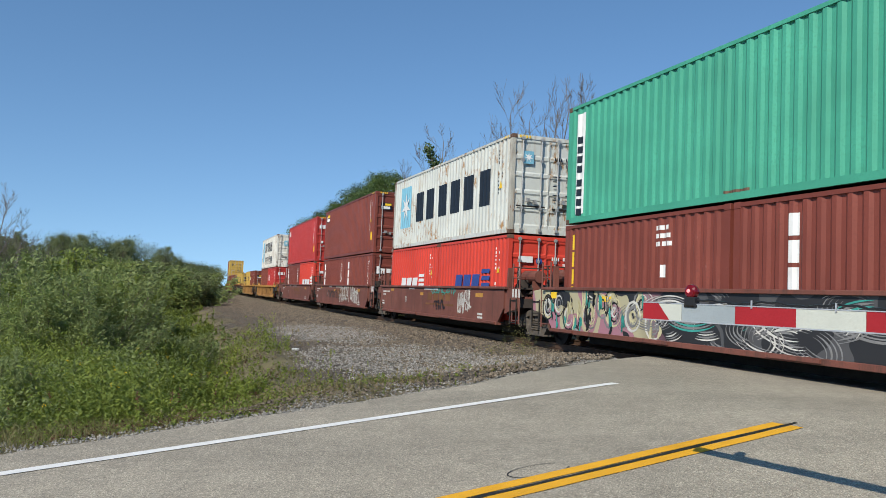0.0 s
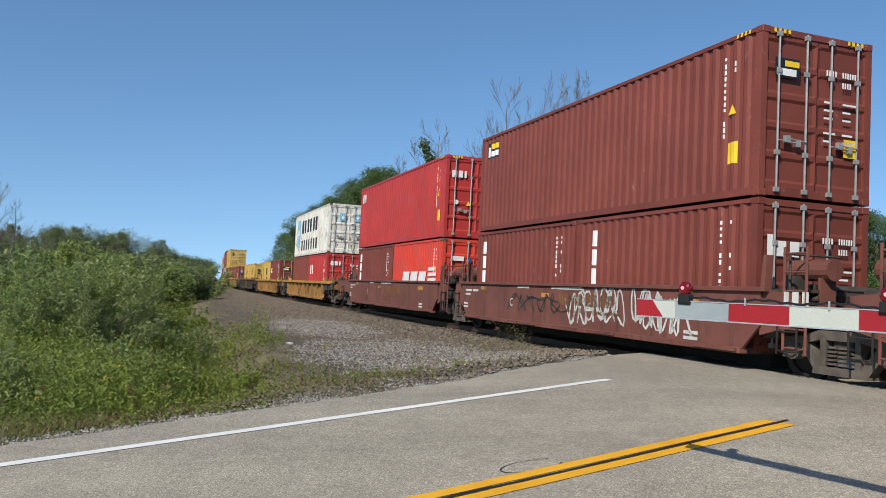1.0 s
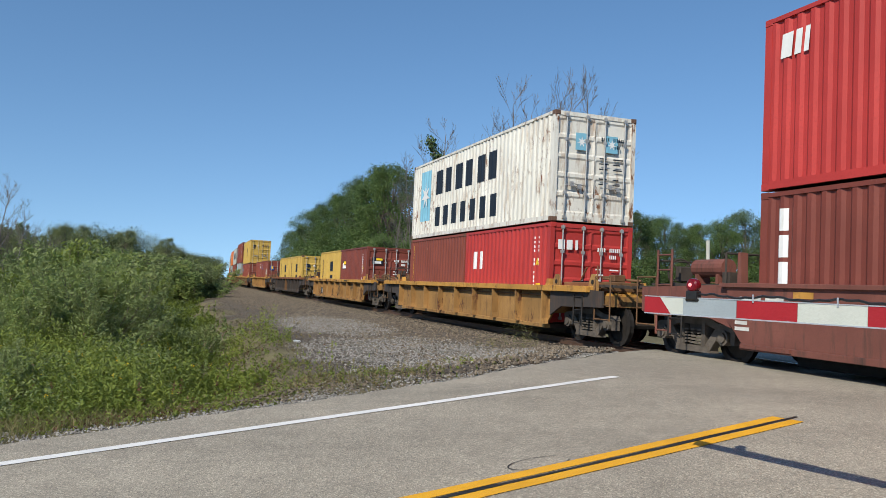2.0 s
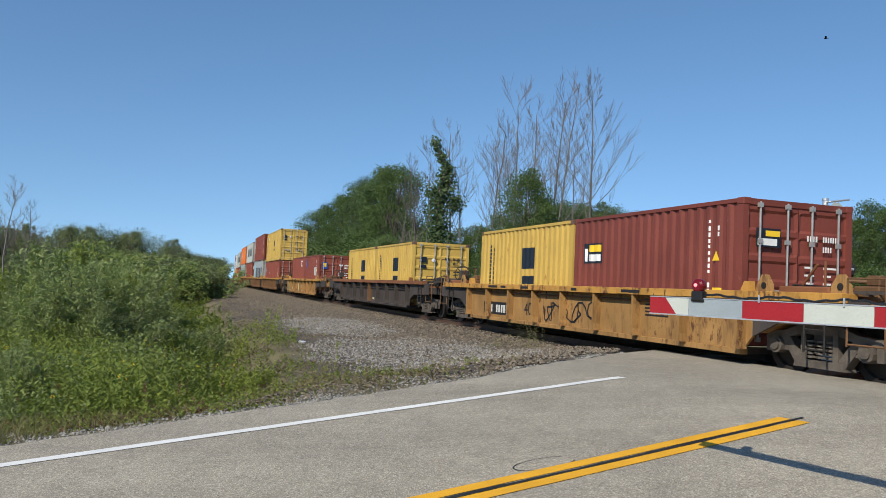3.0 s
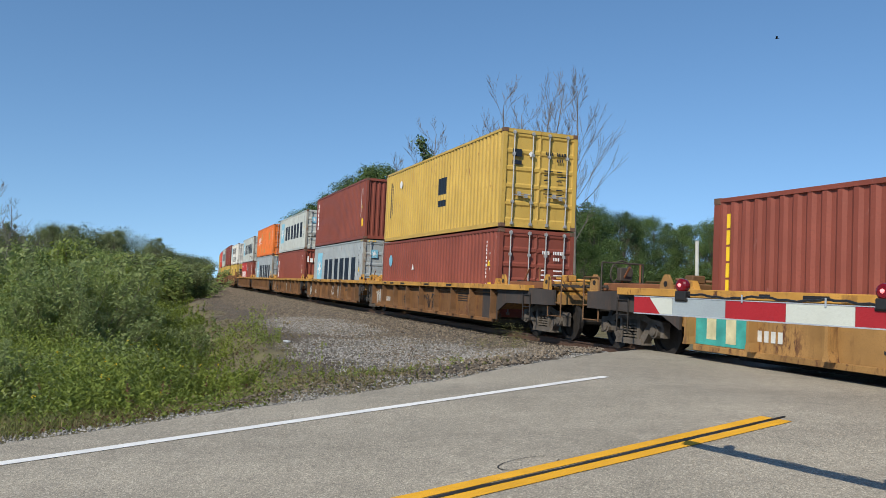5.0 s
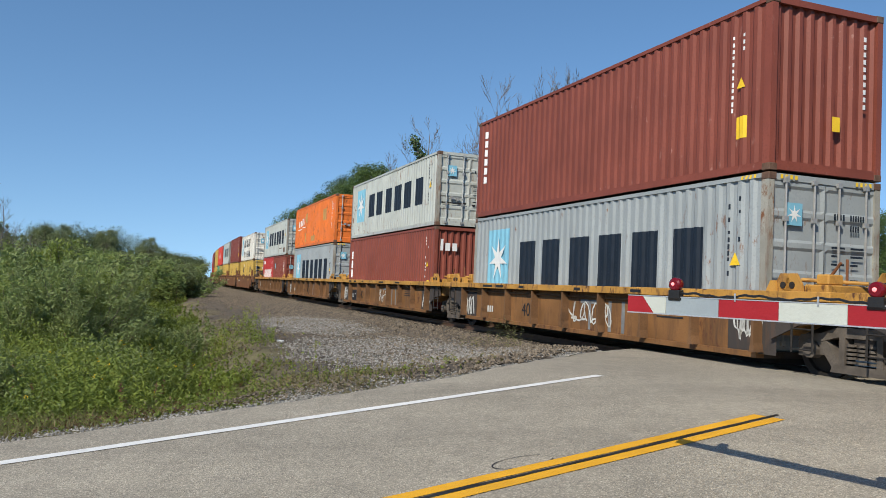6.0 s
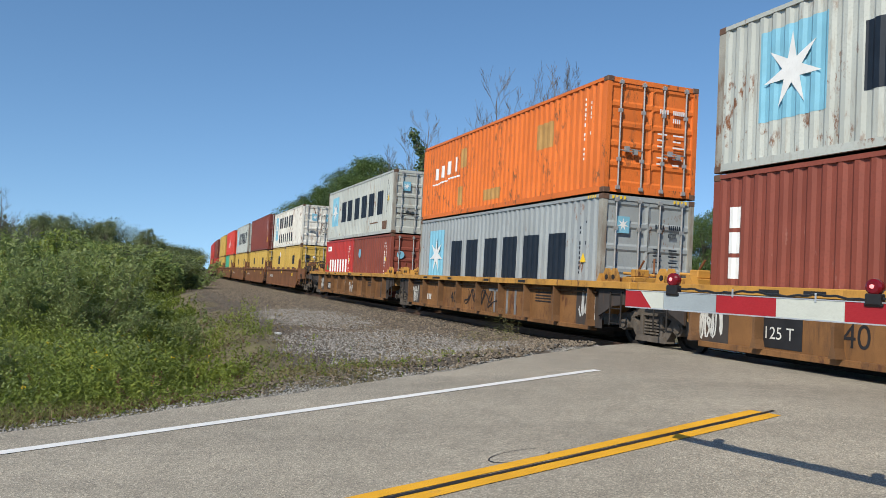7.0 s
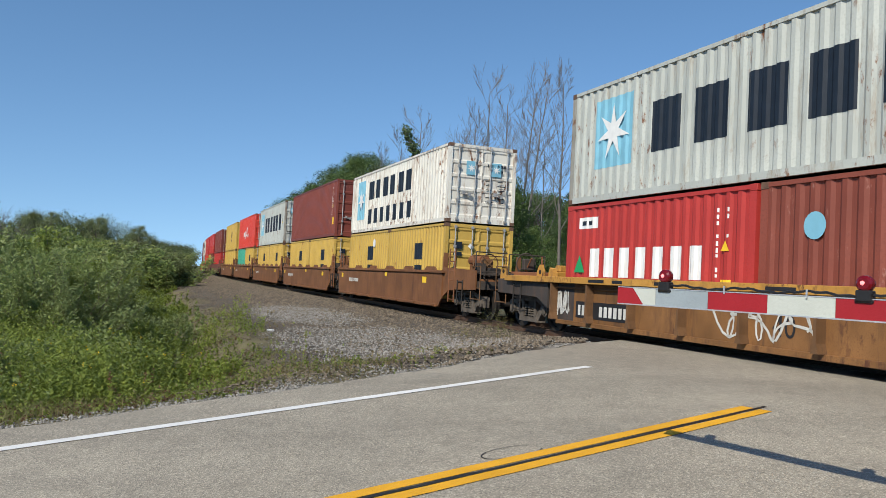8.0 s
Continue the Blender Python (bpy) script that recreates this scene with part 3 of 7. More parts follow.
def wave(length):
    """Breakpoints (x, inset) of a corrugated wall that runs between the corner posts."""
    n = int((length - 0.32) / PITCH)
    p = (length - 0.32) / n
    pts, x = [], -length / 2 + 0.16
    for i in range(n):
        pts += [(x, 0.0), (x + 0.29 * p, 0.0), (x + 0.5 * p, 1.0), (x + 0.79 * p, 1.0)]
        x += p
    return pts + [(x, 0.0)]


def inset_at(pts, x):
    return float(np.interp(x, [a for a, b in pts], [b for a, b in pts])) * DEEP


SHARED = {}


def shared(key, make):
    if key not in SHARED:
        SHARED[key] = make()
    return SHARED[key]


def wall_mesh(length, h):
    """A corrugated side between the rails; its outer face lies on y = 0 and looks towards -y."""
    def make():
        bm = bmesh.new()
        z0, z1 = 0.15, h - 0.085
        prev = None
        for x, k in wave(length):
            a, b = bm.verts.new((x, k * DEEP, z0)), bm.verts.new((x, k * DEEP, z1))
            if prev:
                bm.faces.new((prev[0], a, b, prev[1]))
            prev = (a, b)
        return mesh_of("side_panel", bm, PAINT["maroon"])
    return shared(("wall", length, h), make)


def end_wall_mesh(h):
    def make():
        bm = bmesh.new()
        n, prev = 9, None
        p = (CW - 0.3) / n
        pts, y = [], -CW / 2 + 0.15
        for i in range(n):
            pts += [(y, 0.0), (y + 0.3 * p, 0.0), (y + 0.5 * p, -0.05), (y + 0.8 * p, -0.05)]
            y += p
        for y, k in pts + [(y, 0.0)]:
            a, b = bm.verts.new((k, y, 0.16)), bm.verts.new((k, y, h - 0.1))
            if prev:
                bm.faces.new((prev[0], a, b, prev[1]))
            prev = (a, b)
        return mesh_of("end_panel", bm, PAINT["maroon"])
    return shared(("end", h), make)


def door_mesh(h):
    """One leaf, 1.13 m wide from y = 0, with pressed horizontal panels; its outer face looks towards +x."""
    def make():
        bm = bmesh.new()
        w, z0, z1 = 1.13, 0.17, h - 0.12
        cols = [0.0, 0.07, w - 0.07, w]
        n = 5
        zs = [z0]
        ph = (z1 - z0 - 0.08) / n
        for i in range(n):
            a = z0 + 0.08 + i * ph
            zs += [a, a + 0.05, a + ph - 0.13, a + ph - 0.08]
        zs.append(z1)
        rows = []
        for i, z in enumerate(zs):
            k = 0.0 if i in (0, len(zs) - 1) or (i - 1) % 4 in (0, 3) else -0.03
            rows.append([bm.verts.new((0.0 if j in (0, 3) else k, y, z)) for j, y in enumerate(cols)])
        for a, b in zip(rows, rows[1:]):
            for j in range(3):
                bm.faces.new((a[j], a[j + 1], b[j + 1], b[j]))
        return mesh_of("door", bm, PAINT["maroon"])
    return shared(("door", h), make)


def rod_mesh(h):
    def make():
        bm = bmesh.new()
        rod(bm, (0, 0, 0.08), (0, 0, h - 0.06), 0.02, 6)
        for z in (0.12, 0.75, h - 0.75, h - 0.12):
            box(bm, -0.03, 0.025, -0.045, 0.045, z - 0.04, z + 0.04)
        return mesh_of("lock_rod", bm, M_STEEL)
    return shared(("rod", h), make)


def handle_mesh():
    def make():
        bm = bmesh.new()
        rod(bm, (0.03, 0, 0), (0.035, 0.42, -0.03), 0.014, 6)
        box(bm, -0.02, 0.045, 0.36, 0.46, -0.08, 0.04)
        return mesh_of("door_handle", bm, M_STEEL)
    return shared("handle", make)


def frame_mesh(kind, length, h):
    def make():
        bm = bmesh.new()
        if kind == "post":
            prism(bm, [(-0.08, 0.12), (0.08, 0.12), (0.08, h - 0.12), (-0.08, h - 0.12)], -0.06, 0.06)
        elif kind == "top_rail":
            box(bm, -length / 2 + 0.17, length / 2 - 0.17, -0.03, 0.03, h - 0.085, h - 0.012)
        elif kind == "bottom_rail":
            box(bm, -length / 2 + 0.17, length / 2 - 0.17, -0.03, 0.03, 0.02, 0.15)
            if length < 7:
                for x in (-1.0, 1.0):
                    box(bm, x - 0.17, x + 0.17, -0.036, -0.03, 0.03, 0.14)
        elif kind == "header":
            box(bm, -0.06, 0.06, -CW / 2 + 0.16, CW / 2 - 0.16, h - 0.12, h - 0.012)
        elif kind == "sill":
            box(bm, -0.06, 0.06, -CW / 2 + 0.16, CW / 2 - 0.16, 0.02, 0.17)
        elif kind == "roof":
            n, prev = int(length / 0.42), None
            for i in range(2 * n + 1):
                x = -length / 2 + 0.06 + i * (length - 0.12) / (2 * n)
                z = h - 0.02 - (0.02 if i % 2 else 0)
                a, b = bm.verts.new((x, -CW / 2 + 0.06, z)), bm.verts.new((x, CW / 2 - 0.06, z))
                if prev:
                    bm.faces.new((prev[0], a, b, prev[1]))
                prev = (a, b)
        elif kind == "floor":
            box(bm, -length / 2 + 0.17, length / 2 - 0.17, -CW / 2 + 0.08, CW / 2 - 0.08, 0.06, 0.14)
        elif kind == "casting":
            box(bm, -0.089, 0.089, -0.081, 0.081, 0, 0.118, bevel=0.008)
            bm2 = bmesh.ops.create_circle(bm, cap_ends=True, radius=0.035, segments=8)
            bmesh.ops.rotate(bm, verts=bm2["verts"], cent=(0, 0, 0), matrix=Matrix.Rotation(math.pi / 2, 3, "X"))
            bmesh.ops.translate(bm, verts=bm2["verts"], vec=(0, -0.0825, 0.06))
        return mesh_of(kind, bm, PAINT["maroon"])
    return shared((kind, length, h), make)


OLD_POST = {"grey": material("rusty_grey_post_paint", (0.30, 0.29, 0.25), 0.6, var=0.25, scale=2, dirt=1.0, dirt_color=(0.16, 0.085, 0.045), streak=True, rust=1.0),
            "light_grey": material("rust_stained_post_paint", (0.42, 0.40, 0.34), 0.6, var=0.25, scale=2, dirt=1.0, dirt_color=(0.22, 0.12, 0.06), streak=True, rust=1.0)}
OLD_POST["mid_grey"] = OLD_POST["grey"]
NAME_OF = {"maroon": "dark maroon", "maroon_light": "faded maroon", "red": "red", "bright_red": "bright red", "green": "sea-green", "grey": "pale grey", "light_grey": "light grey", "mid_grey": "mid-grey",
           "white": "dirty white", "yellow": "ochre yellow", "orange": "orange"}


FINE = ("code_text", "door_text", "end_text", "hazard_stripes", "door_stain", "small_text", "number_bars", "data_panel", "side_text", "sill_text", "faint_code")


def marking(box_ob, name, rects, mat, side="near", length=L40, h=H9, label="", lift=0.004):
    """Flat painted shapes. near: rectangles (x0, x1, z0, z1) that follow the corrugations; end: (y0, y1, z0, z1) flat on the doors."""
    if len(rects) > 1 and name not in FINE:
        for r in rects:
            ob = marking(box_ob, name, [r], mat, side, length, h, label, lift)
        return ob
    bm = bmesh.new()
    if side == "near":
        pts = wave(length)
        xs = [a for a, b in pts]
        for x0, x1, z0, z1, *lean in rects:
            k = lean[0] if lean else 0.0
            cut = [x0] + [x for x in xs if x0 + 0.004 < x < x1 - 0.004] + [x1]
            if k:
                cut = [x0, x1]
            prev = None
            for x in cut:
                y = -CW / 2 + 0.012 + (inset_at(pts, x) if not k else 0.0) - lift
                a, b = bm.verts.new((x, y, z0)), bm.verts.new((x + k, y, z1))
                if prev:
                    bm.faces.new((prev[0], a, b, prev[1]))
                prev = (a, b)
    else:
        for y0, y1, z0, z1 in rects:
            bm.faces.new([bm.verts.new((length / 2 + 0.006 + lift, y, z)) for y, z in ((y0, z0), (y1, z0), (y1, z1), (y0, z1))])
    ob = part(name, bm, mat, box_ob, label)
    if name in FINE:
        ob["kind"] = "stuff"
    return ob


def star(bm, cx, cz, r, y, points=7, axis="y"):
    vs = []
    for i in range(points * 2):
        a = math.pi / 2 + i * math.pi / points
        rr = r if i % 2 == 0 else r * 0.34
        p = (cx + rr * math.cos(a), cz + rr * math.sin(a))
        vs.append(bm.verts.new((p[0], y, p[1]) if axis == "y" else (y, p[0], p[1])))
    c = bm.verts.new((cx, y, cz) if axis == "y" else (y, cx, cz))
    for i in range(len(vs)):
        bm.faces.new((c, vs[i], vs[(i + 1) % len(vs)]))


def container(color, length=L40, h=H9, doors=True, label="", group="containers on the train"):
    """An intermodal container with its origin under its middle; the doors or the closed end look towards +x."""
    c = thing("shipping_container", label or f"{NAME_OF[color]} corrugated steel container", "container", group)
    mat = PAINT[color]
    for sy in (-1, 1):
        w = painted("side_panel", wall_mesh(length, h), mat, c)
        w.matrix_basis = pose(0, sy * (CW / 2 - 0.012), 0, 0, 0, 0 if sy < 0 else 180)
        for kind in ("top_rail", "bottom_rail"):
            painted(kind, frame_mesh(kind, length, h), mat, c).matrix_basis = pose(0, sy * (CW / 2 - 0.03), 0, 0, 0, 0 if sy < 0 else 180)
        for sx in (-1, 1):
            painted("corner_post", frame_mesh("post", 0, h), OLD_POST.get(color, mat), c).matrix_basis = pose(sx * (length / 2 - 0.09), sy * (CW / 2 - 0.066), 0)
            for z in (0.0, h - 0.118):
                painted("corner_casting", frame_mesh("casting", 0, 0), mat if color in ("maroon", "red") else M_CAST, c).matrix_basis = pose(sx * (length / 2 - 0.089), sy * (CW / 2 - 0.081), z, 0, 0, 0 if sy < 0 else 180)
    for sx in (-1, 1):
        for kind in ("header", "sill"):
            painted(kind, frame_mesh(kind, 0, h), mat, c).matrix_basis = pose(sx * (length / 2 - 0.07), 0, 0)
    painted("roof", frame_mesh("roof", length, h), mat, c)
    painted("floor", frame_mesh("floor", length, h), M_UNDER, c)
    painted("end_panel", end_wall_mesh(h), mat, c).matrix_basis = pose(-length / 2 + 0.06, 0, 0, 0, 0, 180)
    if doors:
        for k in (0, 1):
            d = painted("door", door_mesh(h), mat, c)
            d.matrix_basis = pose(length / 2 - 0.03, -1.135 if k == 0 else 0.005, 0)
            for y in (0.26, 0.86):
                r = part("lock_rod", rod_mesh(h), None, d)
                r.matrix_basis = pose(0.05, y, 0)
                hd = part("door_handle", handle_mesh(), None, d)
                hd.matrix_basis = pose(0.05, y, 0.95 + 0.02 * y) @ (Matrix.Identity(4) if y < 0.5 else Matrix.Rotation(math.pi, 4, "X"))
    else:
        painted("end_panel", end_wall_mesh(h), mat, c).matrix_basis = pose(length / 2 - 0.06, 0, 0)
    c["_l"], c["_h"] = length, h
    return c


def word(x0, z0, w, h, n, ink=0.66, rng=None):
    """A row of n plain letter-sized blocks."""
    p = w / n
    return [(x0 + i * p, x0 + i * p + p * ink, z0, z0 + h) for i in range(n)]


def plain_text(x0, z0, rows, seed, size=0.07, w=0.6):
    """Small unreadable lines as bars."""
    rng = random.Random(seed)
    out = []
    for r in range(rows):
        x = x0
        while x < x0 + w - 0.05:
            k = rng.uniform(0.05, 0.16)
            out.append((x, x + k, z0 - r * size * 1.8, z0 - r * size * 1.8 + size))
            x += k + 0.035
    return out
V0, ACC = 26.547, 0.0112
HALF = 6.096


# the run is even but for two short hesitations
LAG = [(0.0, 0.005), (0.5, 0.006), (0.75, -0.010), (1.0, -0.025), (1.25, -0.01), (1.5, 0.009), (3.0, 0.006), (3.25, -0.012), (3.5, -0.027), (3.75, -0.006),
       (4.0, 0.004), (4.5, 0.008), (6.0, 0.0), (7.0, 0.0), (8.0, 0.006)]


def run(t):
    """Metres that the train has gone at t seconds."""
    e = t + float(np.interp(t, [a for a, b in LAG], [b for a, b in LAG]))
    return V0 * e + 0.5 * ACC * e * e


def car_pose(S, t, dz=0.0, dx=0.0):
    """Pose of a car whose load's front end is at S at the start; dx and dz in the car's own space."""
    s = S + HALF - run(t)
    xf, yf, _ = line(s - HALF)
    xr, yr, _ = line(s + HALF)
    h = math.atan2(yf - yr, xf - xr)
    return Matrix.Translation(((xf + xr) / 2, (yf + yr) / 2, RAIL)) @ Matrix.Rotation(h, 4, "Z") @ Matrix.Translation((dx, 0, dz))


MOVING = []


def wheel_mesh():
    def make():
        bm = bmesh.new()
        prof = [(0.0, 0.06), (0.12, 0.06), (0.13, 0.02), (0.36, 0.01), (0.38, 0.06), (0.457, 0.06), (0.457, -0.03), (0.485, -0.045), (0.485, -0.07), (0.38, -0.07), (0.36, -0.02), (0.12, -0.05), (0.0, -0.05)]
        seg, rings = 20, []
        for i in range(seg):
            a = 2 * math.pi * i / seg
            rings.append([bm.verts.new((r * math.cos(a), y, r * math.sin(a))) for r, y in prof])
        for i in range(seg):
            a, b = rings[i], rings[(i + 1) % seg]
            for j in range(len(prof) - 1):
                try:
                    bm.faces.new((a[j], a[j + 1], b[j + 1], b[j]))
                except ValueError:
                    pass
        bmesh.ops.remove_doubles(bm, verts=bm.verts[:], dist=1e-4)
        bmesh.ops.recalc_face_normals(bm, faces=bm.faces[:])
        return mesh_of("wheel", bm, M_IRON)
    return shared("wheel", make)


def truck_meshes():
    def make():
        bm = bmesh.new()
        prism(bm, [(-1.16, 0.56), (-1.10, 0.66), (-0.72, 0.70), (-0.42, 0.80), (0.42, 0.80), (0.72, 0.70), (1.10, 0.66), (1.16, 0.56), (0.70, 0.58), (0.40, 0.66), (-0.40, 0.66), (-0.70, 0.58)], -0.09, 0.09)
        prism(bm, [(-0.50, 0.15), (0.50, 0.15), (0.46, 0.27), (-0.46, 0.27)], -0.12, 0.12)
        for k in (-1, 1):
            prism(bm, [(k * 0.84, 0.62), (k * 0.64, 0.62), (k * 0.26, 0.18), (k * 0.48, 0.18)], -0.08, 0.08)
            prism(bm, [(k * 0.27, 0.26), (k * 0.37, 0.26), (k * 0.37, 0.70), (k * 0.27, 0.70)], -0.10, 0.10)
            prism(bm, [(k * 1.04, 0.34), (k * 1.15, 0.34), (k * 1.15, 0.60), (k * 1.04, 0.60)], -0.075, 0.075)
            prism(bm, [(k * 0.66, 0.38), (k * 0.75, 0.38), (k * 0.75, 0.60), (k * 0.66, 0.60)], -0.07, 0.07)
        fr = mesh_of("side_frame", bm, M_TRUCK)
        bm = bmesh.new()
        for x in (-0.19, 0, 0.19):
            for k in range(5):
                rod(bm, (x, 0, 0.30 + k * 0.06), (x, 0, 0.335 + k * 0.06), 0.075, 8)
        sp = mesh_of("spring_nest", bm, M_TRUCK)
        bm = boxm((-0.2, 0.2, -1.05, 1.05, 0.5, 0.76), bevel=0.03)
        bo = mesh_of("bolster", bm, M_UNDER)
        bm = bmesh.new()
        rod(bm, (0, -0.98, 0.457), (0, 0.98, 0.457), 0.08, 8)
        ax = mesh_of("axle", bm, M_IRON)
        bm = bmesh.new()
        rod(bm, (0, -0.13, 0.457), (0, 0.03, 0.457), 0.14, 10)
        rod(bm, (0, -0.16, 0.457), (0, -0.13, 0.457), 0.09, 10)
        be = mesh_of("bearing_cap", bm, M_TRUCK)
        return fr, sp, bo, ax, be
    return shared("truck", make)


def add_truck(car, x):
    fr, sp, bo, ax, be = truck_meshes()
    t = new("truck", bo)
    t.parent = car
    t.matrix_basis = pose(x, 0, 0)
    for sy in (-1, 1):
        part("side_frame", fr, None, t).matrix_basis = pose(0, sy * 1.02, 0)
        nest = part("spring_nest", sp, None, t)
        nest.matrix_basis = pose(0, sy * 1.06, 0)
        nest["kind"] = "stuff"
        for wx in (-0.89, 0.89):
            part("wheel", wheel_mesh(), None, t).matrix_basis = pose(wx, sy * 0.76, 0.457, 0, 0, 0 if sy < 0 else 180)
            part("bearing_cap", be, None, t).matrix_basis = pose(wx, sy * 1.02, 0, 0, 0, 0 if sy < 0 else 180)
    for wx in (-0.89, 0.89):
        part("axle", ax, None, t).matrix_basis = pose(wx, 0, 0)


WELL = {
    "smooth": dict(top=1.42, bot=0.36, paint="brown", sill="brown", label="oxide-brown double-stack well car with smooth sides and scrawled paint"),
    "ribbed": dict(top=1.30, bot=0.26, paint="yellow", sill="bright", label="weathered yellow double-stack well car with ribbed sides"),
    "grimy": dict(top=1.30, bot=0.26, paint="oldyellow", sill="bright", label="grimy brown-yellow double-stack well car with ribbed sides"),
    "dark": dict(top=1.34, bot=0.28, paint="dark", sill="sillbrown", label="dark grey double-stack well car with a rusty sill"),
    "scallop": dict(top=1.50, bot=0.24, paint="rust", sill="rust", label="rusty orange double-stack well car with smooth sides"),
}


def ladder(bm, x, y, z0, z1, w=0.4, n=4):
    for k in (-1, 1):
        rod(bm, (x + k * w / 2, y, z0), (x + k * w / 2, y, z1), 0.018, 6)
    for i in range(n):
        z = z0 + 0.05 + i * (z1 - z0 - 0.1) / max(1, n - 1)
        rod(bm, (x - w / 2, y, z), (x + w / 2, y, z), 0.014, 6)


def well_car(style, front, rear, truck_front, truck_rear, well=6.75, artic_front=False, artic_rear=False):
    """One well unit; x = 0 is the middle of its load, +x the way it goes. front and rear: where its ends lie."""
    w = WELL[style]
    top, bot, W = w["top"], w["bot"], (1.36 if style in ("ribbed", "grimy", "dark") else 1.50)
    paint, sill = CAR_PAINT[w["paint"]], CAR_PAINT[w["sill"]]
    car = thing("well_car", w["label"], "rail car", "well cars of the train")
    for sy in (-1, 1):
        y0, y1 = (-W, -W + 0.05) if sy < 0 else (W - 0.05, W)
        out = -1 if sy < 0 else 1
        bm = bmesh.new()
        e = well
        if style == "scallop":
            pts = [(-e, bot + 0.25), (-e + 0.25, bot), (e - 0.25, bot), (e, bot + 0.25), (e, top - 0.12)]
            x = e
            for i in range(6):
                c = e - (2 * e) * (i + 0.5) / 6
                pts += [(c + 0.55, top - 0.12), (c + 0.35, top), (c - 0.35, top), (c - 0.55, top - 0.12)]
            pts += [(-e, top - 0.12)]
        else:
            pts = [(-e, bot + 0.45), (-e + 0.45, bot), (e - 0.45, bot), (e, bot + 0.45), (e, top), (-e, top)]
        prism(bm, pts, y0, y1)
        part("side_sheet", bm, paint, car)
        # top chord
        bm = bmesh.new()
        ext = min(front, 8.6) if style in ("ribbed", "grimy", "dark") else e + 0.15
        exr = max(rear, -8.6) if style in ("ribbed", "grimy", "dark") else -e - 0.15
        ya, yb = sorted((out * (W - 0.10), out * (W + (0.21 if style in ('ribbed', 'grimy', 'dark') else 0.06))))
        zt = top if style != "scallop" else top - 0.14
        box(bm, exr, ext, ya, yb, zt - (0.14 if style in ("ribbed", "grimy", "dark") else 0.07), zt + 0.004, bevel=0.008)
        part("top_chord", bm, sill, car)
        bm = bmesh.new()
        ya, yb = sorted((out * (W - 0.12), out * (W + 0.05)))
        box(bm, -e + 0.4, e - 0.4, ya, yb, bot - 0.03, bot + 0.07, bevel=0.008)
        part("bottom_chord", bm, paint, car)
        if style in ("ribbed", "grimy", "dark"):
            bm = bmesh.new()
            for z in ((top - 0.27, top - 0.36) if style == "dark" else (top - 0.24,)):
                rod(bm, (-e + 0.2, out * (W + 0.05), z), (e - 0.2, out * (W + 0.05), z), 0.022, 6)
            part("brake_pipe", bm, M_UNDER if style == "dark" else CAR_PAINT["rib"], car)
            for i in range(9):
                x = -e + 0.35 + i * (2 * e - 0.7) / 8
                bm = bmesh.new()
                ya, yb = sorted((out * W, out * (W + 0.185)))
                prism(bm, [(x - 0.07, bot + 0.07), (x + 0.07, bot + 0.07), (x + 0.03, bot + 0.22), (x + 0.026, top - 0.14), (x - 0.026, top - 0.14), (x - 0.03, bot + 0.22)], ya, yb)
                part("side_post", bm, CAR_PAINT["yellow"] if style == "ribbed" else CAR_PAINT["rib"] if style == "grimy" else (CAR_PAINT["rib"] if i == 4 else CAR_PAINT["dark"]), car)
        else:
            for i in range(4 if style == "smooth" else 7):
                x = -e + 1.0 + i * (2 * e - 2.0) / (3 if style == "smooth" else 6)
                ya, yb = sorted((out * W, out * (W + 0.09)))
                part("foot_bracket", boxm((x - 0.55, x + 0.55, ya, yb, bot + 0.0, bot + 0.06)), paint, car)
    # floor beams of the well and end bulkheads
    beam = shared(("beam", bot), lambda: mesh_of("floor_beam", boxm((-0.14, 0.14, -W + 0.05, W - 0.05, bot - 0.04, bot + 0.06)), M_UNDER))
    # added dark box: stands in for the shade under the car, hides sunlit ground
    part("underframe", boxm((-well + 0.7, well - 0.7, -0.62, 0.62, 0.09, bot - 0.045)), M_IRON, car)
    for i in range(7):
        part("floor_beam", beam, None, car).matrix_basis = pose(-5.9 + i * 11.8 / 6, 0, 0)
    for sx, end in ((1, front), (-1, rear)):
        bm = bmesh.new()
        a = sx * (well - 0.05)
        b = end - sx * 0.35
        x0, x1 = sorted((a, b))
        pts = [(a, 0.62), (a + sx * 0.5, 0.86), (b, 0.86), (b, 1.10), (a, 1.10)]
        prism(bm, pts, -1.36, 1.36)
        part("end_platform", bm, M_UNDER if style not in ("ribbed", "grimy") else CAR_PAINT["yellow"], car)
        for sy in (-1, 1):
            bm = bmesh.new()
            q = [(a, bot + 0.30), (a + sx * 0.55, 0.80), (b, 0.84), (b, zt_of(style) - 0.1), (a, zt_of(style) - 0.02)]
            prism(bm, q, *sorted((sy * 1.40, sy * 1.45)))
            part("end_gusset", bm, CAR_PAINT["dark"] if style in ("ribbed", "grimy") else CAR_PAINT[w["paint"]], car)
        # guides that lead the containers into the well
        for sy in (-1, 1):
            bm = bmesh.new()
            gx = sx * (HALF + 0.28)
            tall = 1.95 if style in ("smooth", "scallop") else 1.47
            if style in ("smooth", "scallop"):
                prism(bm, [(gx - 0.06, 1.0), (gx + 0.06, 1.0), (gx + 0.06 + 0.05 * sx, tall), (gx - 0.02 + 0.05 * sx, tall)], *sorted((sy * 1.22, sy * 1.36)))
            else:
                prism(bm, [(gx - 0.16, 1.15), (gx + 0.16, 1.15), (gx + 0.07 * sx + 0.05, tall), (gx + 0.07 * sx - 0.05, tall)], *sorted((sy * 1.28, sy * 1.42)))
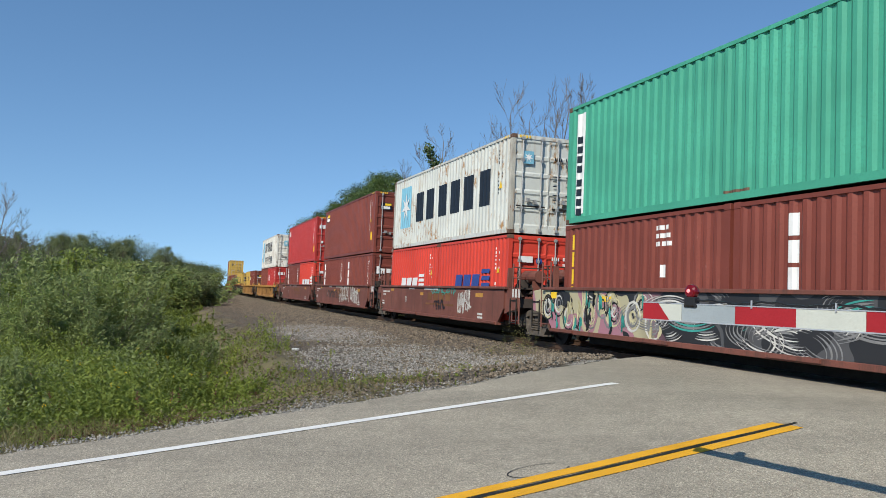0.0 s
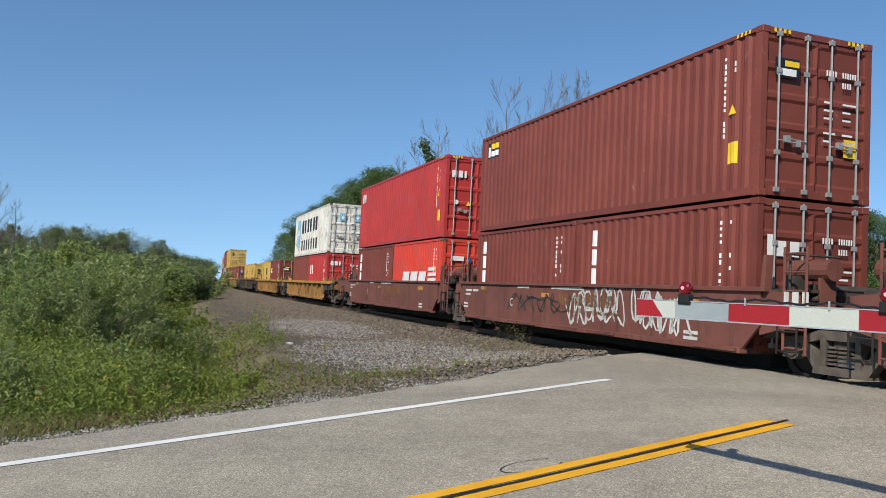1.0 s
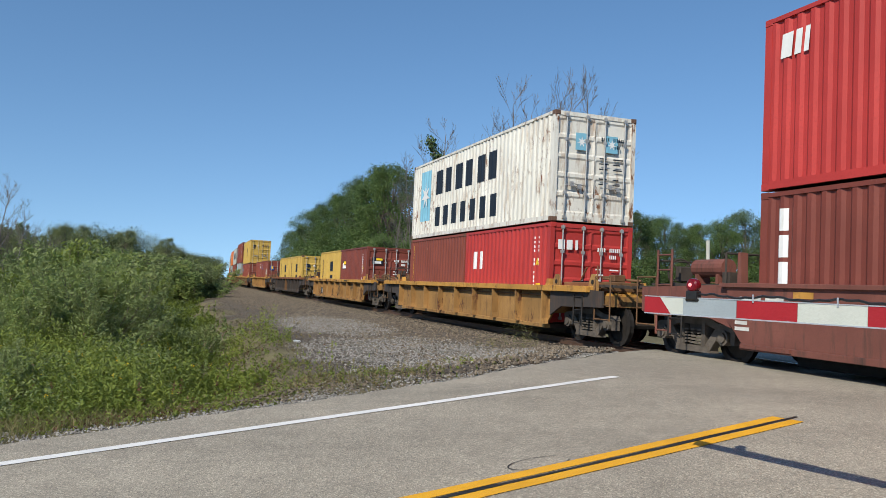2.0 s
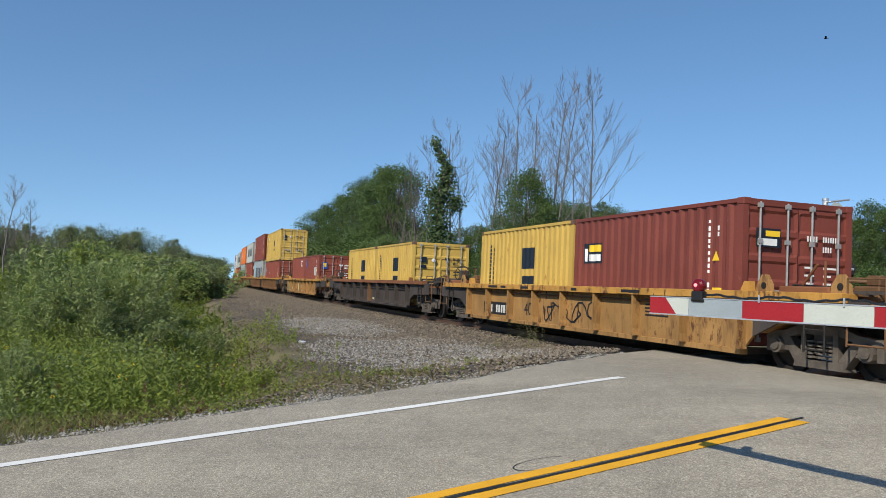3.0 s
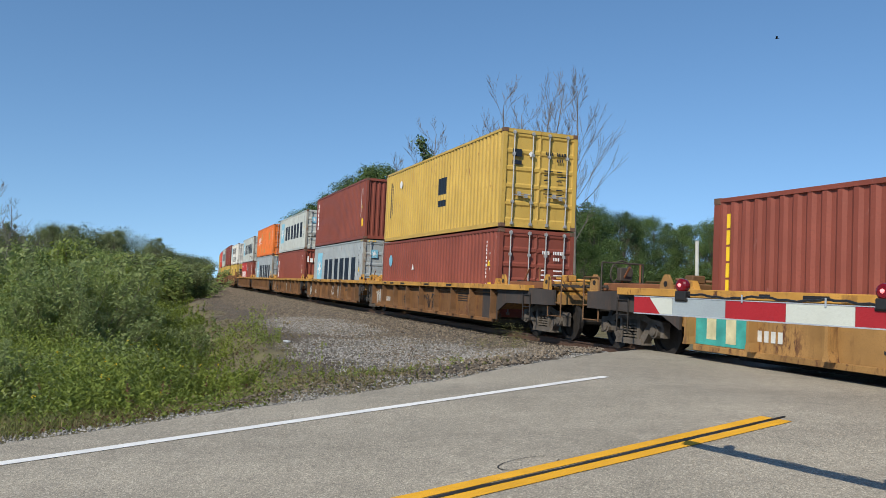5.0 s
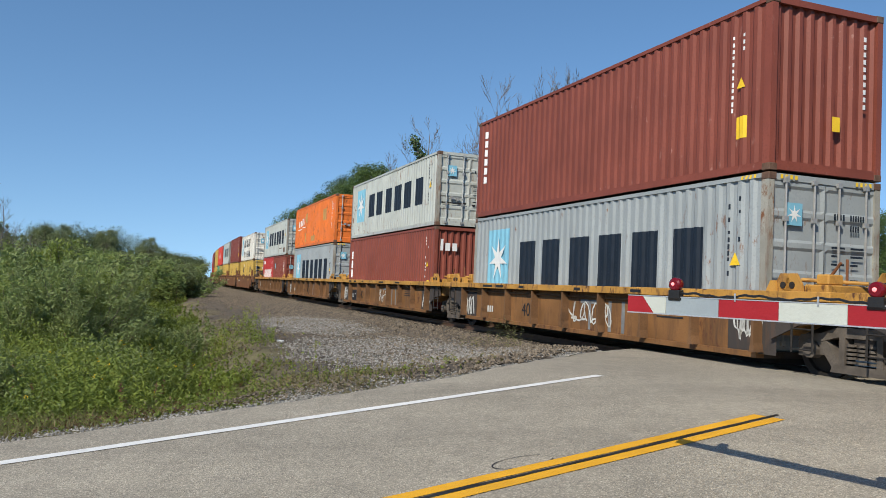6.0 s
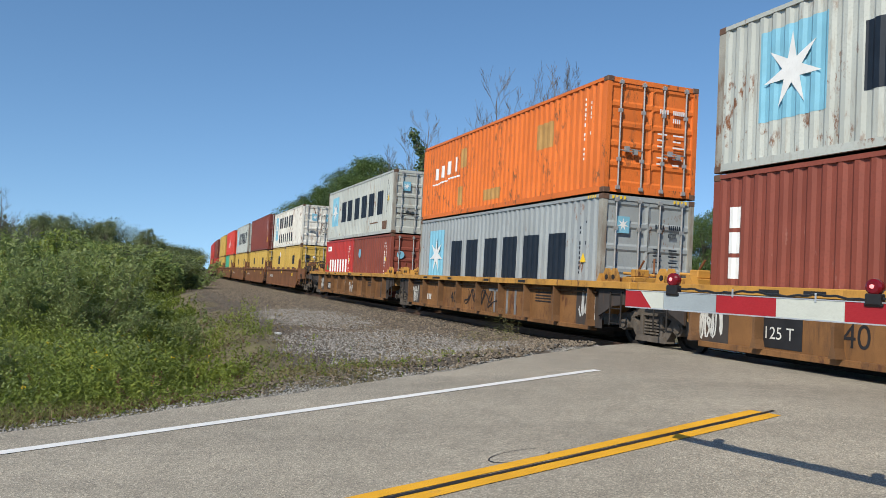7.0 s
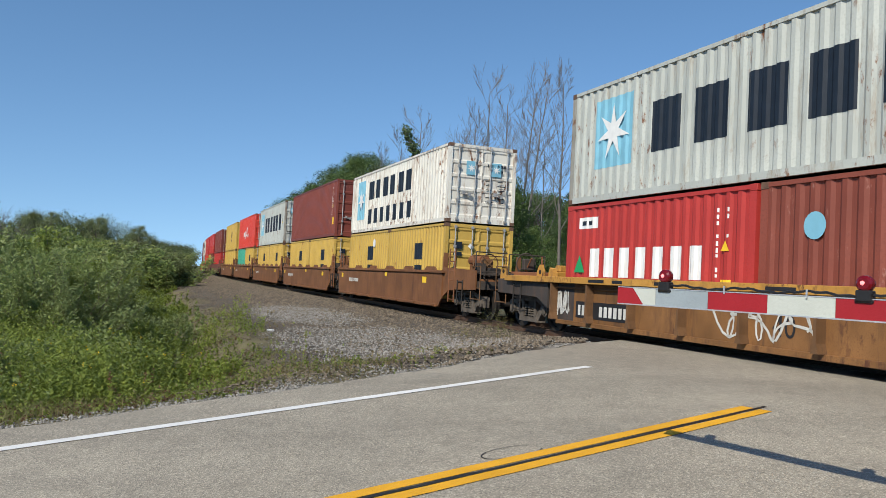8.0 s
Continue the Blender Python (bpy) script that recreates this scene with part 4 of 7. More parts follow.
            part("container_guide", bm, CAR_PAINT["brown"] if style == "smooth" else sill, car)
        # an air reservoir and a valve box under the hand rail
        if style in ("ribbed", "grimy"):
            # locking plates, a rusty tray and the yellow release gear between them
            for xx in (x0 + 0.16, x1 - 0.55):
                bm = bmesh.new()
                prism(bm, [(xx - 0.20, 1.20), (xx + 0.20, 1.20), (xx + 0.17, 1.42), (xx + 0.06, 1.58), (xx - 0.06, 1.58), (xx - 0.17, 1.42)], -1.38, -1.33)
                part("locking_plate", bm, sill if style == "grimy" else CAR_PAINT["yellow"], car)
                bm = bmesh.new()
                rod(bm, (xx, -1.392, 1.40), (xx, -1.378, 1.40), 0.055, 10)
                part("pin_hole", bm, M_IRON, car)
            part("tray", boxm((x0 + 0.40, x1 - 0.85, -1.30, -0.30, 1.22, 1.40), bevel=0.02), CAR_PAINT["sillbrown"], car)
            bm = boxm((x1 - 0.50, x1 - 0.05, -1.20, -0.35, 1.20, 1.42), (x1 - 0.42, x1 - 0.18, -1.05, -0.75, 1.42, 1.58), bevel=0.02)
            rod(bm, (x1 - 0.75, -1.0, 1.50), (x1 + 0.05, -0.5, 1.46), 0.03, 8)
            part("release_gear", bm, CAR_PAINT["bright" if style == "grimy" else "rib"], car)
            for foot, head in (((x0 + 0.45, -0.9, 1.38), (x0 + 0.80, -0.9, 1.76)), ((x0 + 0.45, -0.4, 1.38), (x0 + 0.45, -0.4, 1.84))):
                bm = bmesh.new()
                rod(bm, foot, head, 0.022, 6)
                part("lever", bm, CAR_PAINT["sillbrown"], car)
        elif abs(end) < 8.3 or sx > 0:
            bm = bmesh.new()
            rod(bm, (x0 + 0.35, -0.55, 1.34), (x0 + 0.35, 0.55, 1.34), 0.17, 12)
            part("air_reservoir", bm, M_UNDER, car)
            part("valve_box", boxm((x1 - 0.55, x1 - 0.2, -0.95, -0.55, 1.15, 1.5), bevel=0.03), M_IRON, car)
        if style in ("smooth", "scallop"):
            gear = CAR_PAINT["brown"] if style == "smooth" else CAR_PAINT["sillbrown"]
            bm = bmesh.new()
            m0, m1 = (x0 + x1) / 2 - 0.45, (x0 + x1) / 2 + 0.45
            rod(bm, (m0, -0.80, 1.72), (m1, -0.80, 1.72), 0.17, 14)
            for x in (m0 + 0.15, m1 - 0.15):
                box(bm, x - 0.03, x + 0.03, -0.95, -0.65, 1.10, 1.60)
            part("brake_cylinder", bm, gear, car)
            bm = bmesh.new()
            for x in (x0 + 0.50, x0 + 0.95):
                rod(bm, (x, -1.44, 0.42), (x, -1.44, 2.05), 0.024, 6)
            for k in range(6):
                rod(bm, (x0 + 0.50, -1.44, 0.50 + k * 0.29), (x0 + 0.95, -1.44, 0.50 + k * 0.29), 0.017, 6)
            part("end_ladder", bm, gear, car)
            bm = boxm((x0 + 0.1, x1 - 0.1, -1.30, -0.60, 1.36, 1.41), (x1 - 0.5, x1 - 0.3, -1.25, -1.0, 1.10, 1.62))
            rod(bm, (x0 + 0.2, -1.15, 1.20), (x1 - 0.1, -0.95, 1.28), 0.045, 8)
            rod(bm, (x1 - 0.35, -1.3, 1.15), (x1 - 0.35, -1.3, 1.95), 0.02, 6)
            rod(bm, (x1 - 0.35, -1.3, 1.95), (x1 - 0.35, -0.3, 1.95), 0.02, 6)
            part("valve_gear", bm, M_UNDER, car)
        # cross beam and clutter on the platform
        bm = boxm((x0 + 0.05, x0 + 0.30, -1.42, 1.42, 1.08, 1.22), (x1 - 0.28, x1 - 0.05, -1.2, 1.2, 1.06, 1.16), (x0 + 0.2, x1, -0.25, 0.25, 1.08, 1.20), bevel=0.01)
        part("cross_beam", bm, sill if style != "smooth" else CAR_PAINT["brown"], car)
        bm = bmesh.new()
        for k in range(3):
            y = -1.1 + k * 0.9
            rod(bm, (x0 + 0.2, y, 1.20), (x1 - 0.2, y + 0.4, 1.26), 0.025, 6)
            rod(bm, (x0 + 0.5, y, 1.1), (x0 + 0.5, y, 1.42), 0.022, 6)
        rod(bm, (x0 + 0.5, -1.1, 1.42), (x0 + 0.5, 0.7, 1.42), 0.02, 6)
        part("brake_rigging", bm, M_IRON, car)["kind"] = "stuff"
        for sy in (-1, 1):
            bm = bmesh.new()
            ladder(bm, (x0 + x1) / 2 + sx * 0.2, sy * 1.47, 0.40, 1.10, n=3)
            part("step_ladder", bm, M_IRON, car)
        if abs(end) > 8.3:
            bm = bmesh.new()
            box(bm, *sorted((end - sx * 0.6, end + sx * 0.18)), -0.13, 0.13, 0.72, 0.98, bevel=0.03)
            box(bm, *sorted((end + sx * 0.05, end + sx * 0.30)), -0.2, 0.2, 0.68, 1.0, bevel=0.06)
            part("coupler", bm, M_IRON, car)
            # grating walkway over the coupler, with a grab rail at its corner
            bm = bmesh.new()
            for k in range(9):
                y = -1.30 + k * 0.325
                box(bm, *sorted((end - sx * 0.95, end - sx * 0.02)), y - 0.02, y + 0.02, 1.30, 1.35)
            for x in (end - sx * 0.95, end - sx * 0.50, end - sx * 0.04):
                box(bm, x - 0.025, x + 0.025, -1.36, 1.36, 1.28, 1.33)
            for y in (-1.1, 1.1):
                rod(bm, (end - sx * 0.5, y, 1.08), (end - sx * 0.5, y, 1.30), 0.03, 6)
            part("walkway", bm, M_UNDER, car)
            for y in (-1.40, 1.40):
                bm = bmesh.new()
                for x in (end - sx * 0.10, end - sx * 0.75):
                    rod(bm, (x, y, 0.55), (x, y, 1.52), 0.016, 6)
                rod(bm, (end - sx * 0.10, y, 1.52), (end - sx * 0.75, y, 1.52), 0.016, 6)
                rod(bm, (end - sx * 0.10, y, 0.58), (end - sx * 0.75, y, 0.58), 0.016, 6)
                rod(bm, (end - sx * 0.10, y, 0.90), (end - sx * 0.75, y, 0.90), 0.016, 6)
                part("grab_rail", bm, CAR_PAINT["rib"], car)
            if sx > 0 and style != "scallop":
                continue
            # hand brake wheel on a stand
            bm = bmesh.new()
            ring = []
            cx, cy, cz = end - sx * 0.75, -0.85, 1.62
            for i in range(16):
                t0, t1 = 2 * math.pi * i / 16, 2 * math.pi * (i + 1) / 16
                rod(bm, (cx, cy + 0.28 * math.cos(t0), cz + 0.28 * math.sin(t0)), (cx, cy + 0.28 * math.cos(t1), cz + 0.28 * math.sin(t1)), 0.018, 5)
            for i in range(4):
                t0 = math.pi / 4 + math.pi / 2 * i
                rod(bm, (cx, cy, cz), (cx, cy + 0.28 * math.cos(t0), cz + 0.28 * math.sin(t0)), 0.014, 5)
            part("brake_wheel", bm, M_UNDER if style != "scallop" else CAR_PAINT["rib"], car)
            bm = bmesh.new()
            rod(bm, (cx - sx * 0.05, cy, 1.1), (cx - sx * 0.05, cy, 1.62), 0.03, 6)
            box(bm, *sorted((cx - sx * 0.2, cx - sx * 0.04)), cy - 0.15, cy + 0.15, 1.45, 1.75, bevel=0.02)
            for y in (-1.35, -0.3):
                rod(bm, (cx, y, 1.1), (cx, y, 1.85), 0.018, 6)
            rod(bm, (cx, -1.35, 1.85), (cx, -0.3, 1.85), 0.018, 6)
            part("brake_stand", bm, M_UNDER if style != "scallop" else CAR_PAINT["rib"], car)
    if truck_front is not None:
        add_truck(car, truck_front)
    if truck_rear is not None:
        add_truck(car, truck_rear)
    return car


def zt_of(style):
    return WELL[style]["top"]


# ---- the train, from its head to its tail ----
TRAIN = [
    # S, style, lower boxes [(color, length, doors)], lower height, upper (color, height, doors)
    ("A", -17.21, "smooth", [("maroon", 20), ("maroon", 20)], H8, ("green", H9, True)),
    ("B", -1.64, "smooth", [("bright_red", 20), ("bright_red", 20)], H8, ("light_grey", H9, True)),
    ("C", 13.86, "smooth", [("maroon", 20), ("maroon", 20)], H8, ("maroon", H9, True)),
    ("D", 29.24, "smooth", [("maroon", 20), ("bright_red", 20)], H8, ("red", H9, True)),
    ("E", 49.06, "ribbed", [("maroon_light", 20), ("red", 20)], H8, ("white", H9, True)),
    ("F", 68.5, "ribbed", [("yellow", 20), ("maroon", 20)], H8, None),
    ("G", 88.17, "dark", [("yellow", 20), ("yellow", 20)], H8, None),
    ("H", 109.83, "ribbed", [("maroon_light", 20), ("maroon_light", 20)], H8, None),
    ("I", 131.32, "grimy", [("maroon_light", 40)], H8, ("yellow", H9, True)),
    ("J", 146.98, "grimy", [("mid_grey", 40)], H9, ("maroon_light", H9, False)),
    ("K", 162.72, "grimy", [("maroon_light", 40, False)], H9, ("grey", H8, True)),
    ("L", 178.53, "grimy", [("mid_grey", 40)], H9, ("orange", H8, True)),
    ("M", 194.29, "grimy", [("red", 20), ("maroon_light", 20)], H8, ("grey", H8, True)),
    ("N", 214.27, "scallop", [("yellow", 20), ("yellow", 20)], H8, ("white", H8, True)),
    ("O", 229.68, "scallop", [("yellow", 20), ("yellow", 20)], H8, ("maroon", H9, True)),
    ("P", 244.84, "scallop", [("yellow", 20), ("yellow", 20)], H8, ("grey", H9, True)),
    ("Q", 260.18, "scallop", [("green", 20), ("yellow", 20)], H8, ("bright_red", H9, True)),
    ("R", 275.4, "scallop", [("yellow", 40)], H8, ("yellow", H9, True)),
    ("S", 294.5, "smooth", [("red", 40)], H8, ("maroon", H9, True)),
    ("T", 310.0, "smooth", [("yellow", 20), ("maroon", 20)], H8, ("red", H9, True)),
    ("U", 325.5, "smooth", [("bright_red", 40)], H8, ("red", H9, True)),
    ("V", 341.0, "ribbed", [("mid_grey", 40)], H8, ("white", H9, True)),
    ("W", 361.0, "ribbed", [("maroon", 40)], H8, ("maroon", H9, True)),
    ("X", 381.0, "ribbed", [("red", 40)], H8, ("orange", H9, True)),
    ("Y", 401.0, "ribbed", [("yellow", 40)], H8, ("maroon", H9, True)),
]
LOADS = {}


def build_train():
    for i, (key, S, style, lower, hl, upper) in enumerate(TRAIN):
        gap_f = S - TRAIN[i - 1][1] - L40 if i else 3.4
        gap_r = TRAIN[i + 1][1] - S - L40 if i + 1 < len(TRAIN) else 7.6
        ar_f, ar_r = gap_f < 5, gap_r < 5
        front = HALF + gap_f / 2 - (0.12 if ar_f else 0.42)
        rear = -HALF - gap_r / 2 + (0.12 if ar_r else 0.42)
        tf = HALF + gap_f / 2 if ar_f else front - 1.55
        tr = None if ar_r else rear + 1.55
        car = well_car(style, front, rear, tf, tr, well=min(6.75, HALF + 0.42 + (0.2 if not ar_f else 0)))
        MOVING.append((car, S, 0.0, 0.0))
        zb = 0.35
        LOADS[key] = {"car": car}
        boxes = []
        for k, spec in enumerate(lower):
            color, feet = spec[0], spec[1]
            doors = spec[2] if len(spec) > 2 else True
            L = L40 if feet == 40 else L20
            c = container(color, L, hl, doors)
            dx = 0 if feet == 40 else (-1 if k == 0 else 1) * (L40 - L20) / 2
            MOVING.append((c, S, zb, dx))
            boxes.append(c)
        LOADS[key]["lower"] = boxes
        if upper:
            c = container(upper[0], L40, upper[1], upper[2])
            MOVING.append((c, S, zb + hl + 0.03, 0.0))
            LOADS[key]["upper"] = c


build_train()


# ---- painted marks on the containers and cars ----
def pane(parent, name, cx, cz, r, mat, length, axis="near", points=18, label="", lift=0.008):
    """A flat disc, or a triangle with points=3, on the near side or on the doors."""
    bm = bmesh.new()
    vs = []
    for i in range(points):
        a = math.pi / 2 + 2 * math.pi * i / points
        if axis == "near":
            vs.append(bm.verts.new((cx + r * math.cos(a), -CW / 2 + 0.008 - lift, cz + r * math.sin(a))))
        else:
            vs.append(bm.verts.new((length / 2 + 0.004 + lift, cx + r * math.cos(a), cz + r * math.sin(a))))
    bm.faces.new(vs)
    bmesh.ops.recalc_face_normals(bm, faces=bm.faces[:])
    return part(name, bm, mat, parent, label)


def star_patch(c, x0, x1, z0, z1):
    L, h = c["_l"], c["_h"]
    marking(c, "blue_patch", [(x0, x1, z0, z1)], M_BLUE, length=L, h=h, label="light blue square")
    bm = bmesh.new()
    star(bm, (x0 + x1) / 2, (z0 + z1) / 2, (x1 - x0) * 0.44, -CW / 2 + 0.002)
    part("star", bm, M_WHITE, c, "white star")


def small_print(c, mat=None, near=True, end=True, seed=1, skip_yellow=False):
    """Code lines and warning stickers near the front end, and on the doors."""
    L, h = c["_l"], c["_h"]
    mat = mat or M_WHITE
    rng = random.Random(seed)
    if near:
        x = L / 2 - 0.95
        rows = []
        z = h - 0.35
        while z > h - 1.75:
            k = rng.uniform(0.05, 0.09)
            if rng.random() < 0.75:
                rows.append((x, x + 0.04, z - k, z))
            if rng.random() < 0.5 and z > h - 1.2:
                rows.append((x + 0.26, x + 0.305, z - k, z))
            z -= 0.115
        marking(c, "code_text", rows, mat, length=L, h=h)
        if not skip_yellow:
            marking(c, "warning_label", [(x + 0.10, x + 0.36, 0.62, 1.0)], M_YEL, length=L, h=h, label="yellow caution label")
            pane(c, "warning_triangle", x + 0.24, 1.55, 0.12, M_YEL, L, points=3)
    if end:
        rows = [(0.16 + 0.065 * i, 0.20 + 0.065 * i, h - 0.70, h - 0.60) for i in range(4)] + [(0.52 + 0.055 * i, 0.555 + 0.055 * i, h - 0.70, h - 0.60) for i in range(6)] + [(0.52 + 0.055 * i, 0.555 + 0.055 * i, h - 0.88, h - 0.78) for i in range(4)]
        for i in range(5):
            z = h - 1.15 - i * 0.14 - (0.12 if i > 2 else 0)
            rows += [(0.12, 0.12 + rng.uniform(0.12, 0.3), z - 0.035, z), (0.54, 0.54 + rng.uniform(0.15, 0.32), z - 0.035, z)]
        marking(c, "door_text", rows, mat, "end", L, h)
        if not skip_yellow:
            marking(c, "door_label", [(0.58, 0.90, 0.80, 1.12)], M_YEL, "end", L, h, label="yellow caution label")


def big_word(c, x0=-3.0, w=7.9, n=6, mat=None, z=(0.33, 0.72)):
    L, h = c["_l"], c["_h"]
    marking(c, "word_block", word(x0, z[0] * h, w, (z[1] - z[0]) * h, n, 0.66), mat or M_BLACK, length=L, h=h, label="dark letter-sized blocks")


def liner(c, seed, patch=True):
    """The grey boxes: blue patch with a star, six dark blocks, a small star on the door."""
    L, h = c["_l"], c["_h"]
    star_patch(c, -5.05, -3.65, 0.28 * h, 0.86 * h)
    big_word(c)
    small_print(c, M_BLACK, seed=seed, skip_yellow=True)
    pane(c, "warning_triangle", L / 2 - 0.75, 1.45, 0.15, M_YEL, L, points=3)
    marking(c, "door_patch", [(-0.86, -0.52, h - 0.85, h - 0.48)], M_BLUE, "end", L, h)
    bm = bmesh.new()
    star(bm, -0.69, h - 0.665, 0.15, L / 2 + 0.016, axis="x")
    part("door_star", bm, M_WHITE, c)
    marking(c, "door_stain", [(-1.05, -0.12, 0.78, 0.83), (0.1, 1.0, 0.74, 0.80)], M_IRON, "end", L, h)


def two_rows(c, seed):
    L, h = c["_l"], c["_h"]
    star_patch(c, -5.1, -3.9, 0.22 * h, 0.88 * h)
    marking(c, "word_block", word(-3.3, 0.53 * h, 6.0, 0.30 * h, 6, 0.62) + word(-3.3, 0.13 * h, 6.0, 0.24 * h, 7, 0.62), M_BLACK, length=L, h=h, label="dark letter-sized blocks in two rows")
    small_print(c, M_BLACK, near=False, seed=seed, skip_yellow=True)
    marking(c, "door_patch", [(-0.60, -0.24, h - 1.0, h - 0.55), (0.30, 0.66, h - 1.0, h - 0.55)], M_BLUE, "end", L, h)
    for y in (-0.42, 0.48):
        bm = bmesh.new()
        star(bm, y, h - 0.78, 0.15, L / 2 + 0.016, axis="x")
        part("door_star", bm, M_WHITE, c)


def column(c, x, z0, n, size, mat, w=None, gap=0.3):
    """Blocks set one under another."""
    L, h = c["_l"], c["_h"]
    w = w or size * 0.8
    marking(c, "column_block", [(x, x + w, z0 - i * size * (1 + gap) - size, z0 - i * size * (1 + gap)) for i in range(n)], mat, length=L, h=h)


def slanted(c, x0, w, z0, zh, mat, n=3):
    """Leaning blocks and a striped flag."""
    L, h = c["_l"], c["_h"]
    p = w * 0.72 / n
    r = [(x0 + i * p, x0 + i * p + p * 0.82, z0, z0 + zh * 0.6, 0.10) for i in range(n)]
    r += [(x0 + w * 0.74, x0 + w * 0.95, z0 + zh * k, z0 + zh * k + zh * 0.2, 0.06) for k in (0.0, 0.32, 0.64)]
    marking(c, "leaning_block", r, mat, length=L, h=h, lift=0.008)


def yellow_box(c, seed, cols=True):
    """Dark rounded emblem over a half-hidden one, narrow columns of blocks."""
    L, h = c["_l"], c["_h"]
    k = 0.45 if L < 7 else 1.0
    marking(c, "emblem", [(k - 0.40, k + 0.34, 1.40, 1.98), (k - 0.36, k + 0.36, 0.98, 1.2)], M_BLACK, length=L, h=h, label="plain dark block")
    if cols:
        column(c, -L / 2 + 0.75, h - 0.45, 13, 0.085, M_BLACK, 0.09, 0.35)
        column(c, -L / 2 + 0.98, h - 0.55, 9, 0.10, M_BLACK, 0.11, 0.4)
    marking(c, "door_emblem", [(-0.92, -0.62, h - 0.82, h - 0.60), (-0.92, -0.62, h - 1.05, h - 0.93)], M_BLACK, "end", L, h)
    pane(c, "door_sticker", -0.33, h - 0.72, 0.09, M_WHITE, L, "end", 4)


def text_mesh(s, size, mat):
    cu = bpy.data.curves.new("stencil", "FONT")
    cu.body, cu.size, cu.extrude = s, size, 0.0
    ob = bpy.data.objects.new("stencil", cu)
    scene.collection.objects.link(ob)
    me = bpy.data.meshes.new_from_object(ob.evaluated_get(bpy.context.evaluated_depsgraph_get()))
    bpy.data.objects.remove(ob)
    me.materials.clear()
    me.materials.append(mat)
    return me


def stencil(car, s, x, z, size, mat, y=-1.507):
    p = part("stencil", text_mesh(s, size, mat), None, car)
    p.matrix_basis = pose(x, y, z, 90)


def flat_bars(car, name, rects, mat, y=-1.506, label=""):
    if len(rects) > 1 and name not in FINE:
        for r in rects:
            ob = flat_bars(car, name, [r], mat, y, label)
        return ob
    bm = bmesh.new()
    for x0, x1, z0, z1 in rects:
        bm.faces.new([bm.verts.new(p) for p in ((x0, y, z0), (x1, y, z0), (x1, y, z1), (x0, y, z1))])
    ob = part(name, bm, mat, car, label)
    if name in FINE:
        ob["kind"] = "stuff"
    return ob


def scrawl(car, x0, x1, z0, z1, mat, seed, y=-1.506, w=0.022, loops=9):
    """A looping sprayed line."""
    rng = random.Random(seed)
    pts = []
    n = loops * 10
    ph = [rng.uniform(0, 6.28) for _ in range(4)]
    for i in range(n):
        t = i / (n - 1)
        a = t * loops * 2 * math.pi * 0.5
        x = x0 + (x1 - x0) * (t + 0.10 * math.sin(a * 1.0 + ph[0]) + 0.05 * math.sin(a * 2.3 + ph[1]))
        z = (z0 + z1) / 2 + (z1 - z0) * (0.34 * math.sin(a * 1.6 + ph[2]) + 0.16 * math.sin(a * 3.1 + ph[3]))
        pts.append(Vector((x, z)))
    bm = bmesh.new()
    prev = None
    for i, p in enumerate(pts):
        d = (pts[min(i + 1, n - 1)] - pts[max(i - 1, 0)]).normalized()
        k = Vector((-d.y, d.x)) * w * (0.6 + 0.5 * abs(math.sin(i * 0.4)))
        a, b = bm.verts.new((p.x + k.x, y, p.y + k.y)), bm.verts.new((p.x - k.x, y, p.y - k.y))
        if prev:
            bm.faces.new((prev[0], prev[1], b, a))
        prev = (a, b)
    return part("spray_scrawl", bm, mat, car)


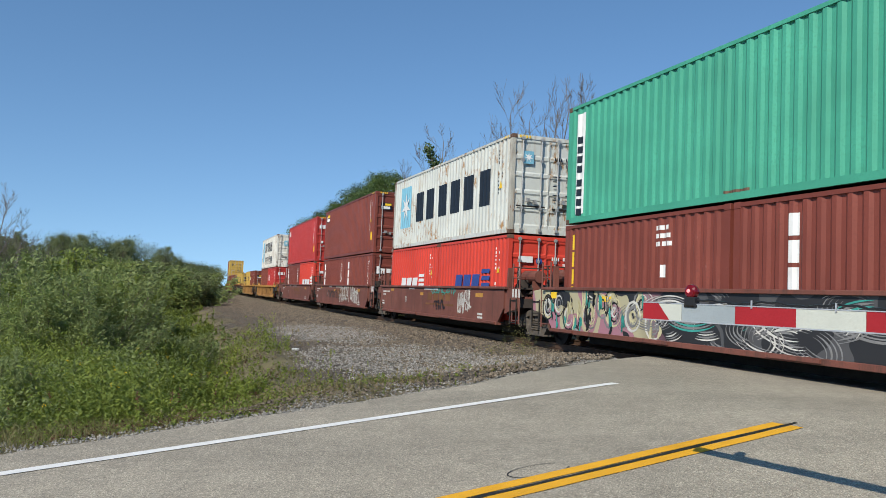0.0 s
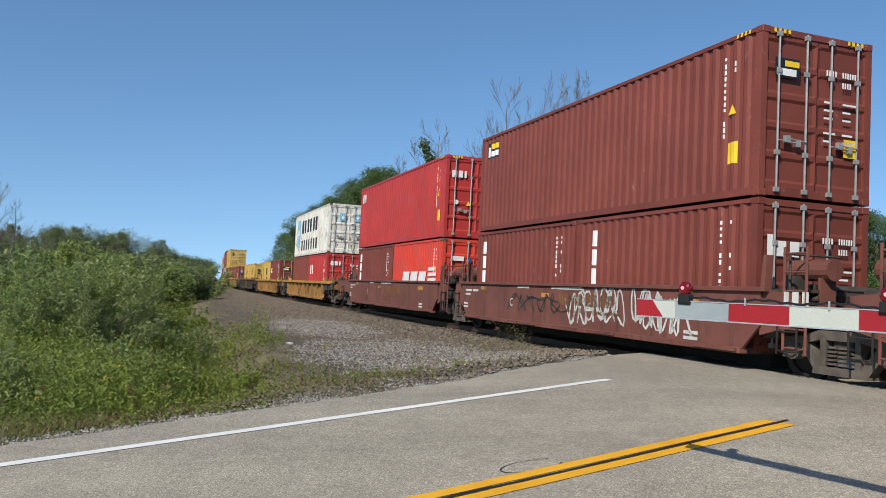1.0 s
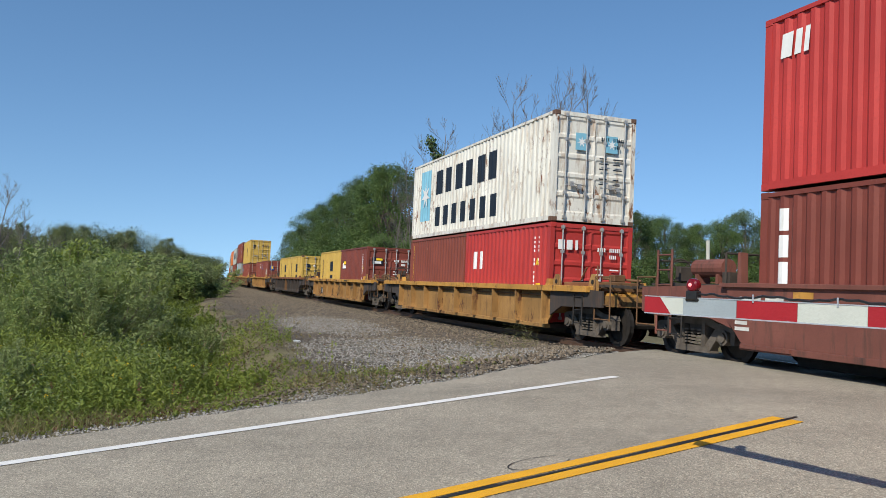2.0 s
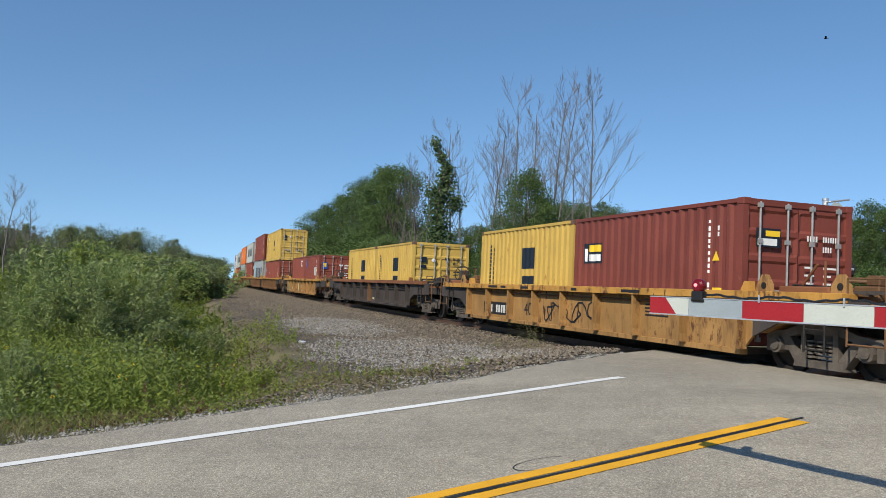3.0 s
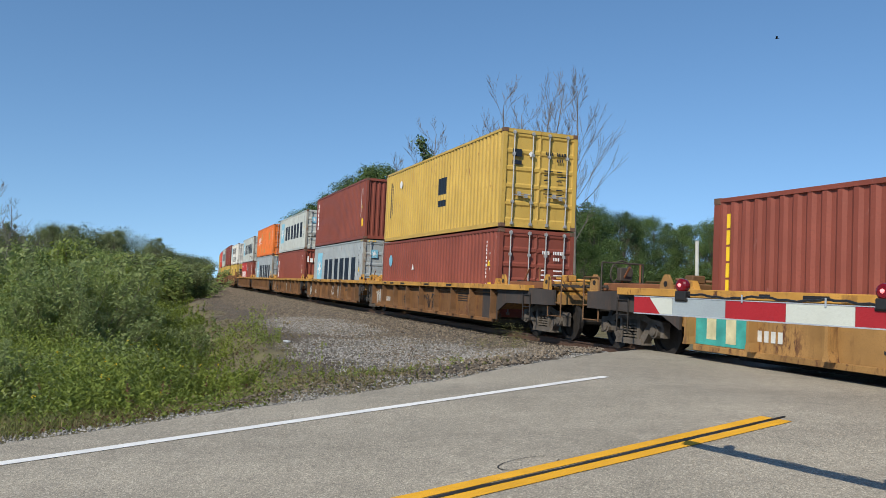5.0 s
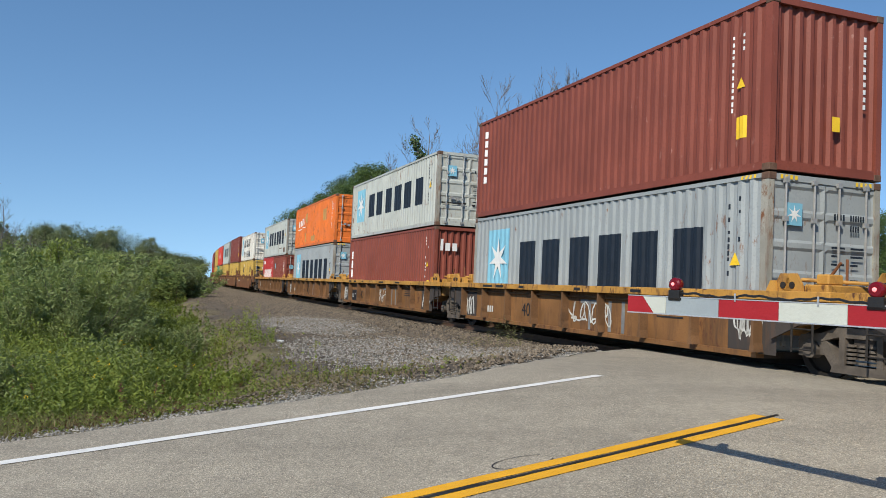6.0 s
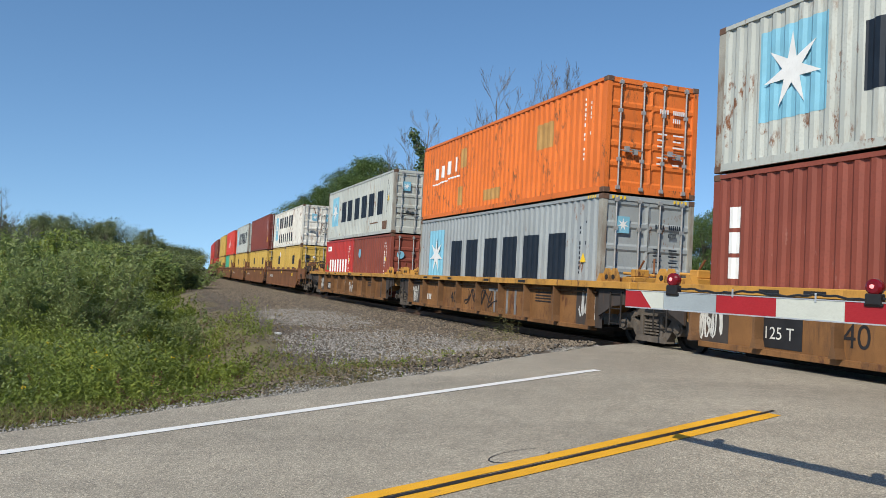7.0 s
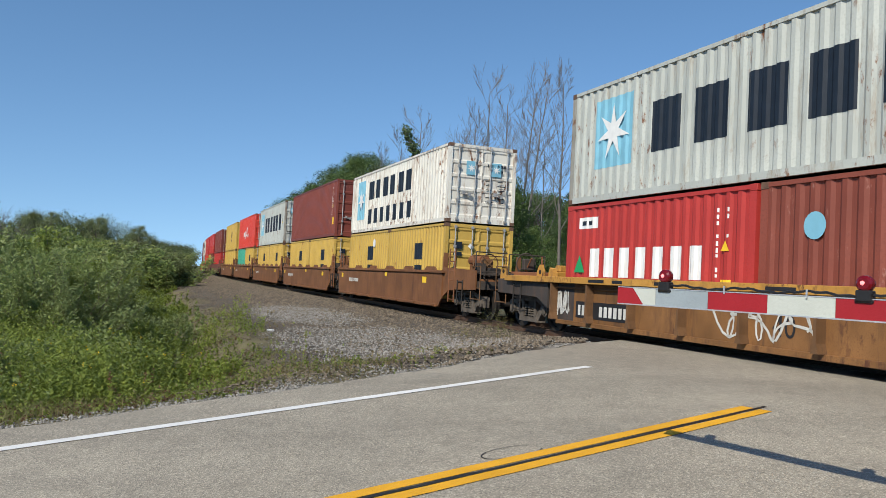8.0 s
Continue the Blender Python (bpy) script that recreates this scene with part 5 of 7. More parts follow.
def mural_material():
    """Swirling spray-painted bands: dark and grey towards the front, pink, cream and teal towards the rear."""
    m = bpy.data.materials.new("spray_mural")
    m.use_nodes = True
    n, l = m.node_tree.nodes, m.node_tree.links
    bs = n["Principled BSDF"]
    tc = n.new("ShaderNodeTexCoord")
    warp = n.new("ShaderNodeTexNoise")
    warp.inputs["Scale"].default_value, warp.inputs["Detail"].default_value = 0.9, 1.5
    l.new(tc.outputs["Object"], warp.inputs["Vector"])
    mixv = n.new("ShaderNodeMixRGB")
    mixv.inputs[0].default_value = 0.75
    l.new(tc.outputs["Object"], mixv.inputs[1])
    l.new(warp.outputs["Color"], mixv.inputs[2])
    wave_t = n.new("ShaderNodeTexNoise")
    wave_t.inputs["Scale"].default_value, wave_t.inputs["Detail"].default_value, wave_t.inputs["Distortion"].default_value = 2.6, 0.5, 3.5
    l.new(mixv.outputs[0], wave_t.inputs["Vector"])

    def ramp(stops, src):
        r = n.new("ShaderNodeValToRGB")
        r.color_ramp.interpolation = "CONSTANT"
        while len(r.color_ramp.elements) < len(stops):
            r.color_ramp.elements.new(0.5)
        for e, (p, c) in zip(r.color_ramp.elements, stops):
            e.position, e.color = p, (*c, 1)
        l.new(src, r.inputs[0])
        return r.outputs[0]

    K, G, P, C, T, W_ = (0.022, 0.022, 0.024), (0.075, 0.075, 0.078), (0.36, 0.17, 0.21), (0.42, 0.38, 0.24), (0.06, 0.20, 0.17), (0.30, 0.31, 0.30)
    wave_t.inputs["Scale"].default_value, wave_t.inputs["Distortion"].default_value = 0.95, 1.2
    front = ramp([(0, K), (0.40, G), (0.47, K), (0.60, G), (0.66, T)], wave_t.outputs[0])
    back = ramp([(0, K), (0.34, C), (0.41, P), (0.52, K), (0.56, W_), (0.62, C), (0.68, T)], wave_t.outputs[0])
    sep = n.new("ShaderNodeSeparateXYZ")
    l.new(tc.outputs["Object"], sep.inputs[0])
    mr = n.new("ShaderNodeMapRange")
    mr.inputs[1].default_value, mr.inputs[2].default_value = -2.4, -1.2
    l.new(sep.outputs[0], mr.inputs[0])
    mx = n.new("ShaderNodeMix")
    mx.data_type = "RGBA"
    l.new(mr.outputs[0], mx.inputs[0])
    l.new(back, mx.inputs[6])
    l.new(front, mx.inputs[7])
    l.new(mx.outputs[2], bs.inputs["Base Color"])
    bs.inputs["Roughness"].default_value = 0.5
    return m


def hazard_stripes(c):
    """Black and yellow ticks at the top corners of a tall box."""
    L, h = c["_l"], c["_h"]
    for y0 in (-1.0, 0.62):
        marking(c, "hazard_stripes", [(y0 + i * 0.1, y0 + i * 0.1 + 0.055, h - 0.10, h - 0.03) for i in range(4)], M_YEL, "end", L + 0.02, h)
    bm = bmesh.new()
    for i in range(4):
        x = L / 2 - 0.65 + i * 0.1
        bm.faces.new([bm.verts.new(p) for p in ((x, -CW / 2 - 0.004, h - 0.08), (x + 0.05, -CW / 2 - 0.004, h - 0.08), (x + 0.07, -CW / 2 - 0.004, h - 0.015), (x + 0.02, -CW / 2 - 0.004, h - 0.015))])
    part("hazard_stripes", bm, M_YEL, c)["kind"] = "stuff"


def decorate():
    U = {k: v.get("upper") for k, v in LOADS.items()}
    D = {k: v["lower"] for k, v in LOADS.items()}
    R = {k: v["car"] for k, v in LOADS.items()}
    # A
    marking(U["A"], "white_band", [(-5.72, -5.28, 0.22, 2.66)], M_WHITE, label="white vertical band")
    marking(U["A"], "column_block", [(-5.62, -5.38, 2.10 - i * 0.235 - 0.17 - (0.1 if i > 3 else 0), 2.10 - i * 0.235 - (0.1 if i > 3 else 0)) for i in range(8)], M_BLACK, lift=0.009)
    marking(U["A"], "rust_patch", [(-0.25, 0.4, 0.155, 0.205)], M_CAST)
    small_print(U["A"], seed=3)
    column(D["A"][0], -2.72, 2.35, 4, 0.36, M_YEL, 0.16, 0.15)
    marking(D["A"][0], "code_text", plain_text(0.75, 2.25, 3, 5, 0.09, 0.5) + [(0.95, 1.1, 1.3, 1.55)], M_WHITE, length=L20, h=H8)
    column(D["A"][1], -1.75, 2.3, 3, 0.36, M_WHITE, 0.22, 0.2)
    # B
    liner(U["B"], 11)
    hazard_stripes(U["B"])
    slanted(D["B"][0], -1.5, 3.1, 1.06, 0.55, M_WHITE)
    slanted(D["B"][1], -1.3, 3.1, 1.06, 0.66, M_NAVY)
    small_print(D["B"][0], seed=12)
    small_print(D["B"][1], seed=13)
    marking(D["B"][1], "door_label", [(-0.9, -0.45, 1.8, 1.98)], M_WHITE, "end", L20, H8)
    pane(D["B"][1], "door_sticker", -0.25, 1.85, 0.1, M_NAVY, L20, "end")
    # C
    for c, x, z in ((U["C"], -5.62, 2.25), (D["F"][1], -2.55, 1.55)):
        L, h = c["_l"], c["_h"]
        marking(c, "logo_panel", [(x, x + 0.78, z - 0.05, z + 0.42)], M_BLACK, length=L, h=h, label="black logo panel")
        marking(c, "logo_bar", [(x + 0.05, x + 0.12, z, z + 0.3), (x + 0.2, x + 0.72, z, z + 0.16)], M_WHITE, length=L, h=h, lift=0.009)
        marking(c, "logo_flash", [(x + 0.2, x + 0.74, z + 0.22, z + 0.38)], M_YEL, length=L, h=h, lift=0.009)
        marking(c, "door_logo", [(-0.95, -0.42, h - 0.85, h - 0.52)], M_BLACK, "end", L, h)
        marking(c, "door_logo_flash", [(-0.75, -0.44, h - 0.66, h - 0.56)], M_YEL, "end", L, h, lift=0.008)
        marking(c, "door_logo_bar", [(-0.92, -0.5, h - 0.82, h - 0.70)], M_WHITE, "end", L, h, lift=0.008)
        small_print(c, seed=14)
    hazard_stripes(U["C"])
    for c, x in ((D["C"][0], -2.62), (D["C"][1], -2.35), (D["D"][0], -2.62)):
        column(c, x, 2.3, 3, 0.36, M_WHITE, 0.2, 0.2)
        small_print(c, seed=int(x * 100), skip_yellow=True)
    marking(D["C"][1], "door_word", [(-1.02, -0.90, 1.62, 1.98), (-0.82, -0.62, 1.62, 1.88), (-0.54, -0.34, 1.62, 1.88)], M_WHITE, "end", L20, H8)
    # D
    hazard_stripes(U["D"])
    small_print(U["D"], seed=15)
    marking(U["D"], "word_block", [(-5.72, -5.48, 2.15, 2.55, 0.04), (-5.42, -5.28, 2.15, 2.55, 0.04), (-5.22, -5.12, 2.15, 2.55, 0.04)], M_WHITE, lift=0.01)
    marking(U["D"], "door_word", [(-1.0, -0.82, 2.12, 2.36), (-0.76, -0.60, 2.12, 2.36), (-0.54, -0.46, 2.12, 2.36)], M_WHITE, "end")
    pane(U["D"], "door_sticker", -0.8, 1.25, 0.08, M_WHITE, L40, "end")
    pane(U["D"], "door_triangle", -0.35, 1.2, 0.11, M_YEL, L40, "end", 3)
    slanted(D["D"][1], -1.6, 4.2, 1.06, 0.62, M_WHITE)
    small_print(D["D"][1], seed=16)
    marking(D["D"][1], "door_label", [(-0.9, -0.42, 1.82, 1.98)], M_WHITE, "end", L20, H8)
    pane(D["D"][1], "door_sticker", -0.22, 1.85, 0.1, M_NAVY, L20, "end")
    # E
    two_rows(U["E"], 17)
    column(D["E"][0], -2.7, 2.35, 5, 0.28, M_YEL, 0.14, 0.15)
    marking(D["E"][1], "word_block", [(-2.3, -2.05, 1.4, 1.95), (-1.85, -1.6, 1.4, 1.95)], M_WHITE, length=L20, h=H8)
    marking(D["E"][1], "door_word", [(-1.0, -0.8, 1.9, 2.15), (-0.75, -0.58, 1.9, 2.15), (-0.5, -0.42, 1.9, 2.15)], M_WHITE, "end", L20, H8)
    small_print(D["E"][1], seed=18)
    # F, G
    yellow_box(D["F"][0], 1)
    for c in D["G"]:
        yellow_box(c, 2)
    small_print(D["G"][1], M_BLACK, near=False, seed=19, skip_yellow=True)
    # H
    column(D["H"][0], -2.72, 2.3, 5, 0.25, M_YEL, 0.14, 0.15)
    marking(D["H"][0], "code_text", plain_text(1.4, 2.2, 3, 8, 0.09, 0.45), M_WHITE, length=L20, h=H8)
    for args in (((-2.2, -1.85, 1.75, 2.3), M_NAVY), ((-2.12, -1.95, 1.9, 2.2), M_YEL)):
        marking(D["H"][1], "logo_panel", [args[0]], args[1], length=L20, h=H8, lift=0.004 if args[1] is M_NAVY else 0.009)
    marking(D["H"][1], "faded_patch", [(1.25, 1.85, 1.2, 1.75)], PAINT["grey"], length=L20, h=H8)
    small_print(D["H"][1], seed=20)
    marking(D["H"][1], "door_logo", [(-1.0, -0.62, 1.65, 2.1)], M_NAVY, "end", L20, H8)
    marking(D["H"][1], "door_logo_flash", [(-0.92, -0.70, 1.78, 2.04)], M_YEL, "end", L20, H8, lift=0.008)
    # I
    yellow_box(U["I"], 3)
    pane(U["I"], "white_disc", -3.9, 2.25, 0.16, M_WHITE, L40)
    pane(D["I"][0], "blue_disc", -4.9, 1.8, 0.24, M_BLUE, L40)
    pane(D["I"][0], "white_triangle", -1.9, 1.5, 0.16, M_WHITE, L40, points=3)
    small_print(D["I"][0], seed=21)
    small_print(U["I"], M_BLACK, near=False, seed=22, skip_yellow=True)
    # J
    column(U["J"], -5.62, 2.55, 6, 0.20, M_WHITE, 0.15, 0.35)
    small_print(U["J"], end=False, seed=23)
    marking(U["J"], "end_text", [(0.72, 0.78, 1.2 + i * 0.13, 1.28 + i * 0.13) for i in range(10)], M_WHITE, "end", L40 - 0.04, H9, lift=0.05)
    marking(U["J"], "end_label", [(0.05, 0.22, 0.75, 1.0)], M_YEL, "end", L40 - 0.04, H9, lift=0.05)
    for c, k in ((D["J"][0], 24), (D["L"][0], 25)):
        liner(c, k)
        hazard_stripes(c)
    # K
    liner(U["K"], 26)
    column(D["K"][0], -5.65, 2.3, 3, 0.36, M_WHITE, 0.22, 0.2)
    small_print(D["K"][0], end=False, seed=27)
    marking(D["K"][0], "end_word", [(-1.02, -0.92, 2.05, 2.45), (-0.84, -0.66, 2.05, 2.32), (-0.58, -0.40, 2.05, 2.32)], M_WHITE, "end", L40 - 0.04, H9, lift=0.05)
    # L
    marking(U["L"], "word_block", [(-4.85, -4.5, 1.32, 1.72), (-4.3, -3.95, 1.36, 1.76), (-3.7, -3.35, 1.40, 1.84), (-3.0, -2.85, 1.44, 1.92)], M_WHITE, length=L40, h=H8)
    marking(U["L"], "underline", [(-5.1, -4.4, 1.14, 1.19, 0.0), (-4.4, -3.6, 1.18, 1.23, 0.0), (-3.6, -2.6, 1.24, 1.29, 0.0)], M_WHITE, length=L40, h=H8)
    patch = material("faded_orange_patch", (0.42, 0.24, 0.08), 0.6, var=0.2, scale=3)
    marking(U["L"], "faded_patch", [(2.7, 3.6, 1.35, 2.0), (-0.6, 0.6, 0.3, 0.62), (-2.7, -2.3, 0.3, 0.9), (-2.5, -2.1, 1.5, 2.1)], patch, length=L40, h=H8)
    small_print(U["L"], seed=28, skip_yellow=True)
    # M
    liner(U["M"], 29)
    marking(U["M"], "scrape", [(2.6, 3.8, 0.5, 0.56), (4.6, 5.2, 0.2, 0.55)], M_CAST, length=L40, h=H8, lift=0.006)
    marking(D["M"][0], "word_block", word(-2.0, 0.98, 3.9, 0.62, 7, 0.66), M_WHITE, length=L20, h=H8)
    pane(D["M"][0], "green_leaf", -2.42, 1.2, 0.26, M_GREENFILM, L20, points=3)
    marking(D["M"][0], "white_label", [(-2.5, -1.75, 2.05, 2.3)], M_WHITE, length=L20, h=H8)
    marking(D["M"][0], "label_bars", [(-2.42, -2.2, 2.12, 2.22), (-2.15, -1.95, 2.12, 2.22)], M_BLACK, length=L20, h=H8, lift=0.009)
    small_print(D["M"][0], end=False, seed=30)
    pane(D["M"][1], "blue_disc", -1.9, 1.85, 0.21, M_BLUE, L20)
    pane(D["M"][1], "door_disc", -0.8, 1.75, 0.16, M_BLUE, L20, "end")
    small_print(D["M"][1], seed=31)
    # N to R
    two_rows(U["N"], 32)
    for k in "NOP":
        for c in D[k]:
            yellow_box(c, 4, cols=False)
    pane(D["N"][0], "white_disc", 1.0, 2.1, 0.18, M_WHITE, L20)
    yellow_box(D["Q"][1], 5, cols=False)
    liner(U["P"], 33)
    marking(U["Q"], "word_block", [(-2.2, -1.4, 1.1, 1.5, 0.1), (-1.0, -0.6, 0.9, 1.6, 0.15), (0.0, 0.5, 1.1, 1.9, 0.2), (0.9, 1.6, 1.0, 1.3, 0.1)], M_WHITE, lift=0.01)
    yellow_box(U["R"], 6)
    two_rows(U["V"], 34)
    for k in "OSTUW":
        small_print(U[k], seed=40 + ord(k))
    # marks on the cars
    mural = mural_material()
    for ob in R["A"].children:
        if ob.name.startswith("side_sheet") and min(v.co.y for v in ob.data.vertices) < 0:
            ob.data.materials[0] = mural
            ob["label"] = "side sheet covered with swirling spray paint"
        if ob.name.startswith(("end_gusset", "end_platform")):
            ob.data.materials[0] = mural if ob.name.startswith("end_gusset") else ob.data.materials[0]
    # sweeping strokes over the dark part, rings and drips over the pale part
    rng = random.Random(77)
    bms = [bmesh.new() for _ in range(5)]

    def stroke(k, pts, w, y):
        prev = None
        for i, q in enumerate(pts):
            dd = (pts[min(i + 1, len(pts) - 1)] - pts[max(i - 1, 0)]).normalized()
            t = i / (len(pts) - 1)
            o = Vector((-dd.y, dd.x)) * w * (0.25 + math.sin(math.pi * t))
            a, b = [bms[k].verts.new((v.x, y, min(max(v.y, 0.38), 1.34))) for v in (q + o, q - o)]
            if prev:
                bms[k].faces.new((prev[0], prev[1], b, a))
            prev = (a, b)

    for i in range(62):
        x, z = rng.uniform(-2.5, 6.3), rng.uniform(0.45, 1.25)
        r, a0 = rng.uniform(0.18, 0.65), rng.choice((0.3, 2.6, 3.6, 5.4)) + rng.gauss(0, 0.35)
        turn = rng.uniform(0.8, 2.0) * rng.choice((-1, 1))
        k = rng.choice((0, 0, 0, 4, 4, 1))
        for g in range(4):
            rg = r + 0.075 * g
            stroke(k if g % 2 else 4, [Vector((x + rg * math.cos(a0 + turn * j / 11) * 1.25, z + rg * 0.6 * math.sin(a0 + turn * j / 11))) for j in range(12)], rng.uniform(0.006, 0.017), -1.5035 - 0.00002 * (i * 4 + g))
    for i in range(15):
        x, z = rng.uniform(-6.4, -1.6), rng.uniform(0.60, 1.12)
        for j, r in enumerate((0.30, 0.20, 0.10)):
            q = [Vector((x + r * math.cos(a * 0.52) * 0.9, z + r * math.sin(a * 0.52))) for a in range(13)]
            stroke((3, 0, 4, 2)[(i + j) % 4], q, 0.022, -1.5035 - 0.0001 * (i * 3 + j))
    for i in range(34):
        x, z = rng.uniform(-6.5, -1.4), rng.uniform(0.5, 1.2)
        stroke(rng.choice((3, 3, 2, 1)), [Vector((x + 0.04 * math.sin(j), z + 0.05 * j * rng.choice((-1, 1)))) for j in range(6)], rng.uniform(0.015, 0.05), -1.509 - 0.0001 * i)
    for bm, m in zip(bms, (M_TAGW, M_TAGS[0], M_TAGS[2], M_TAGS[3], M_TAGS[4])):
        part("spray_strokes", bm, m, R["A"])["kind"] = "stuff"
    flat_bars(R["A"], "reflector", [(-6.2, -5.9, 1.15, 1.3), (-3.9, -3.4, 1.12, 1.24)], M_YEL, label="yellow reflector patch")
    for k, ch in (("B", "D"), ("C", "C"), ("D", "B")):
        stencil(R[k], ch, -2.95, 0.80, 0.30, M_TAGW)
        flat_bars(R[k], "small_text", [(a, b, z - 0.06, z) for a, b, z in ((-6.2, -5.7, 1.2), (-5.6, -5.2, 1.2), (-6.2, -5.8, 1.08), (-6.3, -6.0, 0.8), (-6.3, -5.95, 0.7), (-0.6, 0.9, 1.34), (-2.5, -1.8, 1.34), (4.6, 5.0, 0.62), (4.6, 5.0, 0.52))], M_TAGW)
        flat_bars(R[k], "reflector", [(-5.0, -4.6, 1.2, 1.3), (-1.1, -0.7, 1.08, 1.18), (4.4, 5.0, 1.1, 1.22)], CAR_PAINT["bright"], label="dull yellow reflector strip")
        flat_bars(R[k], "faded_word", [(-0.2 + i * 0.62, 0.3 + i * 0.62, 0.92, 1.18) for i in range(4)] + [(-0.4, 2.5, 0.76, 0.82)], CAR_PAINT["rust"])
    scrawl(R["B"], 0.2, 2.6, 1.08, 1.40, M_TAGS[0], 3)
    scrawl(R["B"], 2.9, 4.0, 0.55, 1.36, M_TAGW, 4, loops=12)
    scrawl(R["B"], 0.6, 1.6, 0.6, 1.0, M_BLACK, 5)
    scrawl(R["C"], 0.4, 2.5, 0.5, 1.36, M_TAGW, 6, loops=16, w=0.028)
    scrawl(R["C"], 3.0, 4.6, 0.5, 1.36, M_TAGW, 7, loops=14, w=0.028)
    scrawl(R["C"], -3.0, 0.0, 0.7, 1.2, CAR_PAINT["dark"], 8, loops=10, w=0.03)
    for ob, x0 in ((R["C"], 6.95), (R["B"], 6.95)):
        flat_bars(ob, "white_tag", [(x0 + i * 0.2, x0 + i * 0.2 + 0.13, 1.13, 1.36) for i in range(3)], M_TAGW, y=-1.456)
    for k in "FHIJKLM":
        y = -1.368
        stencil(R[k], "53" if k == "H" else "40", {"M": 0.55, "K": -3.08}.get(k, -2.4), 0.50, 0.48, M_TAGS[3], y)
        dark = [(-5.3, -3.15, 0.42, 0.78)] if k in "FM" else []
        if dark:
            flat_bars(R[k], "number_panel", dark, M_TAGS[3], y, "dark number panel")
            flat_bars(R[k], "number_bars", [(-5.2 + i * 0.16, -5.1 + i * 0.16, 0.48, 0.70) for i in range(4)] + [(-4.35 + i * 0.18, -4.23 + i * 0.18, 0.48, 0.70) for i in range(6)], M_TAGW, y - 0.004)
        elif k == "K":
            flat_bars(R[k], "weight_plate", [(-4.68, -3.80, 0.36, 0.84)], M_TAGS[3], y, "black plate with white stencilled weight")
            stencil(R[k], "125 T", -4.60, 0.50, 0.27, M_TAGW, y - 0.004)
        else:
            flat_bars(R[k], "number_bars", [(-4.9 + i * 0.15, -4.8 + i * 0.15, 0.5, 0.68) for i in range(5)], M_TAGW, y)
        rng = random.Random(ord(k))
        flat_bars(R[k], "sill_text", [(x, x + rng.uniform(0.2, 0.7), 1.20, 1.26) for x in (-4.5, -3.6, -2.2, 0.6, 2.8)], M_TAGS[3], -1.578)
        flat_bars(R[k], "reflector", [(x, x + 0.5, 1.175, 1.285) for x in (-5.6, -2.9, 0.0, 2.6, 4.9)], CAR_PAINT["bright"], -1.577)
        flat_bars(R[k], "data_panel", [(3.4, 4.2, 0.75 + i * 0.07, 0.78 + i * 0.07) for i in range(4)], M_TAGS[3], y)
        scrawl(R[k], rng.uniform(-1.5, 0.2), rng.uniform(0.9, 1.9), 0.4, 0.95, M_TAGW if k in "HKMJ" else M_TAGS[3], ord(k), y - 0.002, loops=8)
    for k in "IJKLM":
        flat_bars(R[k], "dark_end_paint", [(5.40, 6.50, 0.30, 1.15)] + ([(-6.45, -5.40, 0.30, 1.15)] if k != "I" else []), CAR_PAINT["dark"], -1.3645, "dark grey repainted end section")
        scrawl(R[k], -6.35, -5.6, 0.36, 1.0, M_TAGW, 90 + ord(k), -1.37, loops=9)
    for k in "JKL":
        flat_bars(R[k], "faded_word", [(0.9, 1.0, 0.35, 1.0), (0.55, 1.35, 0.92, 1.0), (1.7, 1.82, 0.35, 1.0), (2.2, 2.32, 0.35, 1.0)], M_TAGS[4], -1.366)
        scrawl(R[k], 5.6, 6.2, 0.4, 1.1, M_TAGW, 60 + ord(k), -1.37, loops=9)
    flat_bars(R["H"], "teal_paint", [(-6.3, -4.9, 0.35, 1.15)], M_TAGS[0], -1.3655, "teal spray paint block")
    flat_bars(R["H"], "cream_letters", [(-6.0, -5.75, 0.45, 1.1), (-5.5, -5.25, 0.4, 1.05), (-1.6, -1.1, 0.4, 1.0)], M_TAGS[2], -1.3675)
    flat_bars(R["G"], "pale_stroke", [(1.36, 1.45, 0.36, 0.92), (0.3, 0.65, 0.44, 0.52)], M_TAGS[2], -1.366)
    for k in "NOPQR":
        flat_bars(R[k], "side_text", [(-4.8 + i * 0.2, -4.66 + i * 0.2, 0.8, 0.95) for i in range(8)], M_TAGW)
        flat_bars(R[k], "reflector", [(4.9, 5.3, 0.95, 1.15), (0.6, 0.9, 1.1, 1.25), (-6.2, -5.9, 0.95, 1.15)], M_YEL)


decorate()


# ---- vegetation ----
def leaf_quads(centers, size, rng, flat=0.8, long=1.6):
    """Folded leaves: a diamond of four verts round each centre."""
    n = len(centers)
    d = rng.normal(0, 1, (n, 3))
    d[:, 2] = d[:, 2] * flat
    d /= np.linalg.norm(d, axis=1)[:, None]
    face = rng.normal(0, 0.55, (n, 3)) + np.array(SUN_TO) * 1.0 + np.array([0, 0, 0.2])
    w = np.cross(d, face)
    w /= np.linalg.norm(w, axis=1)[:, None] + 1e-9
    s = (size * rng.uniform(0.6, 1.3, n))[:, None]
    v = np.stack([centers - d * s * long * 0.5, centers + w * s * 0.5, centers + d * s * long * 0.5, centers - w * s * 0.5], 1)
    return v.reshape(-1, 3)


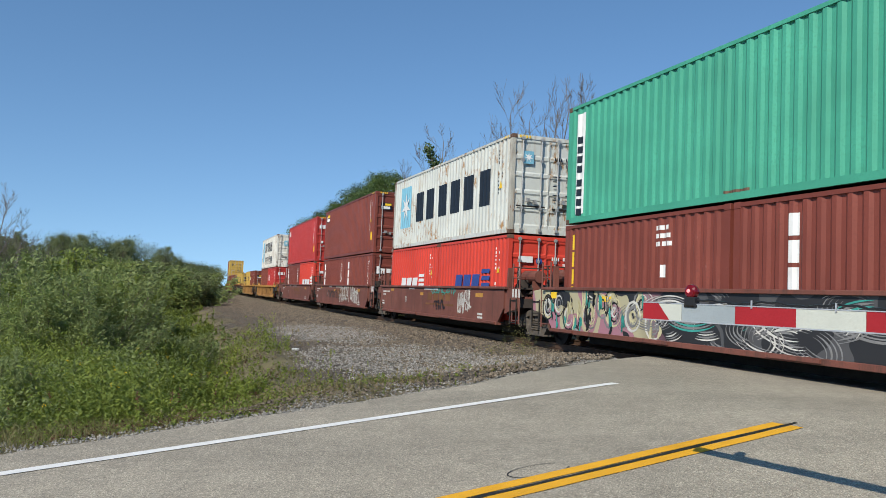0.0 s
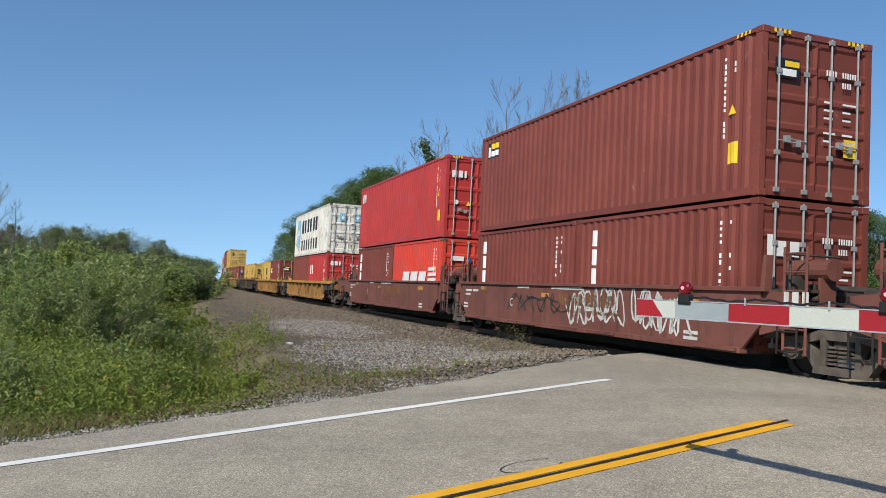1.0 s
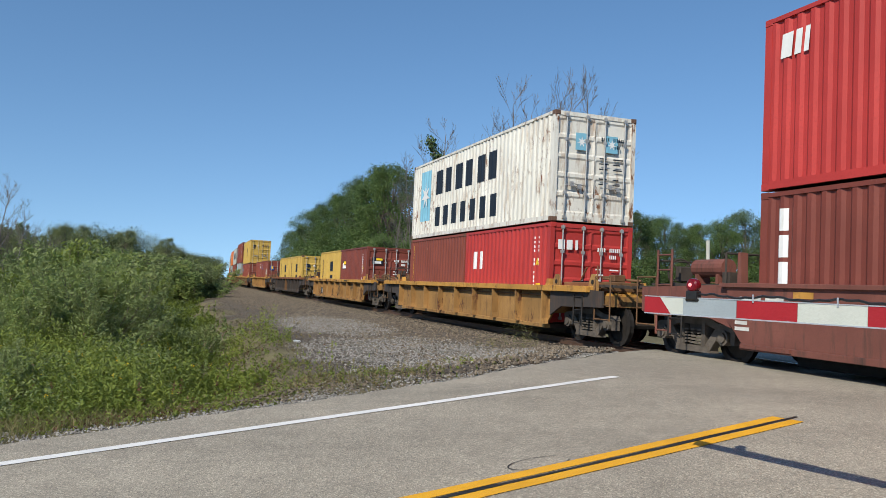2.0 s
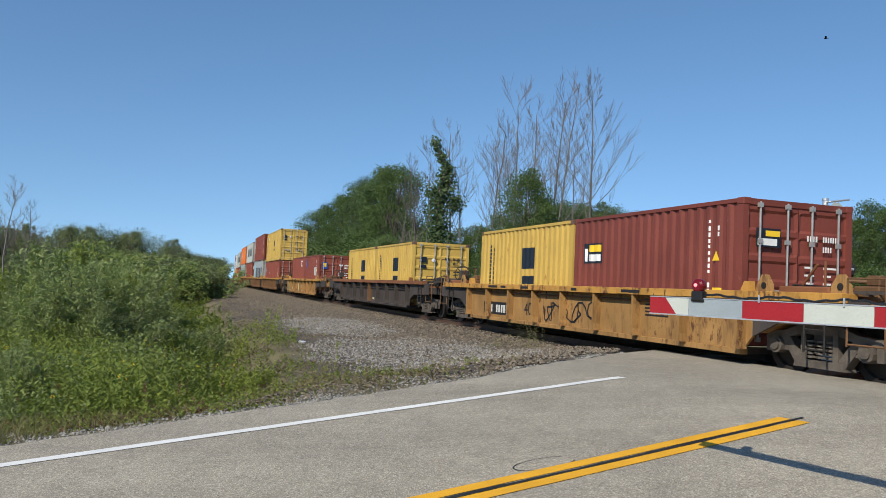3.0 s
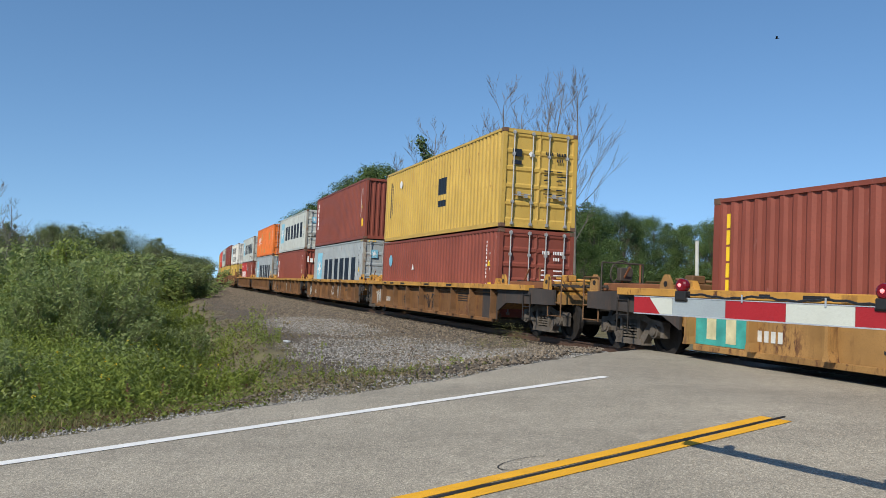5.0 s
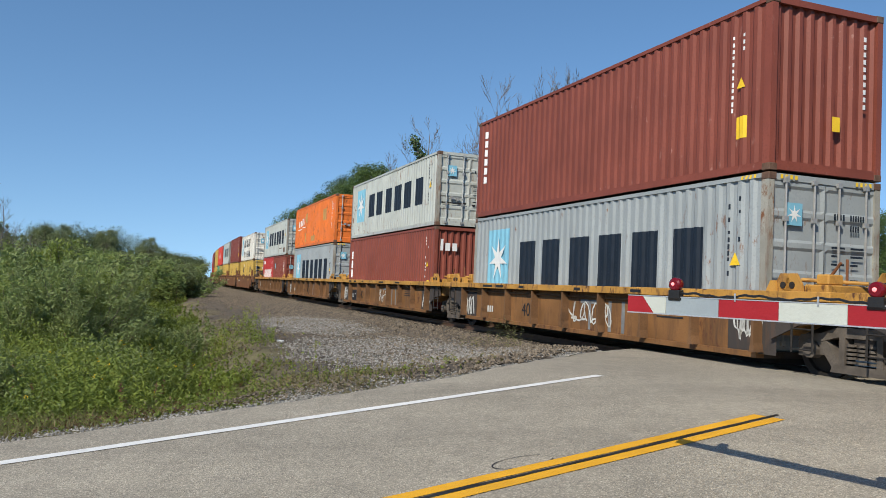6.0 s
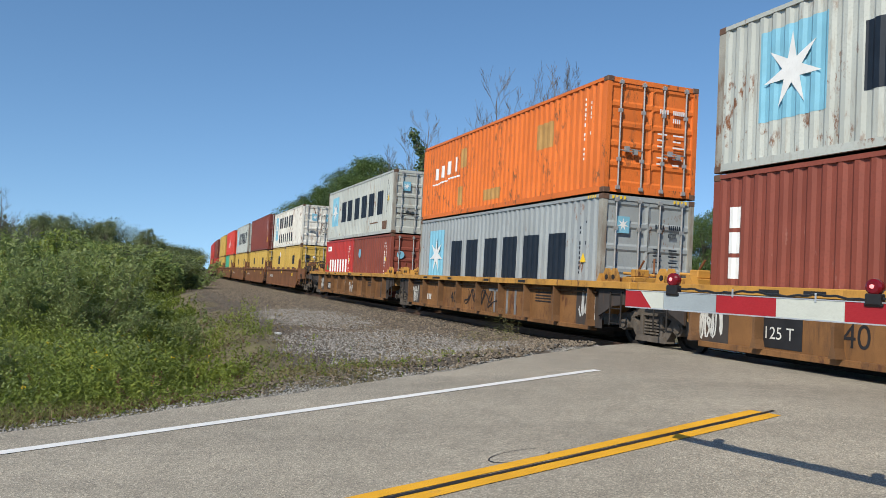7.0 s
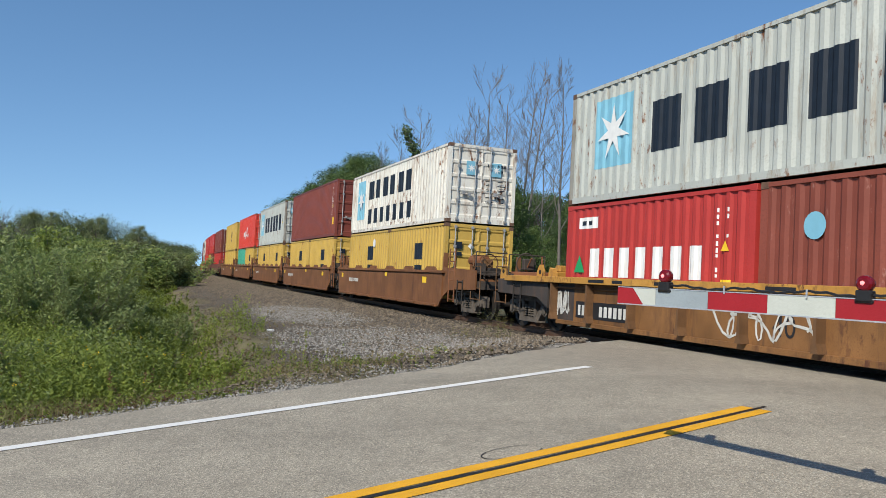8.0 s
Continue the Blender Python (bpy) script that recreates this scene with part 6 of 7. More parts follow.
def quads_mesh(name, v, mat):
    me = bpy.data.meshes.new(name)
    n = len(v) // 4
    me.vertices.add(len(v))
    me.vertices.foreach_set("co", v.astype(np.float32).ravel())
    me.loops.add(4 * n)
    me.loops.foreach_set("vertex_index", np.arange(4 * n, dtype=np.int32))
    me.polygons.add(n)
    me.polygons.foreach_set("loop_start", np.arange(0, 4 * n, 4, dtype=np.int32))
    me.update(calc_edges=True)
    me.materials.append(mat)
    return me


def limb(verts, faces, a, b, r0, r1, seg=5):
    a, b = Vector(a), Vector(b)
    q = (b - a).to_track_quat("Z", "Y")
    base = len(verts)
    for p, r in ((a, r0), (b, r1)):
        for i in range(seg):
            t = 2 * math.pi * i / seg
            verts.append(tuple(p + q @ Vector((r * math.cos(t), r * math.sin(t), 0))))
    for i in range(seg):
        j = (i + 1) % seg
        faces.append((base + i, base + j, base + seg + j, base + seg + i))


def grow(verts, faces, tips, p, d, length, r, depth, rng, spread=0.5, up=0.15, keep=0.72, fork=(2, 3), wob=0.12, floor=0.0):
    """A branching limb; tips gathers the places of twigs."""
    steps = 3
    for k in range(steps):
        d = (d + Vector((rng.gauss(0, wob), rng.gauss(0, wob), rng.gauss(0, wob) + up * 0.3))).normalized()
        q = p + d * (length / steps)
        r2 = max(r * (0.86 if depth else 0.7), floor)
        limb(verts, faces, p, q, r, r2, 5 if r > 0.04 else 3)
        p, r = q, r2
        if depth and k and rng.random() < 0.6:
            side = (d + Vector((rng.gauss(0, 1), rng.gauss(0, 1), rng.gauss(0, 0.5))) * spread * 1.3).normalized()
            grow(verts, faces, tips, p, side, length * keep * rng.uniform(0.5, 0.85), r * 0.5, depth - 1, rng, spread, up, keep, fork, wob, floor)
    if depth == 0:
        tips.append((p.x, p.y, p.z))
        return
    for _ in range(rng.randint(*fork)):
        nd = (d + Vector((rng.gauss(0, 1), rng.gauss(0, 1), rng.gauss(0, 0.6))) * spread + Vector((0, 0, up))).normalized()
        grow(verts, faces, tips, p, nd, length * keep * rng.uniform(0.75, 1.1), r * 0.68, depth - 1, rng, spread, up, keep, fork, wob, floor)


M_BARK = material("grey_brown_bark", (0.13, 0.105, 0.085), 0.9, var=0.3, scale=3, fine=30, bump=0.5, rand=0.2)
M_PALEBARK = material("bleached_dead_wood", (0.165, 0.148, 0.130), 0.9, var=0.25, scale=3, fine=30, bump=0.4, rand=0.2)
M_LEAF = leaf_material("broadleaf_green", (0.098, 0.152, 0.044), 0.3, 0.02)
M_LEAF_DARK = leaf_material("dark_tree_green", (0.080, 0.124, 0.046), 0.3, 0.02)
# paler grey-green: the haze of distance is mixed into the leaf colour
M_FAR = leaf_material("hazed_green_foliage", (0.162, 0.195, 0.086), 0.22, 0.02)
M_SHRUB = leaf_material("willow_shrub_green", (0.232, 0.292, 0.088), 0.3, 0.03)
M_WEED = leaf_material("weed_green", (0.185, 0.235, 0.046), 0.25, 0.015)
M_GRASS = leaf_material("grass_green_and_straw", (0.190, 0.185, 0.070), 0.4, 0.05)
M_DRY = leaf_material("dry_grass", (0.26, 0.205, 0.10), 0.4, 0.03)
M_GREYWEED = leaf_material("grey_green_weed", (0.215, 0.266, 0.098), 0.3, 0.02)
M_YELLOWWEED = leaf_material("yellow_green_weed", (0.225, 0.275, 0.050), 0.25, 0.015)
M_RUSSET = leaf_material("russet_dock_stems", (0.150, 0.085, 0.045), 0.35, 0.02)
M_FLOWER = leaf_material("goldenrod_yellow", (0.75, 0.50, 0.02), 0.2, 0.01)


def pydata(name, v, f, mat):
    me = bpy.data.meshes.new(name)
    me.from_pydata(v, [], f)
    me.materials.append(mat)
    return smooth(me)


def leafy_meshes(kind, seed):
    """Trunk and crown meshes of a tree or shrub about one tall unit of its kind."""
    rng, nr = random.Random(seed), np.random.RandomState(seed)
    v, f, tips = [], [], []
    if kind in ("tree", "far_tree"):
        # 10 m: a stem, limbs, and rounded leaf masses inside an uneven egg-shaped crown
        limb(v, f, (0, 0, -0.3), (0.05, 0, 4.5), 0.20, 0.12, 7)
        limb(v, f, (0.05, 0, 4.5), (-0.1, 0.1, 8.6), 0.12, 0.03, 6)
        num, per, size = (74, 360, 0.078) if kind == "tree" else (54, 190, 0.130)
        lean = nr.uniform(0, 6.28, 3)
        c = []
        for i in range(num):
            z = 1.2 + 8.2 * (i + nr.uniform(0, 1)) / num
            a = nr.uniform(0, 6.28)
            wide = 2.7 * math.sin(math.pi * min(1.0, max(0.05, (z + 0.6) / 10.6)) ** 0.9) ** 0.6 * (1 + 0.22 * math.sin(a * 2 + lean[0]) + 0.16 * math.sin(a * 3 + z + lean[1]))
            r = wide * nr.uniform(0.45, 1.0)
            hub = np.array([r * math.cos(a), r * math.sin(a), z])
            limb(v, f, (0, 0, max(0.8, z * 0.62)), tuple(hub), 0.05, 0.012, 3)
            ball = nr.normal(0, 1, (per, 3))
            ball /= np.linalg.norm(ball, axis=1)[:, None]
            rad = nr.uniform(0.60, 1.20) * (1.0 - 0.35 * z / 10)
            c.append(hub + ball * rad * np.array([1.15, 1.15, 0.8]) * (0.80 + 0.28 * nr.normal(0, 1, (per, 1))))
        return v, f, np.concatenate(c), size, nr
    if kind == "small":    # 6 m, dense from low down
        for k in range(3):
            grow(v, f, tips, Vector((rng.uniform(-0.3, 0.3), rng.uniform(-0.3, 0.3), -0.2)), Vector((rng.gauss(0, 0.35), rng.gauss(0, 0.35), 1)).normalized(), 2.0, 0.09, 3, rng, 0.7, 0.1, 0.7)
        per, sd, size = (110, 0.42, 0.085)
    else:                    # shrub, 3 m: a stool of upright leafy rods, some of them forked
        for k in range(17):
            p = Vector((rng.gauss(0, 0.34), rng.gauss(0, 0.34), -0.1))
            d = Vector((p.x * 0.55 + rng.gauss(0, 0.12), p.y * 0.55 + rng.gauss(0, 0.12), 1)).normalized()
            tall = rng.uniform(1.5, 3.1) * (1.0 - 0.25 * min(1.0, p.length))
            r = 0.016
            for j in range(6):
                d = (d + Vector((rng.gauss(0, 0.09), rng.gauss(0, 0.09), 0.03))).normalized()
                q = p + d * tall / 6
                limb(v, f, p, q, r, r * 0.8, 3)
                r *= 0.8
                if j:
                    for _ in range(3):
                        a = rng.uniform(0, 6.28)
                        k2 = rng.uniform(0.12, 0.42) * (1.15 - j / 6)
                        w = p.lerp(q, rng.random()) + Vector((math.cos(a) * k2, math.sin(a) * k2, k2 * 0.9))
                        limb(v, f, p, w, r * 0.5, 0.003, 3)
                        tips.append(tuple(w))
                        tips.append(tuple(p.lerp(w, 0.5)))
                p = q
            tips.append(tuple(p))
        per, sd, size = (26, 0.085, 0.034) if kind == "shrub" else (11, 0.11, 0.062)
    t = np.array(tips)
    c = np.repeat(t, per, 0)
    c = c + np.clip(nr.normal(0, 1, c.shape), -2.0, 2.0) * sd * np.array([1, 1, 0.75])
    c = c[c[:, 2] > 0.1]
    return v, f, c, size, nr


LEAFY = {}


def leafy(kind, seed, mat):
    key = (kind, seed, mat.name)
    if key not in LEAFY:
        v, f, c, size, nr = leafy_meshes(kind, seed)
        trunk = pydata("trunk", v, f, M_BARK)
        crown = quads_mesh("crown", leaf_quads(c, size, nr, 0.8, 2.6 if kind in ("shrub", "bush") else 1.6), mat)
        top = float(np.percentile(c[:, 2], 99.3))
        LEAFY[key] = (trunk, crown, top)
    return LEAFY[key]


def plant(name, kind, seed, mat, x, y, height, width, turn, label, category, group):
    trunk, crown, top = leafy(kind, seed, mat)
    z = float(ground_z(np.array([x]), np.array([y]))[0])
    ob = thing(name, label, category, group)
    k = height / top
    ob.matrix_basis = Matrix.Translation((x, y, z)) @ Matrix.Rotation(turn, 4, "Z")
    for nm, me in (("trunk" if kind not in ("shrub", "bush") else "stem", trunk), ("crown", crown)):
        p = part(nm, me, None, ob)
        p.scale = (k * width, k * width, k)
        if nm == "stem":
            p["kind"] = "stuff"
    return ob


def polar(az, r):
    a = radians(az)
    return r * math.sin(a), r * math.cos(a)


def build_trees():
    rng = random.Random(11)
    # belt beyond the track, from far along it to the near side of the crossing: az, r, height
    belt = []
    for az, r, h in ((-10.6, 150, 9.8), (-9.8, 128, 9.8), (-9.3, 108, 10.2), (-8.4, 112, 11.6), (-7.6, 98, 11.2), (-6.6, 92, 11.8), (-5.6, 84, 11.6), (-4.6, 78, 12.0), (-3.9, 72, 11.2), (-3.0, 84, 9.4),
                     (-2.0, 80, 8.0), (-0.6, 84, 7.8), (0.8, 86, 8.6), (2.0, 82, 8.4), (3.4, 76, 9.0), (5.0, 80, 10.2), (6.6, 78, 10.6), (7.6, 84, 11.2), (8.6, 78, 10.8), (9.8, 86, 11.6), (11.2, 82, 10.8)):
        belt.append((az, r, h * (1.12 if az < -3.5 else 1.0)))
    for az in np.arange(9.4, 44, 1.25):
        belt.append((az + rng.uniform(-0.3, 0.3), rng.uniform(98, 120), rng.uniform(11.6, 13.6) if az < 22 else rng.uniform(9.8, 11.8)))
    belt += [(27.6, 74, 10.6), (28.9, 72, 9.6), (23.2, 88, 9.2), (30.5, 76, 10.0)]
    for i, (az, r, h) in enumerate(belt):
        x, y = polar(az, r)
        plant("tree", "tree" if az < 33 else "far_tree", 20 + i % 4, M_LEAF if i % 3 else M_LEAF_DARK, x, y, h, 1.0, rng.uniform(0, 6.28), "full-crowned green broadleaf tree beyond the railway", "tree", "trees beyond the track")
        if i % 2 == 0:
            x, y = polar(az + rng.uniform(-0.8, 0.8), r - rng.uniform(4, 9))
            d, _ = off_track(np.array([x]), np.array([y]))
            if d[0] < -6:
                plant("small_tree", "small", 30 + i % 3, M_LEAF, x, y, h * 0.5, 1.3, rng.uniform(0, 6.28), "bushy green understorey tree beyond the railway", "tree", "bushes beyond the track")
    for az, r, h in ((5.3, 43, 8.4), (6.6, 45, 6.4), (4.2, 46, 5.6), (8.0, 50, 5.6), (2.6, 52, 5.0), (0.6, 54, 5.2), (-2.4, 58, 5.4), (-4.2, 62, 6.0), (10.6, 56, 5.6), (12.0, 58, 5.0)):
        x, y = polar(az, r)
        plant("small_tree", "tree", 20 + int(r) % 4, M_LEAF, x, y, h, 1.0 if r != 43 else 0.9, rng.uniform(0, 6.28), "leafy light green young tree beside the railway", "tree", "bushes beyond the track")
    # far belt on the camera's side, and the belt that closes the view along the track
    for i, az in enumerate(np.concatenate([np.arange(-44, -17.6, 0.62), np.arange(-17.6, -9.6, 0.3)])):
        top = np.interp(az, [-44, -31, -28.5, -27, -26, -25, -24, -23, -22, -21.5, -21, -20.3, -19.4, -18.6, -18.2, -17, -16, -14, -9.6],
                        [0.050, 0.050, 0.047, 0.050, 0.054, 0.060, 0.053, 0.044, 0.043, 0.049, 0.048, 0.039, 0.043, 0.036, 0.027, 0.023, 0.019, 0.019, 0.022])
        r = rng.uniform(120, 165) if az < -17.6 else rng.uniform(215, 270)
        h = 2.2 + r * (top + rng.choice((0.002, 0.0, -0.004, -0.008, -0.014, 0.001)))
        x, y = polar(az + rng.uniform(-0.2, 0.2), r)
        d, _ = off_track(np.array([x]), np.array([y]))
        if abs(d[0]) < 8:
            continue
        near_track = az > -17.6
        plant("tree", "small" if near_track or i % 2 else "far_tree", 30 + i % 3 if near_track or i % 2 else 20 + i % 4, M_FAR, x, y, float(h), 1.2 if near_track else rng.uniform(0.62, 0.95), rng.uniform(0, 6.28), "dark green broadleaf tree at the edge of the field", "tree", "trees round the field")
    # low thicket between the far trees and the embankment
    for i in range(170):
        az = -22.0 + 8.0 * rng.random()
        r = rng.uniform(58, 200)
        x, y = polar(az, r)
        d, _ = off_track(np.array([x]), np.array([y]))
        if d[0] < 7.6:
            continue
        cap = np.interp(az, [-22, -19, -17, -15], [0.026, 0.021, 0.015, 0.010])
        plant("bush", "bush", 40 + i % 4, (M_FAR, M_SHRUB, M_GREYWEED)[i % 3], x, y, max(1.6, 2.2 + cap * r - rng.uniform(0.0, 1.2)), rng.uniform(1.2, 1.7), rng.uniform(0, 6.28), "low bush in the overgrown field", "bush", "bushes in the field")
    for i in range(46):
        az = -42 + i * 0.64
        r = rng.uniform(60, 112)
        x, y = polar(az, r)
        d, _ = off_track(np.array([x]), np.array([y]))
        if d[0] < 11:
            continue
        cap = np.interp(az, [-42, -30, -26, -24, -20, -17, -13], [0.012, 0.008, 0.026, 0.030, 0.006, -0.004, -0.010])
        plant("small_tree", "small", 30 + i % 3, M_FAR if i % 3 == 0 else M_SHRUB, x, y, max(1.6, 2.2 + cap * r + rng.uniform(-1.0, 0.3)), 1.2, rng.uniform(0, 6.28), "bushy green young tree in the overgrown field", "tree", "bushes in the field")
    # thickets behind and to the sides of the camera
    for i in range(22):
        a = 75 + i * 10.0
        x, y = polar(a, rng.uniform(55, 80))
        d, _ = off_track(np.array([x]), np.array([y]))
        q = x * RN.x + y * RN.y
        if abs(d[0]) < 8 or -16 < q < 8:
            continue
        plant("tree", "far_tree", 20 + i % 4, M_LEAF, x, y, rng.uniform(9, 12), 1.1, rng.uniform(0, 6.28), "full-crowned green broadleaf tree by the road", "tree", "trees by the road")


def bare_mesh(seed):
    """A leafless tree about 15 m tall: a clear stem, long upswept limbs that fork twice, and fine twigs."""
    rng = random.Random(seed)
    v, f = [], []

    def bough(p, d, length, r, depth, lift):
        steps = 5 if depth > 1 else 4
        for k in range(steps):
            d = (d + Vector((rng.gauss(0, 0.10), rng.gauss(0, 0.10), rng.gauss(0, 0.06) + lift))).normalized()
            q = p + d * (length / steps)
            r2 = max(r * (1 - 0.62 / steps), 0.009)
            limb(v, f, p, q, r, r2, 6 if r > 0.05 else 3)
            p, r = q, r2
            if depth and k:
                for _ in range(rng.choice((1, 2, 2)) if depth > 1 else rng.choice((1, 1, 2))):
                    a = rng.uniform(0, 6.28)
                    nd = (d + Vector((math.cos(a), math.sin(a), 0.1)) * rng.uniform(0.35, 0.65)).normalized()
                    bough(p, nd, length * rng.uniform(0.32, 0.58), max(r * 0.46, 0.009), depth - 1, 0.05)

    p, d, r = Vector((0, 0, -0.3)), Vector((rng.gauss(0, 0.04), rng.gauss(0, 0.04), 1)).normalized(), 0.16
    n, turn = 18, rng.uniform(0, 6.28)
    for k in range(n):
        t = k / n
        d = (d * 0.9 + Vector((rng.gauss(0, 0.055), rng.gauss(0, 0.055), 0.12))).normalized()
        q = p + d * (14.6 / n)
        r2 = max(r * (0.95 if t < 0.4 else 0.89), 0.015)
        limb(v, f, p, q, r, r2, 7)
        p, r = q, r2
        if t > 0.28:
            for _ in range(rng.choice((1, 1, 2))):
                turn += 2.4 + rng.gauss(0, 0.4)
                out = rng.uniform(0.45, 0.95)
                nd = Vector((math.cos(turn) * out, math.sin(turn) * out, 0.75)).normalized()
                bough(p, nd, 4.3 * (1.2 - t) ** 0.8 * rng.uniform(0.5, 1.2), max(r * 0.40, 0.012), 2, 0.055)
    return v, f


def build_bare_trees():
    rng = random.Random(4)
    meshes = []
    for k in range(6):
        v, f = bare_mesh(70 + k)
        meshes.append((pydata("trunk", v, f, M_PALEBARK), max(p[2] for p in v)))
    spots = [(9.75, 48, 16.4, 0), (7.8, 51, 16.6, 1), (6.8, 56, 17.2, 2), (5.8, 52, 15.2, 3), (4.5, 52, 16.4, 4), (2.7, 52, 14.2, 5), (3.7, 55, 13.4, 1), (1.1, 52, 11.0, 2), (-0.2, 56, 14.2, 3), (-1.6, 54, 12.6, 4),
             (-2.2, 55, 11.4, 5), (-2.9, 60, 10.2, 1), (-3.8, 62, 9.8, 2), (5.2, 58, 13.0, 5), (8.6, 57, 13.4, 4), (-28.9, 66, 9.2, 1), (-28.2, 68, 7.6, 3), (-30.2, 64, 8.2, 2), (-27.0, 80, 6.0, 4), (-31.5, 70, 8.0, 5),
             (-28.6, 84, 6.4, 5), (-27.6, 88, 6.6, 2), (-26.4, 90, 6.0, 3), (-29.6, 80, 6.4, 4), (-25.8, 84, 5.4, 1)]
    for i, (az, r, h, k) in enumerate(spots):
        x, y = polar(az, r)
        me, top = meshes[k]
        ob = thing("bare_tree", "leafless dead tree with a pale grey trunk and fine twigs", "tree", "bare trees")
        z = float(ground_z(np.array([x]), np.array([y]))[0])
        ob.matrix_basis = Matrix.Translation((x, y, z)) @ Matrix.Rotation(i * 1.9, 4, "Z")
        p = part("trunk", me, None, ob)
        s = h / top
        w = s * (0.78 if r < 62 else 1.0)
        p.scale = (w, w, s)
    # trunk wrapped in ivy
    x, y = polar(-0.9, 52)
    ob = thing("ivy_covered_tree", "dead trunk wrapped in dark green ivy", "tree")
    ob.matrix_basis = pose(x, y, float(ground_z(np.array([x]), np.array([y]))[0]))
    v, f = [], []
    pts = [(0, 0, -0.2), (0.1, 0, 4), (-0.05, 0, 7.6), (0.4, 0, 9.0), (-0.5, 0, 10.9)]
    ob.scale = (1.05, 1.05, 1.09)
    for a, b, r in zip(pts, pts[1:], (0.22, 0.19, 0.15, 0.1)):
        limb(v, f, a, b, r, r * 0.8, 6)
    limb(v, f, (0, 0, 7.2), (1.0, 0, 9.0), 0.12, 0.06, 6)
    part("trunk", pydata("trunk", v, f, M_PALEBARK), None, ob)
    nr = np.random.RandomState(3)
    c = []
    for a, b, rad, n in (((0, 0, 0), (0.1, 0, 4.5), 0.75, 2200), ((0.1, 0, 4.5), (-0.05, 0, 7.0), 0.62, 1600), ((-0.5, 0, 7.4), (0.5, 0, 8.0), 0.55, 900), ((0.2, 0, 8.2), (0.5, 0, 9.2), 0.4, 500), ((0.4, 0, 9.2), (-0.5, 0, 10.8), 0.28, 500), ((0.9, 0, 6.8), (1.1, 0, 7.4), 0.4, 350)):
        t = nr.uniform(0, 1, (n, 1))
        c.append(np.array(a) * (1 - t) + np.array(b) * t + nr.normal(0, rad * 0.58, (n, 3)))
    part("ivy", quads_mesh("ivy", leaf_quads(np.concatenate(c), 0.13, nr), M_LEAF_DARK), None, ob)


def build_shrubs():
    rng = random.Random(21)
    n = 0
    tries = 0
    while n < 230 and tries < 6000:
        tries += 1
        az, r = rng.uniform(-36, -11.5), 12.5 + 52 * rng.random() ** 1.35
        x, y = polar(az, r)
        d, s = off_track(np.array([x]), np.array([y]))
        q = x * RN.x + y * RN.y
        if d[0] < 11.5 - 2.5 * min(1.0, max(0.0, (s[0] - 15) / 40)) or q > L_EDGE - (6.8 if r > 17.5 else 3.6):
            continue
        top = np.interp(az, [-36, -30, -27, -25, -22, -19, -16.5, -14, -11.5], [-0.03, -0.02, 0.004, 0.022, 0.004, -0.014, -0.030, -0.046, -0.052])
        top = top - 0.026 * min(1.0, max(0.0, (44 - r) / 24))
        h = (2.2 + top * r) * rng.choice((1.25, 1.0, 0.8, 0.55)) + rng.uniform(-0.2, 0.1)
        h = min(max(h, 0.7), 3.6)
        if az < -27 and r < 24:
            h = rng.uniform(0.6, 1.0)
        if r < 18:
            h = rng.uniform(0.55, 1.05)
        plant("shrub", "shrub" if r < 27 else "bush", 40 + n % 4, (M_SHRUB, M_GREYWEED, M_WEED, M_SHRUB, M_GREYWEED)[n % 5], x, y, h, rng.uniform(0.7, 1.15), rng.uniform(0, 6.28), "dense green willow shrub in the overgrown field", "shrub", "shrubs in the field")
        n += 1


def clump(x, y):
    return 0.5 + 0.5 * np.sin(x * 1.3 + np.sin(y * 0.9) * 2) * np.sin(y * 1.1 + np.sin(x * 0.7) * 2)


def scatter(n, rng, region, az0=-38.0, az1=18.0, r0=5.0, r1=46.0, power=1.5):
    """Random places, denser near the road, where region(x, y, d, s, e) gives a chance above a random number; e: distance from the asphalt."""
    az, r = np.radians(rng.uniform(az0, az1, n)), r0 + (r1 - r0) * rng.uniform(0, 1, n) ** power
    x, y = r * np.sin(az), r * np.cos(az)
    d, s = off_track(x, y)
    e = edge_q(x * RU.x + y * RU.y) - (x * RN.x + y * RN.y)
    ok = (rng.uniform(0, 1, n) < region(x, y, d, s, e)) & (e > 0.02)
    return x[ok], y[ok], d[ok], s[ok], e[ok]


def bank(s):
    """How far from the rails the weeds take over from the stones."""
    return np.interp(s, [-20, 0, 14, 40, 60, 120], [8.9, 8.9, 8.5, 7.4, 6.6, 5.6])


def blades(name, x, y, h, w, lean_by, mat, label, rng):
    """Thin bent blades of grass, one folded quad each."""
    n = len(x)
    z = ground_z(x, y)
    a = rng.uniform(0, 6.28, n)
    lean = rng.normal(0, lean_by, (n, 2)) * h[:, None]
    b = np.stack([x, y, z], -1)
    side = np.stack([np.cos(a) * w, np.sin(a) * w, 0 * a], -1)
    mid = b + np.stack([lean[:, 0] * 0.3, lean[:, 1] * 0.3, h * 0.6], -1)
    tip = b + np.stack([lean[:, 0], lean[:, 1], h], -1)
    v = np.stack([b, mid + side, tip, mid - side], 1).reshape(-1, 3)
    tagged(new(name, quads_mesh(name, v, mat)), label, "grass", kind="stuff")


